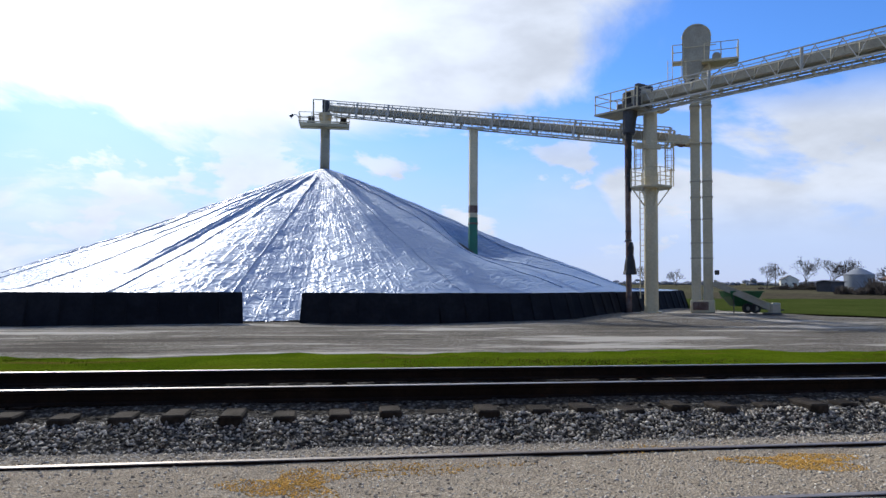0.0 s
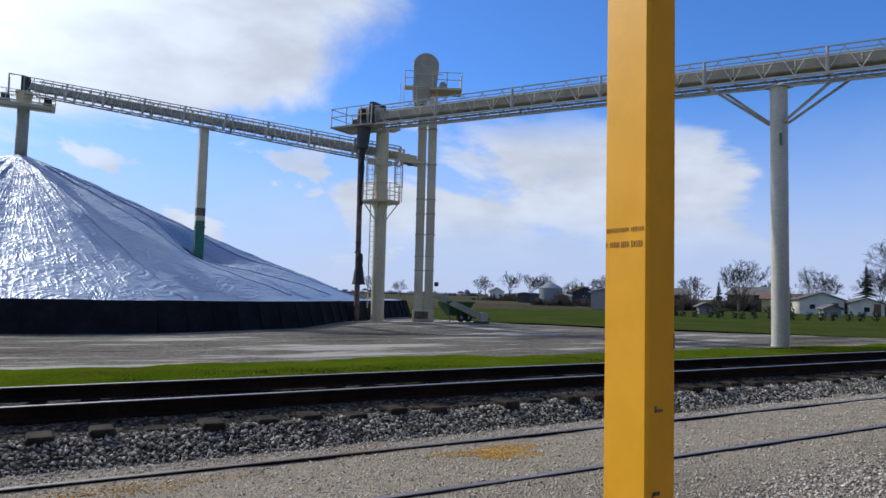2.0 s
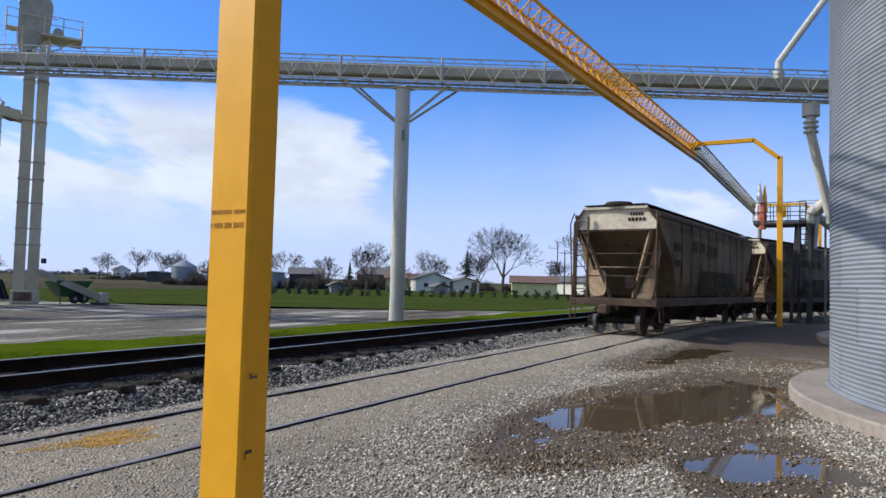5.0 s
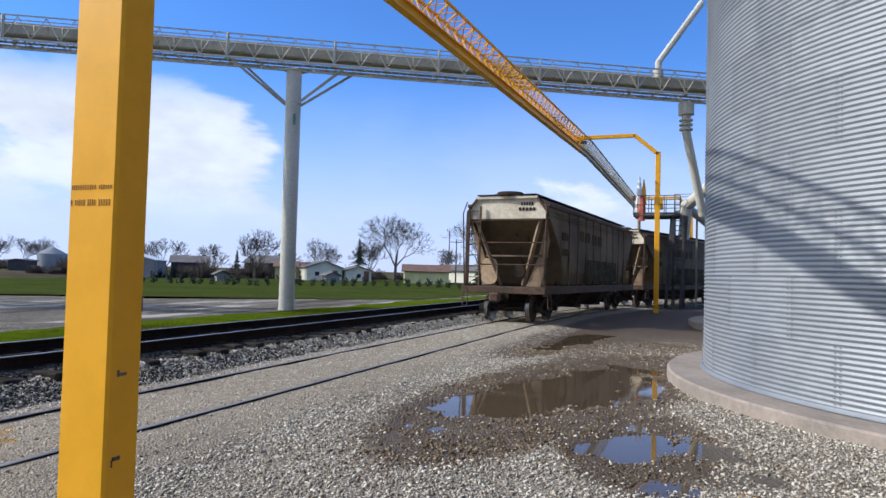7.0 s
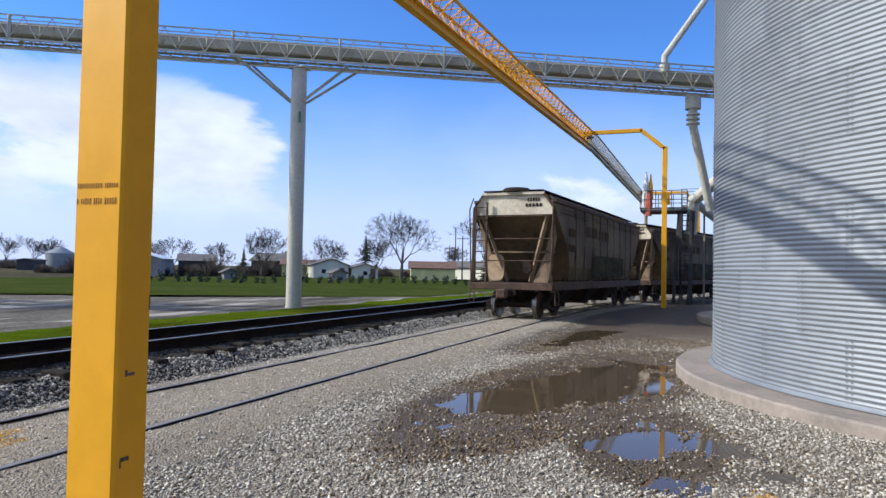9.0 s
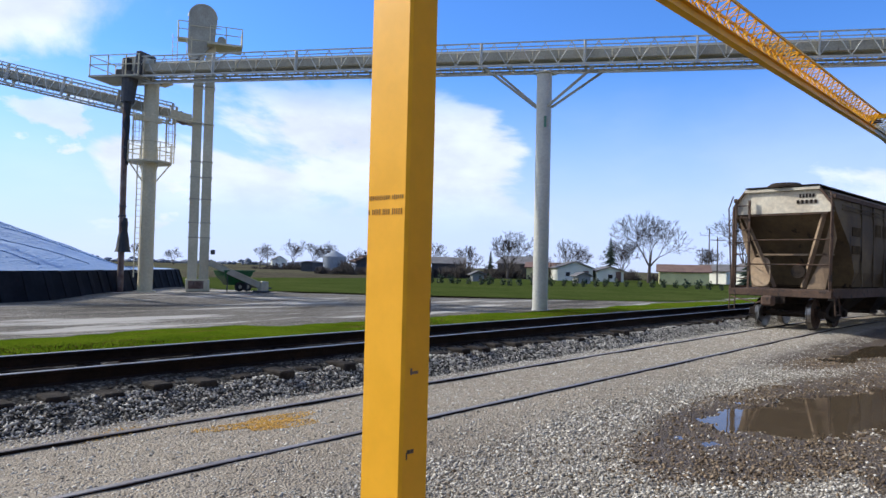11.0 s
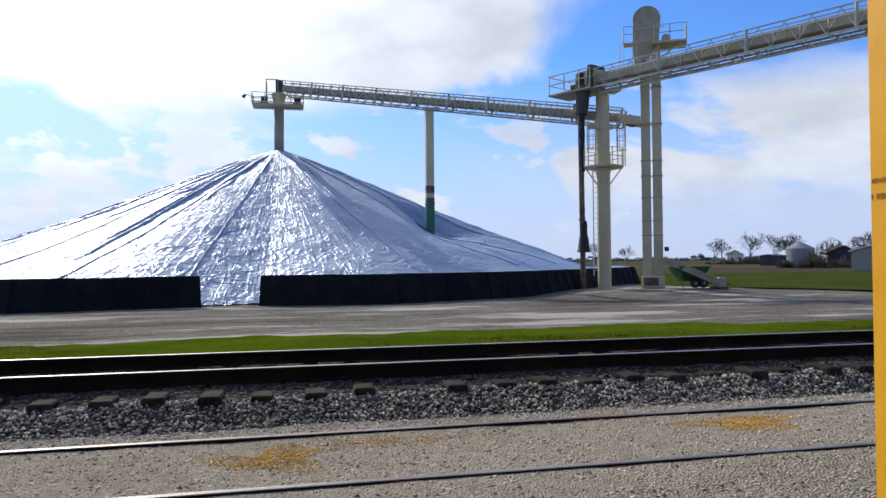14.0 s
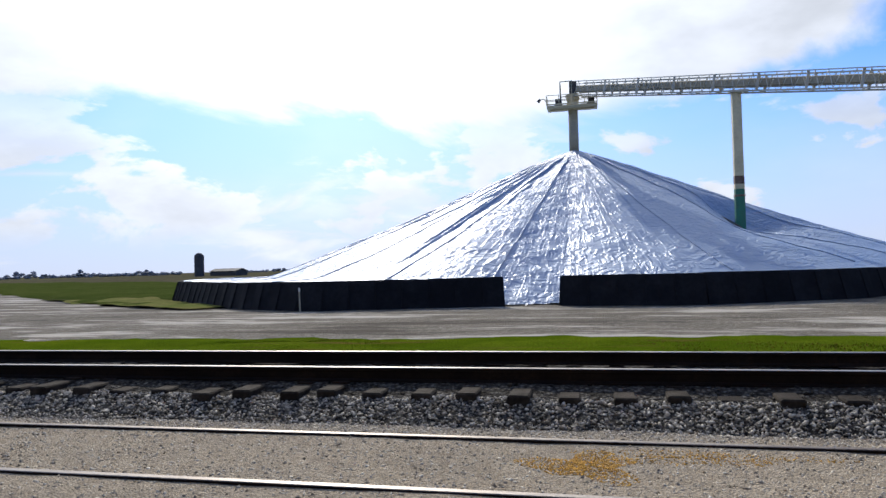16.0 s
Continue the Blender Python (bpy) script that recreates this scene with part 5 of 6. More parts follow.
rail_over = thing("overhead_rail", (20, truss_y(20), 7.4), "long yellow lattice girder hung over the siding", "lattice girder")
xs_ = np.arange(-4.0, 70.1, 2.0)
for x0, x1 in zip(xs_, xs_[1:]):
    x0, x1 = float(x0), float(x1)
    y0, y1, z0, z1 = truss_y(x0), truss_y(x1), truss_z(x0), truss_z(x1)
    mt = M_YELLOW if x0 < 38 else M_GREY
    bm = bmesh.new()
    for w in (0.0, 0.24):
        bm_beam(bm, (x0, y0, z0 + w), (x1, y1, z1 + w), 0.20, 0.025)
    bm_beam(bm, (x0, y0, z0 + 0.12), (x1, y1, z1 + 0.12), 0.02, 0.24)
    part("track_beam", bm, mt, rail_over)
    for sg in (-0.30, 0.30):
        part("top_chord", beam((x0, y0 + sg, z0 + 0.82), (x1, y1 + sg, z1 + 0.82), 0.06, 0.06), mt, rail_over)
    bm = bmesh.new()
    for q in range(3):
        u0, u1 = x0 + (x1 - x0) * q / 3, x0 + (x1 - x0) * (q + 1) / 3
        um = (u0 + u1) / 2
        t0, tm, t1 = truss_z(u0) + 0.82, truss_z(um) + 0.25, truss_z(u1) + 0.82
        for sg in (-0.30, 0.30):
            bm_bar(bm, (u0, truss_y(u0) + sg, t0), (um, truss_y(um), tm), 0.018, 5)
            bm_bar(bm, (um, truss_y(um), tm), (u1, truss_y(u1) + sg, t1), 0.018, 5)
        bm_bar(bm, (u0, truss_y(u0) - 0.3, t0), (u1, truss_y(u1) + 0.3, t1), 0.015, 5)
        bm_bar(bm, (u0, truss_y(u0) - 0.3, t0), (u0, truss_y(u0) + 0.3, t0), 0.015, 5)
    part("lattice", bm, mt, rail_over)


# ---------------- grain bins ----------------
def grain_bin(cx, cy, r, z0, height, a0, a1, label, detailed):
    b = thing("grain_bin", (cx, cy, -0.2), label, "grain bin", "steel grain bins")
    part("pad", lathe([(r + 0.62, -0.22), (r + 0.62, z0 - 0.03), (r + 0.59, z0), (0.0, z0)], 96, (cx, cy, 0)), M_CONCRETE, b, "stained concrete ring footing")
    pitch, per = 0.0676, 12
    ring_h = pitch * per
    n_ring = int(height / ring_h)
    segs = 10
    BV, BF = [], []
    for i in range(n_ring):
        prof = []
        for q in range(per * 6 + 1):
            z = q / 6 * pitch
            prof.append((r + 0.009 * math.cos(2 * math.pi * q / 6), z))
        if not detailed:
            prof = [(r, 0.0), (r, ring_h)]
        off = 0.5 * (i % 2)
        for s in range(segs):
            t0 = a0 + (a1 - a0) * (s + off) / segs
            t1 = a0 + (a1 - a0) * (s + 1 + off) / segs
            sheet_ = lathe(prof, 9, (cx, cy, z0 + i * ring_h), t0, t1)
            part("wall_sheet", sheet_, M_BIN, b, smooth=True)
            if detailed:
                a = radians(t0)
                for q in range(per):
                    z = z0 + i * ring_h + (q + 0.5) * ring_h / per
                    for da in (-0.006, 0.006):
                        rr = r + 0.012
                        bx, by, o = cx + rr * math.cos(a + da), cy + rr * math.sin(a + da), len(BV)
                        BV += [(bx + i_ * 0.007, by + j_ * 0.007, z + k_ * 0.007) for i_ in (-1, 1) for j_ in (-1, 1) for k_ in (-1, 1)]
                        BF += [tuple(o + v for v in f_) for f_ in ((0, 1, 3, 2), (4, 6, 7, 5), (0, 4, 5, 1), (2, 3, 7, 6), (0, 2, 6, 4), (1, 5, 7, 3))]
    if detailed:
        tagged(part("seam_bolts", mesh_from(BV, BF, "seam_bolts"), M_BIN, b), "rows of small steel bolts", kind="stuff")
    # plain back half
    part("back_wall", lathe([(r - 0.01, 0.0), (r - 0.01, n_ring * ring_h)], 40, (cx, cy, z0), a1, a0 + 360), M_BIN, b, smooth=True)
    part("base_angle", lathe([(r + 0.01, 0.0), (r + 0.07, 0.01), (r + 0.05, 0.025), (r + 0.02, 0.06)], 96, (cx, cy, z0)), M_BIN, b)
    top = z0 + n_ring * ring_h
    part("roof", lathe([(r + 0.12, -0.05), (r + 0.12, 0.0), (0.5, (r - 0.5) * 0.55), (0.0, (r - 0.5) * 0.55)], 40, (cx, cy, top)), M_BIN, b)
    return b


grain_bin(14.6, -6.62, 6.03, 0.07, 11.0, 75, 215, "tall corrugated galvanised steel grain bin on concrete footing", True)
grain_bin(29.0, -6.9, 6.2, 0.13, 12.5, 60, 200, "second corrugated steel grain bin beyond the first", False)


# ---------------- plain unseen wall added behind the yard to block sky light -----
bm = bmesh.new()
bm_box(bm, (-9.0, -7.2, 4.6), (34.0, 0.3, 9.8))
back_wall = part("wall_south", bm, M_DARKWALL)
tagged(back_wall, "plain dark unseen wall added to block sky light", "wall", kind="structure")


# ---------------- covered hopper cars ----------------
CAR_L, CAR_W = 15.6, 1.5


def hopper_car():
    c = thing("hopper_car", (0, 0, 0), "rust-streaked tan covered hopper car standing on the siding", "rail car", "grain cars on the siding")
    # body levels: z, end inset, half width
    lv = [(1.25, 2.75, 1.25), (1.75, 2.35, 1.46), (2.6, 1.65, 1.52), (3.45, 0.62, 1.50), (3.52, 0.55, 1.49), (3.95, 0.50, 1.42), (4.18, 0.50, 1.22), (4.24, 0.50, 0.95)]
    bm = bmesh.new()
    rows_ = [[bm.verts.new((sx_, sy_ * w, z)) for sx_, sy_ in ((e, -1), (CAR_L - e, -1), (CAR_L - e, 1), (e, 1))] for z, e, w in lv]
    for r0, r1 in zip(rows_, rows_[1:]):
        for j in range(4):
            bm.faces.new((r0[j], r0[(j + 1) % 4], r1[(j + 1) % 4], r1[j]))
    bm.faces.new(rows_[0][::-1])
    bm.faces.new(rows_[-1])
    part("body", bm, M_CAR, c)
    for y in (-1, 1):
        part("side_sill", beam((0.25, y * 1.46, 1.12), (CAR_L - 0.25, y * 1.46, 1.12), 0.12, 0.28), M_CARRUST, c)
        part("top_chord", beam((0.5, y * 1.44, 3.98), (CAR_L - 0.5, y * 1.44, 3.98), 0.10, 0.12), M_CARRUST, c)
        for x in np.linspace(2.9, CAR_L - 2.9, 9):
            part("side_rib", beam((x, y * 1.51, 1.3), (x, y * 1.50, 3.9), 0.06, 0.05), M_CAR, c)
        for z in (3.62, 3.74):
            part("side_bead", beam((1.0, y * 1.52, z), (CAR_L - 1.0, y * 1.52, z), 0.03, 0.025), M_CAR, c)
        # faded side markings kept as plain bars
        for x, z, w, hh in ((2.3, 3.0, 0.8, 0.28), (2.3, 2.45, 0.8, 0.25), (4.6, 3.15, 0.6, 0.4), (5.5, 3.15, 0.7, 0.4), (6.6, 3.1, 0.7, 0.42), (7.6, 3.1, 0.6, 0.4)):
            part("side_marking", box((x, y * 1.535, z), (w, 0.012, hh)), M_CARMARK, c, "faded dark marking")
        part("painted_patch", box((8.2, y * 1.537, 1.85), (5.4, 0.012, 0.85), 0.004), M_GRAFFITI, c, "faded dark teal paint patch")
    # end: white upper panel, slope sheet braces, posts, ladders
    for end in (0, 1):
        def E(x, y, z, end=end):
            return (x, y, z) if end == 0 else (CAR_L - x, -y, z)
        bmp = bmesh.new()
        pf = [bmp.verts.new(E(0.46, y, z)) for y, z in ((-1.46, 3.52), (1.46, 3.52), (1.38, 3.95), (1.05, 4.2), (-1.05, 4.2), (-1.38, 3.95))]
        pb = [bmp.verts.new(E(0.50, y, z)) for y, z in ((-1.46, 3.52), (1.46, 3.52), (1.38, 3.95), (1.05, 4.2), (-1.05, 4.2), (-1.38, 3.95))]
        bmp.faces.new(pf)
        bmp.faces.new(pb[::-1])
        for j in range(6):
            bmp.faces.new((pf[j], pf[(j + 1) % 6], pb[(j + 1) % 6], pb[j]))
        part("end_panel", bmp, M_CARWHITE, c, "dirty white upper end panel")
        part("end_cap", beam(E(0.42, -1.1, 4.24), E(0.42, 1.1, 4.24), 0.12, 0.09), M_CARWHITE, c)
        for yc, w, z in ((-0.72, 0.46, 4.02), (-0.72, 0.62, 3.84)):
            bmk = bmesh.new()
            for i in range(5):
                bm_box(bmk, E(0.443, yc - w / 2 + (i + 0.5) * w / 5, z), (0.008, w / 5 * 0.6, 0.11))
            part("end_marking", bmk, M_CARDARK, c, "dark stencilled marking")
        part("upper_shelf", beam(E(0.62, -1.3, 3.48), E(0.62, 1.3, 3.48), 0.35, 0.04), M_CARRUST, c)
        for y in (-1, 1):
            part("corner_post", pipe([E(0.30, y * 1.42, 1.15), E(0.40, y * 1.44, 3.75), E(0.40, y * 1.08, 4.24)], 0.045, 6), M_CARRUST, c)
            part("slope_brace", beam(E(0.55, y * 1.18, 3.5), E(1.1, y * 0.42, 1.25), 0.13, 0.09), M_CAREND, c)
            part("grab_iron", pipe([E(0.20, y * 1.42, 1.2), E(0.16, y * 1.50, 3.7), E(0.30, y * 1.42, 4.1)], 0.022, 6), M_CARRUST, c)
            part("sill_step", pipe([E(0.35, y * 1.52, 1.05), E(0.35, y * 1.55, 0.5), E(0.75, y * 1.55, 0.5), E(0.75, y * 1.52, 1.05)], 0.022, 6), M_CARRUST, c)
        for y in (0.92, 1.34):
            part("ladder_stile", beam(E(0.28, y, 1.15), E(0.34, y, 3.95), 0.06, 0.06), M_CARRUST, c)
        for z in np.arange(1.5, 4.1, 0.38):
            part("ladder_rung", bar(E(0.26, 0.92, z), E(0.26, 1.38, z), 0.016, 6), M_CARRUST, c)
            part("side_rung", bar(E(0.45, 1.47, z), E(0.95, 1.53, z), 0.016, 6), M_CARRUST, c)
        for z in (1.95, 2.7):
            part("cross_bar", bar(E(0.42, -1.38, z), E(0.42, 1.0, z), 0.02, 6), M_CARRUST, c)
        # slope sheet set back between the wings, with a fold halfway down
        for y in (-1, 1):
            wing = bmesh.new()
            edge_ = [(0.62, 3.42, 1.36), (0.95, 2.75, 1.38), (1.0, 2.2, 1.25), (0.98, 1.22, 1.08), (1.0, 1.22, 0.55), (0.95, 2.2, 0.98), (0.80, 2.9, 1.18)]
            near_ = [wing.verts.new(E(px, y * py, pz)) for px, pz, py in edge_]
            far_ = [wing.verts.new(E(px + 0.05, y * py, pz)) for px, pz, py in edge_]
            wing.faces.new(near_)
            wing.faces.new(far_[::-1])
            for j in range(len(edge_)):
                j2 = (j + 1) % len(edge_)
                wing.faces.new((near_[j], near_[j2], far_[j2], far_[j]))
            part("end_wing", wing, M_CAREND, c)
        pl = bmesh.new()
        oval = [(0.80 + 0.30 * math.copysign(abs(math.cos(q)) ** 0.6, math.cos(q)), 1.72 + 0.46 * math.copysign(abs(math.sin(q)) ** 0.6, math.sin(q))) for q in np.linspace(0, 6.283, 20, endpoint=False)]
        o0, o1 = [pl.verts.new(E(0.93, py, pz)) for py, pz in oval], [pl.verts.new(E(0.975, py, pz)) for py, pz in oval]
        pl.faces.new(o0)
        pl.faces.new(o1[::-1])
        for j in range(20):
            pl.faces.new((o0[j], o0[(j + 1) % 20], o1[(j + 1) % 20], o1[j]))
        part("access_plate", pl, M_CARTAN, c, "pale tan rounded plate")
        part("slope_fold", beam(E(1.5, -1.15, 2.28), E(1.5, 1.15, 2.28), 0.10, 0.06), M_CAREND, c)
        part("end_hatch", lathe([(0.0, 0.16), (0.42, 0.15), (0.52, 0.06), (0.52, 0.0)], 16, E(0.75, 0, 4.30)), M_CARDARK, c, "dark round hatch on the roof's end")
        part("end_sill", beam(E(0.30, -1.5, 1.08), E(0.30, 1.5, 1.08), 0.22, 0.22, 0.02), M_CARRUST, c)
        part("end_platform", beam(E(1.0, -1.35, 1.18), E(1.0, 1.35, 1.18), 1.3, 0.05), M_CARRUST, c)
        part("brake_reservoir", bar(E(0.85, -0.35, 1.75), E(1.35, -0.35, 1.75), 0.21, 16), M_CARDARK, c, "dark round air reservoir")
        part("centre_sill", beam(E(0.2, 0, 0.95), E(4.0, 0, 0.95), 0.42, 0.34), M_CARDARK, c)
        part("coupler", beam(E(-0.45, 0, 0.86), E(0.4, 0, 0.86), 0.16, 0.2, 0.02), M_CARDARK, c)
        part("coupler_head", box(E(-0.5, 0.0, 0.86), (0.28, 0.34, 0.3), 0.05), M_CARRUST, c)
        part("air_hose", pipe([E(0.1, 0.35, 0.85), E(-0.15, 0.4, 0.55), E(-0.3, 0.36, 0.3), E(-0.2, 0.3, 0.22)], 0.028, 7), M_RUBBER, c, "black hanging air hose")
        part("uncoupling_lever", pipe([E(0.15, 1.4, 0.92), E(0.12, 0.6, 0.75), E(-0.1, 0.1, 0.95)], 0.018, 6), M_CARRUST, c)
        # truck
        tx = 1.9
        for y in (-1, 1):
            bmt = bmesh.new()
            bm_beam(bmt, E(tx - 0.9, y * 1.0, 0.47), E(tx - 0.35, y * 1.0, 0.78), 0.14, 0.16)
            bm_beam(bmt, E(tx - 0.35, y * 1.0, 0.78), E(tx + 0.35, y * 1.0, 0.78), 0.14, 0.16)
            bm_beam(bmt, E(tx + 0.35, y * 1.0, 0.78), E(tx + 0.9, y * 1.0, 0.47), 0.14, 0.16)
            bm_beam(bmt, E(tx - 0.8, y * 1.0, 0.45), E(tx, y * 1.0, 0.24), 0.12, 0.12)
            bm_beam(bmt, E(tx, y * 1.0, 0.24), E(tx + 0.8, y * 1.0, 0.45), 0.12, 0.12)
            for q in (-0.12, 0.12):
                bm_bar(bmt, E(tx + q, y * 1.0, 0.3), E(tx + q, y * 1.0, 0.72), 0.075, 10)
            part("truck_frame", bmt, M_CARDARK, c)
            for wx_ in (tx - 0.88, tx + 0.88):
                x0, _, _ = E(wx_, 0, 0)
                w = part("wheel", lathe([(0.0, -0.06), (0.16, -0.06), (0.18, -0.03), (0.38, -0.03), (0.40, -0.065), (0.455, -0.065)], 28), M_CARRUST, c)
                w.matrix_basis = pose(x0, y * 0.75, 0.458, 90, 0, 0) if y > 0 else pose(x0, y * 0.75, 0.458, -90, 0, 0)
                t = part("tread", lathe([(0.455, -0.065), (0.458, 0.045), (0.482, 0.055), (0.482, 0.075), (0.44, 0.085), (0.16, 0.05)], 28), M_TREAD, c, "polished steel wheel tread")
                t.matrix_basis = w.matrix_basis.copy()
                part("axle_box", box((x0, y * 1.02, 0.46), (0.28, 0.22, 0.24), 0.03), M_CARDARK, c)
        for wx_ in (tx - 0.88, tx + 0.88):
            part("axle", bar(E(wx_, -0.75, 0.458), E(wx_, 0.75, 0.458), 0.075, 12), M_CARDARK, c)
        part("bolster", beam(E(tx, -1.0, 0.62), E(tx, 1.0, 0.62), 0.32, 0.22), M_CARDARK, c)
        part("brake_beam", beam(E(tx - 0.35, -0.7, 0.36), E(tx - 0.35, 0.7, 0.36), 0.08, 0.08), M_CARDARK, c)
    # hopper outlets
    for x in (4.2, 7.8, 11.4):
        bmh = bmesh.new()
        top = [bmh.verts.new((x + a * 1.5, b * 1.3, 1.3)) for a, b in ((-1, -1), (1, -1), (1, 1), (-1, 1))]
        bot = [bmh.verts.new((x + a * 0.4, b * 0.55, 0.38)) for a, b in ((-1, -1), (1, -1), (1, 1), (-1, 1))]
        for j in range(4):
            bmh.faces.new((top[j], top[(j + 1) % 4], bot[(j + 1) % 4], bot[j]))
        bmh.faces.new(bot[::-1])
        bmh.faces.new(top)
        part("outlet_hopper", bmh, M_CARDARK, c)
        part("outlet_gate", box((x, 0, 0.34), (0.9, 1.2, 0.1), 0.01), M_CARDARK, c)
    # roof
    part("hatch_trough", box((CAR_L / 2, 0, 4.29), (CAR_L - 2.0, 0.75, 0.10), 0.02), M_CARDARK, c)
    for x in np.arange(2.0, CAR_L - 1.5, 1.95):
        part("hatch_cover", box((x, 0, 4.36), (1.7, 0.62, 0.06), 0.02), M_CARDARK, c)
    for y in (-0.85, 0.85):
        part("running_board", beam((0.35, y, 4.33), (CAR_L - 0.35, y, 4.33), 0.45, 0.03), M_CARDARK, c)
    for x in (0.55, CAR_L - 0.55):
        part("end_running_board", beam((x, -1.0, 4.33), (x, 1.0, 4.33), 0.45, 0.03), M_CARDARK, c)
    return c


first = hopper_car()
placed = []
for i, x in enumerate((23.4, 40.4, 57.4, 74.4)):
    xm = x + CAR_L / 2
    yaw = math.degrees(math.atan2(float(siding_y(xm + 5) - siding_y(xm - 5)), 10))
    y = float(siding_y(xm)) - math.sin(radians(yaw)) * CAR_L / 2
    m = pose(x, y, 0.0, 0, 0, yaw)
    if i == 0:
        cars_at = m
    else:
        copy_thing(first, m)
first.matrix_basis = cars_at


# ---------------- loading place by the far frame ----------------
load = thing("loading_platform", (44.0, 1.6, -0.2), "dark steel loading platform with stairs beside the cars", "platform")
DZ = 5.3
part("deck", box((44.0, 2.0, DZ), (2.2, 2.6, 0.12), 0.01), M_DARKSTEEL, load)
platform_rails(load, 44.0, 2.0, DZ + 0.06, 1.1, 1.3, 1.1, M_DARKSTEEL)
for x in (43.1, 44.9):
    for y in (0.5, 1.05):
        part("leg", beam((x, y, -0.2), (x, y, DZ), 0.14, 0.14), M_DARKSTEEL, load)
for s in (-0.4, 0.4):
    part("stair_string", beam((42.6, 1.0 + s, -0.2), (43.4, 0.75 + s, DZ), 0.06, 0.18), M_DARKSTEEL, load)
for q in range(18):
    t = (q + 1) / 19
    part("tread", box((42.6 + 0.8 * t, 1.0 - 0.25 * t, -0.2 + (DZ + 0.2) * t), (0.22, 0.8, 0.03)), M_DARKSTEEL, load)
side = thing("side_catwalk", (46, -0.6, 5.0), "grey steel catwalk with railing behind the bin", "catwalk")
part("deck", box((46.0, -1.2, DZ + 0.35), (1.4, 4.6, 0.10), 0.01), M_GREY, side)
platform_rails(side, 46.0, -1.2, DZ + 0.4, 0.7, 2.3, 1.1, M_GREY)
for y in (-3.2, -0.2):
    part("leg", beam((46.5, y, -0.2), (46.5, y, DZ + 0.3), 0.12, 0.12), M_GREY, side)

fs = thing("loading_spout", (44.0, 1.2, 4.2), "cream steel grain spouts running down to the loading platform", "spout")
part("drop_pipe", pipe([tuple(gal(0.25, -1.35)), tuple(gal(0.25, -1.9))], 0.36, 16), M_PALE, fs)
g0 = Vector(gal(0.25, -1.4))
for q in range(3):
    part("collar", lathe([(0.27, -0.05), (0.31, -0.04), (0.31, 0.04), (0.27, 0.05)], 16, (g0.x, g0.y, g0.z - 0.75 - 0.22 * q)), M_PALE, fs)
part("upper_pipe", pipe([(g0.x, g0.y, g0.z - 0.4), (g0.x, g0.y, g0.z - 1.25), (g0.x + 1.2, g0.y - 0.8, 4.7)], 0.20, 12), M_PALE, fs)
part("main_pipe", pipe([(41.0, -2.2, 7.9), (43.6, 0.35, 5.9), (43.9, 0.5, 4.0)], 0.33, 14), M_PALE, fs)
part("lower_pipe", pipe([(43.9, 0.6, 6.1), (45.2, -1.6, 4.3)], 0.24, 12), M_PALE, fs)
part("brace", beam((43.9, 0.6, 5.5), (41.6, -1.8, 8.2), 0.08, 0.08), M_DARKSTEEL, fs)

sock = thing("loading_sock", (43.2, 3.1, 4.0), "faded white, red and yellow cloth loading sock", "sock")
part("white_cloth", lathe([(0.04, 7.6), (0.16, 6.8), (0.24, 6.0), (0.22, 5.5)], 9, (43.2, 3.0, 0)), M_WHITE, sock)
part("red_cloth", lathe([(0.14, 6.5), (0.25, 5.7), (0.20, 5.0)], 7, (43.1, 2.85, 0)), M_RED, sock, "red cloth flap")
part("yellow_cloth", lathe([(0.03, 7.5), (0.12, 6.8), (0.17, 6.0)], 7, (43.3, 2.75, 0)), M_YELLOW, sock, "yellow cloth flap")
part("drop_pipe", bar((43.2, 3.0, 5.3), (43.2, 3.0, 4.35), 0.10, 10), M_GREY, sock)
part("warning_panel", box((43.2, 1.9, 6.0), (0.05, 0.5, 0.7)), M_YELLOW, load, "yellow panel")

vent = thing("vent_pipe", (34.6, 1.5, 10.8), "bent cream pipe rising from the gallery", "pipe")
v0 = Vector(gal(1.5, -0.25))
part("pipe", pipe([tuple(v0), (v0.x, v0.y, v0.z + 0.75), (v0.x + 0.25, v0.y - 1.9, v0.z + 3.5)], 0.15, 10), M_PALE, vent)
part("collar", bar((v0.x, v0.y, v0.z), (v0.x, v0.y, v0.z + 0.35), 0.24, 12), M_PALE, vent)


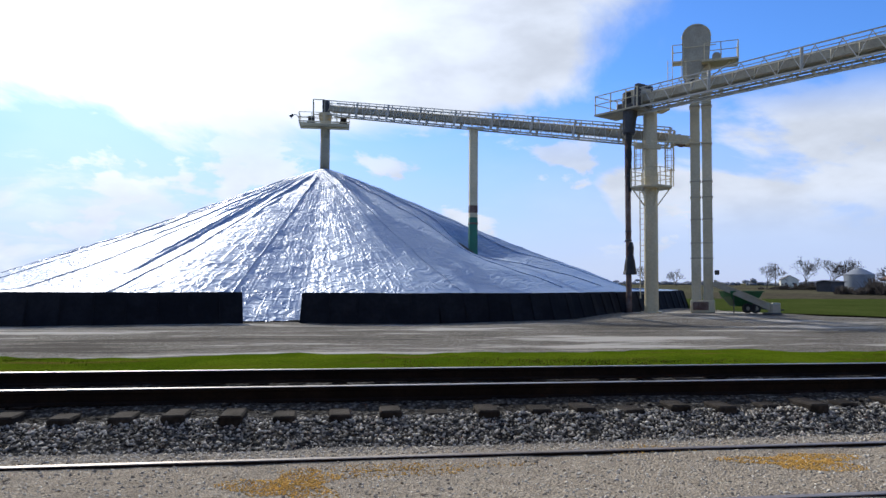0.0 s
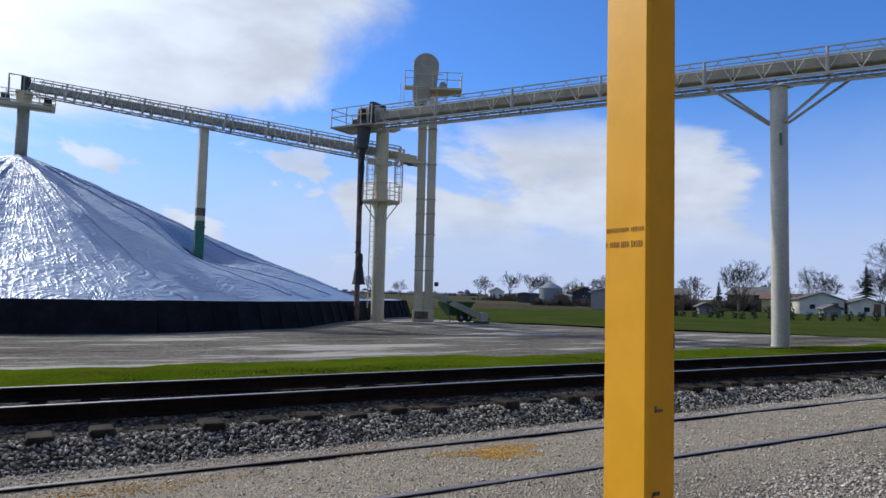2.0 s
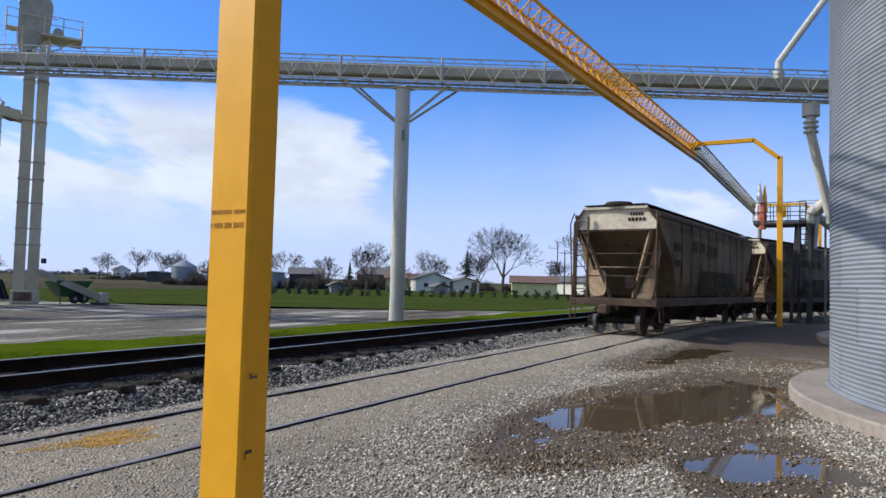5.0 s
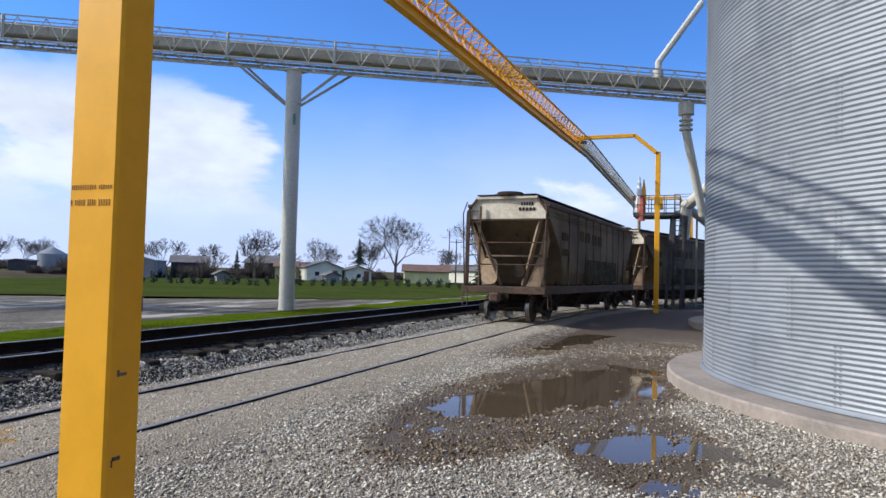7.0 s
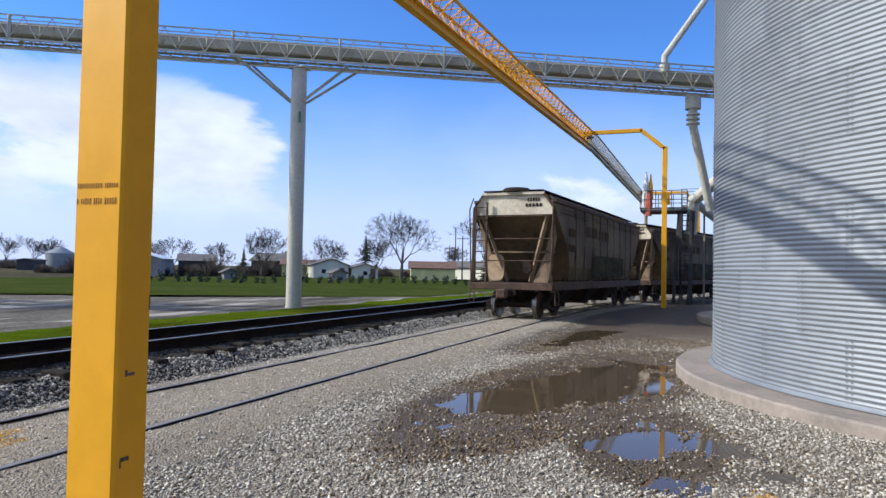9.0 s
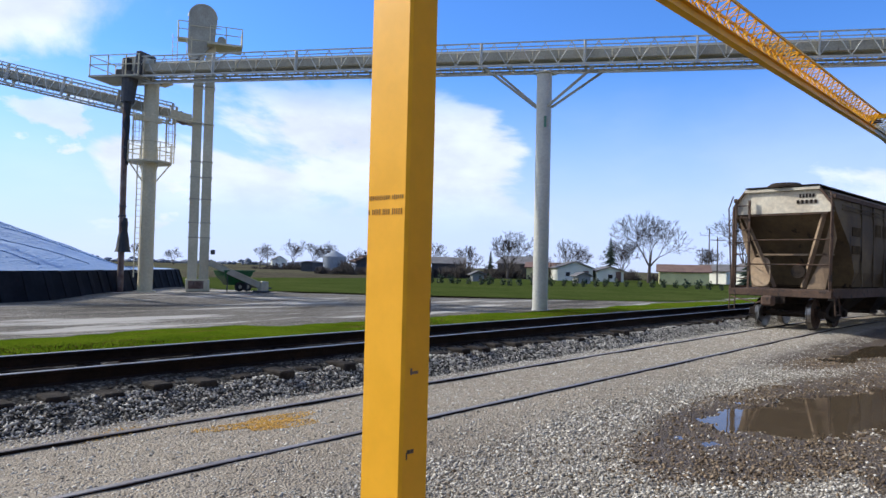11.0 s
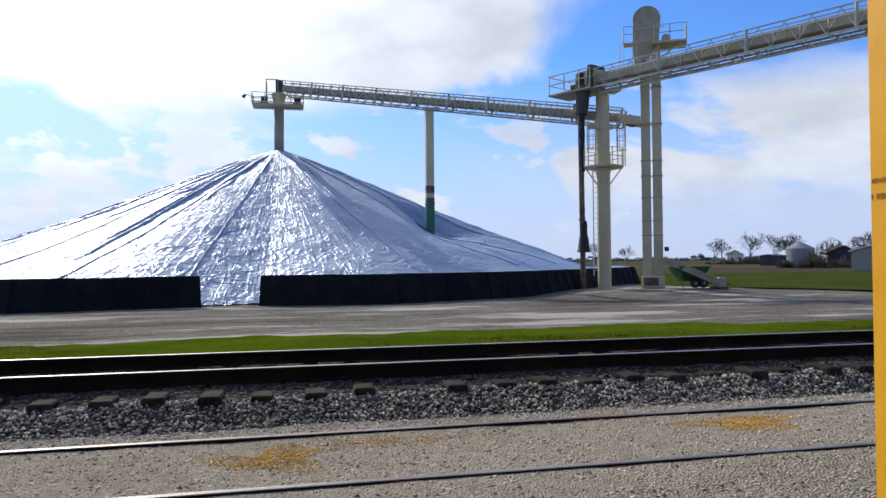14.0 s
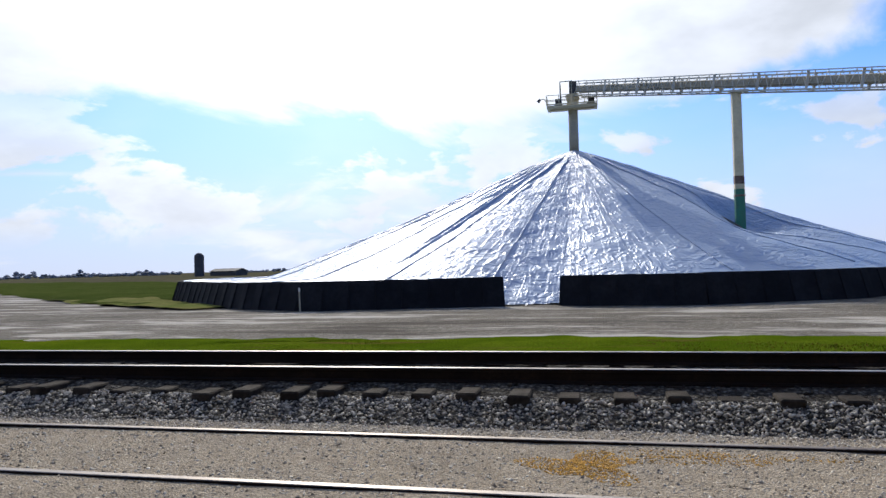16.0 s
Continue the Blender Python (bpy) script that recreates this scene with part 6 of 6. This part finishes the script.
# ---------------- far things ----------------
def tree(x, y, h, spread, seed, label, depth=5, group="bare trees round the houses"):
    rng = random.Random(seed)
    t = thing("bare_tree", (x, y, -0.3), label, "tree", group)
    base = Vector((x, y, -0.3))
    segs = []
    levels = 8 if depth > 5 else 7
    thin = 0.019 if depth > 5 else 0.027

    def grow(p, way_, length, r, lev):
        # each limb runs in two bent pieces, then forks; outer twigs turn up to the light
        for half in range(2):
            bend = Vector((rng.gauss(0, 1), rng.gauss(0, 1), rng.gauss(0, 0.6))) * (0.10 + 0.02 * lev)
            way_ = (way_ + bend + Vector((0, 0, 0.07 if lev > 1 else 0.0))).normalized()
            q = p + way_ * length * 0.5
            r1 = max(thin, r * (0.90 if half == 0 else 0.80))
            segs.append((p, q, r, r1, lev))
            if lev > 1 and half == 0 and lev < levels:
                sidew = (way_ + Vector((rng.gauss(0, 1), rng.gauss(0, 1), rng.gauss(0, 0.5))) * 0.75).normalized()
                grow(q, sidew, length * rng.uniform(0.45, 0.65), r1 * 0.5, min(levels, lev + 2))
            p, r = q, r1
        if lev >= levels:
            return
        turn = rng.uniform(0, 6.283)
        count = 5 if lev == 0 else 2
        up_ = way_.orthogonal().normalized()
        side_ = way_.cross(up_)
        for i in range(count):
            a_ = turn + 6.283 * i / count + rng.uniform(-0.4, 0.4)
            open_ = (0.62 if lev == 0 else 0.44) * spread * rng.uniform(0.7, 1.25)
            d_ = (way_ + (up_ * math.cos(a_) + side_ * math.sin(a_)) * open_).normalized()
            grow(p, d_, length * rng.uniform(0.72, 0.88) * (1.05 if lev == 0 else 1), r * (0.62 if lev == 0 else 0.70), lev + 1)

    grow(base, Vector((rng.uniform(-0.04, 0.04), rng.uniform(-0.04, 0.04), 1)), h * 0.235, h * 0.026, 0)
    top_ = max(q.z for _, q, _, _, _ in segs)
    k_ = h / (top_ + 0.3)
    segs = [(base + (p - base) * k_, base + (q - base) * k_, r0, r1, lev) for p, q, r0, r1, lev in segs]
    for nm, pick, mt in (("trunk", lambda l: l < 2, M_BARK), ("crown", lambda l: l >= 2, M_TWIG)):
        V, F = [], []
        for p, q, r0, r1, lev in segs:
            if not pick(lev):
                continue
            k = 6 if lev < 2 else 3
            d = (q - p).normalized()
            a = d.orthogonal().normalized()
            b = d.cross(a)
            o = len(V)
            for c_, r in ((p, r0), (q, r1)):
                for j in range(k):
                    w = 6.283 * j / k
                    V.append(tuple(c_ + (a * math.cos(w) + b * math.sin(w)) * r))
            for j in range(k):
                F.append((o + j, o + (j + 1) % k, o + k + (j + 1) % k, o + k + j))
        part(nm, mesh_from(V, F, nm), mt, t)
    return t


def polar(az, dist):
    return 1.3 + dist * math.sin(radians(az)), -0.5 + dist * math.cos(radians(az))


for az, dist, h, sp, sd_, lab in (
        (65.2, 118, 12.5, 1.0, 21, "large bare spreading tree before the houses"), (59.0, 135, 8.2, 1.0, 22, "bare tree behind the cream houses"),
        (53.8, 120, 8.6, 1.1, 23, "bare round-crowned tree at the lawn's edge"), (50.9, 150, 6.8, 1.0, 24, "bare tree behind the dark shed"),
        (47.2, 150, 7.6, 1.0, 25, "bare tree behind the white-roofed shed"), (56.3, 145, 6.2, 1.1, 26, "low bare tree among the houses"),
        (72.2, 120, 12.5, 0.95, 27, "tall bare tree beyond the rail cars"), (36.0, 230, 10.0, 0.9, 28, "bare tree beside the far farm bins"),
        (37.6, 235, 9.0, 0.8, 29, "bare tree among the far farm buildings"), (33.4, 240, 8.5, 1.2, 30, "low bare tree far over the fields"),
        (38.9, 225, 9.5, 0.8, 31, "bare tree behind the far steel bin"), (41.6, 210, 7.5, 0.9, 32, "bare tree beside the far barn"),
        (43.6, 160, 7.0, 1.0, 33, "bare tree at the lawn's far edge"), (63.0, 132, 8.0, 0.9, 34, "bare tree between two houses"), (24.3, 300, 9.0, 1.0, 35, "bare tree on the far horizon"),
        (69.8, 140, 7.0, 1.0, 36, "bare tree behind the brown-roofed house"), (26.9, 320, 8.0, 1.1, 37, "bare tree on the far horizon"), (45.3, 175, 7.2, 1.0, 38, "bare tree behind the shed")):
    tx_, ty_ = polar(az, dist)
    tree(tx_, ty_, h * 1.0, sp, sd_, lab, 6 if dist < 140 else 5)


def clumps(bm, c, radii, n, size, rng):
    """Many small leaf clumps inside an uneven volume."""
    for _ in range(n):
        v = Vector((rng.gauss(0, 1), rng.gauss(0, 1), rng.gauss(0, 1))).normalized() * rng.random() ** 0.45
        p = Vector(c) + Vector((v.x * radii[0], v.y * radii[1], v.z * radii[2]))
        m = Matrix.Translation(p) @ Euler((rng.uniform(0, 6), rng.uniform(0, 6), rng.uniform(0, 6))).to_matrix().to_4x4() @ Matrix.Diagonal((size * rng.uniform(0.6, 1.4), size * rng.uniform(0.6, 1.4), size * rng.uniform(0.2, 0.6), 1))
        bmesh.ops.create_icosphere(bm, subdivisions=1, radius=1, matrix=m)


def conifer(x, y, h, w, seed, label):
    rng = random.Random(seed)
    t = thing("conifer", (x, y, -0.3), label, "tree")
    part("trunk", bar((x, y, -0.3), (x, y, h * 0.9), 0.16, 8, 0.03), M_BARK, t)
    bm = bmesh.new()
    for i in range(150):
        f = rng.random() ** 0.8
        z = 0.6 + f * (h - 0.6)
        r = w * (1 - f) * rng.uniform(0.5, 1.05) + 0.1
        a = rng.uniform(0, 6.283)
        bm_bar(bm, (x, y, z), (x + r * math.cos(a), y + r * math.sin(a), z - 0.25 * r), 0.22 * (1 - 0.6 * f), 5, 0.02)
    part("crown", bm, M_NEEDLE, t)


conifer(*polar(62.2, 125), 7.6, 2.9, 41, "dark green ragged conifer beside the houses")
conifer(*polar(52.4, 140), 5.0, 1.4, 42, "small dark conifer by the shed")
conifer(*polar(72.6, 75), 3.6, 1.6, 43, "dark green rounded evergreen by the track")

rngb = random.Random(9)
bush0 = None
for i in range(34):
    az = 45.5 + i * 0.86 + rngb.uniform(-0.25, 0.25)
    dist = 78 - 6 * math.sin(i * 0.2) + rngb.uniform(-1, 1)
    x, y = polar(az, dist)
    s = rngb.uniform(0.20, 0.34)
    if bush0 is None:
        bush0 = thing("young_shrub", (0, 0, 0), "small dark young shrub planted along the lawn", "shrub", "row of shrubs on the lawn")
        bm = bmesh.new()
        clumps(bm, (0, 0, 0.75), (0.7, 0.7, 0.75), 46, 0.17, rngb)
        part("foliage", bm, M_BUSH, bush0)
        part("stem", bar((0, 0, -0.2), (0, 0, 0.8), 0.04, 6), M_BARK, bush0)
        bush0.matrix_basis = pose(x, y, -0.2) @ Matrix.Diagonal((0.5, 0.5, 0.5, 1))
    else:
        b2_ = copy_thing(bush0, pose(x, y, -0.2, 0, 0, rngb.uniform(0, 360)))
        b2_.scale = (s * 2.2, s * 2.2, s * 2.5)


def house(az, dist, w, d, h, roof_h, yaw, wall_m, roof_m, label, name="house", windows=2, door=True, gable=True):
    cx, cy = polar(az, dist)
    w, d, h, roof_h = w * 0.85, d * 0.85, h * 1.0, roof_h * 0.7
    t = thing(name, (cx, cy, -0.3), label, name.replace("_", " "), "")
    R = Matrix.Translation((cx, cy, -0.45)) @ Matrix.Rotation(radians(yaw), 4, "Z")

    def put(nm, bm, m_, lab=""):
        bmesh.ops.transform(bm, matrix=R, verts=bm.verts[:])
        return part(nm, bm, m_, t, lab)

    bm = bmesh.new()
    pts = [(-w / 2, 0), (w / 2, 0), (w / 2, h), (0, h + roof_h), (-w / 2, h)]
    f = [bm.verts.new((x, -d / 2, z)) for x, z in pts]
    b_ = [bm.verts.new((x, d / 2, z)) for x, z in pts]
    for j in range(5):
        bm.faces.new((f[j], f[(j + 1) % 5], b_[(j + 1) % 5], b_[j]))
    bm.faces.new(f)
    bm.faces.new(b_[::-1])
    put("wall", bm, wall_m)
    sl = math.hypot(w / 2, roof_h)
    for sg in (-1, 1):
        bm = bmesh.new()
        bm_beam(bm, (sg * (w / 2 + 0.35), 0, h - 0.35 * roof_h / (w / 2) + 0.10), (0, 0, h + roof_h + 0.10), d + 0.8, 0.14)
        put("roof", bm, roof_m)
    for i in range(windows):
        x = -w / 2 + w * (i + 0.7) / (windows + 0.4)
        bm = bmesh.new()
        bm_box(bm, (x, -d / 2 - 0.02, h * 0.58), (0.9, 0.06, 0.85))
        wn_ = put("window", bm, M_WHITE)
        bm = bmesh.new()
        bm_box(bm, (x, -d / 2 - 0.055, h * 0.58), (0.74, 0.02, 0.7))
        bmesh.ops.transform(bm, matrix=R, verts=bm.verts[:])
        part("pane", bm, M_GLASS, wn_)
        bm = bmesh.new()
        bm_box(bm, (w / 2 + 0.02, -d / 2 + d * (i + 0.7) / (windows + 0.4), h * 0.58), (0.06, 0.9, 0.85))
        put("window", bm, M_GLASS)
    if door:
        bm = bmesh.new()
        bm_box(bm, (w * 0.30, -d / 2 - 0.02, 1.0), (0.9, 0.06, 2.0))
        put("door", bm, M_ROOFB)
    return t


house(59.0, 122, 7.0, 12.0, 2.4, 1.5, -50, M_HOUSEW, M_ROOFG, "cream bungalow with low grey gable roof")
house(57.2, 128, 6.0, 9.0, 2.4, 1.2, 30, M_HOUSEY, M_ROOFB, "pale yellow house behind the lawn")
house(61.9, 120, 5.2, 7.0, 2.0, 1.0, -50, M_HOUSEW, M_ROOFG, "small cream garage with grey roof", "garage", 1)
house(67.8, 112, 6.5, 8.4, 2.2, 1.4, 25, M_HOUSEY, M_ROOFB, "pale yellow bungalow with brown hipped roof", windows=3)
house(70.5, 128, 6.0, 8.0, 2.5, 1.5, -20, M_HOUSEW, M_ROOFG, "white house beyond the brown-roofed bungalow")
house(73.5, 110, 6.0, 8.0, 2.5, 1.5, -20, M_HOUSEW, M_ROOFG, "white house half hidden by the rail cars")
house(45.0, 126, 9.0, 16.0, 2.9, 1.5, 125, M_SHED, M_METALROOF, "long grey shed with white metal roof", "shed", 0, False)
house(48.9, 145, 9.0, 8.0, 2.8, 1.8, 40, M_DARKWALL, M_ROOFG, "dark blue barn among bare trees", "barn", 1)
house(55.0, 135, 12.0, 8.0, 3.0, 2.0, 20, M_DARKWALL, M_ROOFG, "dark low building behind the trees", "barn", 1)
house(51.3, 92, 1.8, 1.8, 1.2, 0.5, -40, M_SHED, M_ROOFG, "tiny grey garden hut on the lawn", "garden_hut", 0, False)
house(59.9, 98, 2.2, 2.4, 1.3, 0.6, -40, M_SHED, M_ROOFG, "small grey rounded garden shed", "garden_hut", 0, False)
house(41.9, 215, 9, 11, 3.2, 2.6, -30, M_DARKWALL, M_ROOFB, "dark red-brown barn of the far farm", "barn", 1)
house(40.6, 190, 3.0, 6.0, 2.2, 0.4, -50, M_WHITE, M_METALROOF, "white trailer parked at the far farm", "trailer", 1, False)
house(34.9, 290, 7, 9, 3.2, 2.4, -30, M_HOUSEW, M_ROOFG, "white farmhouse far over the fields", windows=2)
house(37.6, 195, 4, 9, 2.4, 0.4, -60, M_DARKWALL, M_DARKWALL, "long dark farm wagon far off", "wagon", 0, False)

fbx, fby = polar(39.4, 205)
fb = thing("far_grain_bin", (fbx, fby, -0.4), "small distant galvanised grain bin on a farm", "grain bin")
part("wall", lathe([(3.5, 0.0), (3.5, 4.3)], 32, (fbx, fby, -0.4)), M_BIN, fb)
part("roof", lathe([(3.65, 4.3), (0.5, 6.0), (0.0, 6.0)], 32, (fbx, fby, -0.4)), M_BIN, fb)

svx, svy = polar(-32.4, 340)
sv = thing("tower_silo", (svx, svy, -0.5), "distant dark tower silo with a domed cap", "silo")
part("shaft", lathe([(2.2, 0), (2.2, 9.0)], 24, (svx, svy, -0.5)), M_DARKWALL, sv)
part("dome", lathe([(2.3, 9.0), (2.0, 10.1), (1.1, 10.9), (0.0, 11.2)], 24, (svx, svy, -0.5)), M_DARKWALL, sv)
house(-30.2, 345, 8, 22, 2.2, 1.6, 70, M_DARKWALL, M_DARKWALL, "low dark barn beside the far silo", "barn", 0, False)
px_, py_ = polar(-46.3, 110)
pst = thing("far_post", (px_, py_, -0.4), "dark post standing far off in the field", "post")
part("post", bar((px_, py_, -0.4), (px_, py_, 1.1), 0.28, 8), M_DARKWALL, pst)
part("cap", bar((px_, py_, 1.1), (px_, py_, 1.45), 0.2, 8, 0.1), M_DARKWALL, pst)


def pole(az, dist, h, label, arm=True):
    x, y = polar(az, dist)
    p = thing("utility_pole", (x, y, -0.4), label, "pole", "utility poles")
    part("pole", bar((x, y, -0.4), (x, y, h), 0.14, 8, 0.09), M_BARK, p)
    if arm:
        part("crossarm", beam((x - 0.9, y + 0.7, h - 0.5), (x + 0.9, y - 0.7, h - 0.5), 0.1, 0.12), M_BARK, p)


pole(70.3, 118, 7.5, "wooden utility pole behind the houses")
pole(69.7, 130, 9.6, "thin tall antenna mast behind the houses", False)
pole(69.2, 125, 6.0, "short wooden utility pole", True)
pole(34.0, 240, 8.0, "far utility pole over the fields")
pole(17.9, 330, 9.0, "far pylon over the fields")
pole(28.5, 420, 22.0, "far pylon on the horizon", True)


def far_wood(name, az0, az1, dist, h, seed, label):
    """An uneven distant tree line as one object of kind stuff."""
    rng = random.Random(seed)
    bm = bmesh.new()
    a = az0
    while a < az1:
        x, y = polar(a, dist + rng.uniform(-20, 20))
        hh = h * rng.uniform(0.35, 1.0) * (0.6 + 0.4 * math.sin(a * 1.7 + seed))
        for _ in range(5):
            m = Matrix.Translation((x + rng.uniform(-3, 3), y + rng.uniform(-3, 3), rng.uniform(0, max(0.5, hh * 0.7)))) @ Matrix.Diagonal((rng.uniform(1.0, 3.2), rng.uniform(1.0, 3.0), rng.uniform(0.8, 2.0), 1))
            bmesh.ops.create_icosphere(bm, subdivisions=1, radius=1, matrix=m)
        a += rng.uniform(0.15, 0.5)
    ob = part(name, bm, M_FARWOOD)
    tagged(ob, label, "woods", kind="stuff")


far_wood("far_woods", -62, -34, 700, 9.0, 1, "line of distant woods with haze in its grey-blue colour")
far_wood("far_woods", -31, -20, 900, 7.0, 2, "line of distant woods with haze in its grey-blue colour")
far_wood("far_woods", 14, 45, 650, 7.0, 3, "line of distant woods with haze in its grey-blue colour")


def brush(name, az0, az1, dist, h, seed, label):
    """A ragged line of bare brush: many thin twigs, one object of kind stuff."""
    rng = random.Random(seed)
    V, F = [], []
    a = az0
    while a < az1:
        x, y = polar(a, dist + rng.uniform(-8, 8))
        hh = h * rng.uniform(0.3, 1.0) * (0.55 + 0.45 * math.sin(a * 2.3) * math.sin(a * 0.9))
        for _ in range(34):
            p = Vector((x + rng.uniform(-0.5, 0.5), y + rng.uniform(-0.5, 0.5), -0.4))
            q = p + Vector((rng.uniform(-0.5, 0.5), rng.uniform(-0.5, 0.5), rng.uniform(0.5, 1.0))) * hh
            o = len(V)
            for c_, r in ((p, 0.08), (q, 0.03)):
                V += [tuple(c_ + Vector((math.cos(w), math.sin(w), 0)) * r) for w in (0, 2.1, 4.2)]
            F += [(o + j, o + (j + 1) % 3, o + 3 + (j + 1) % 3, o + 3 + j) for j in range(3)]
        a += rng.uniform(0.05, 0.16)
    ob = part(name, mesh_from(V, F, name), M_TWIG)
    tagged(ob, label, "hedge", kind="stuff")


brush("low_hedges", 44, 62, 131, 4.6, 6, "dark tangled bare shrubs between the sheds and houses")
brush("low_hedges", 38, 75, 150, 3.6, 4, "dark low bare hedges behind the houses")
brush("low_hedges", 33, 47, 230, 3.5, 5, "dark low bare hedges round the far farm")
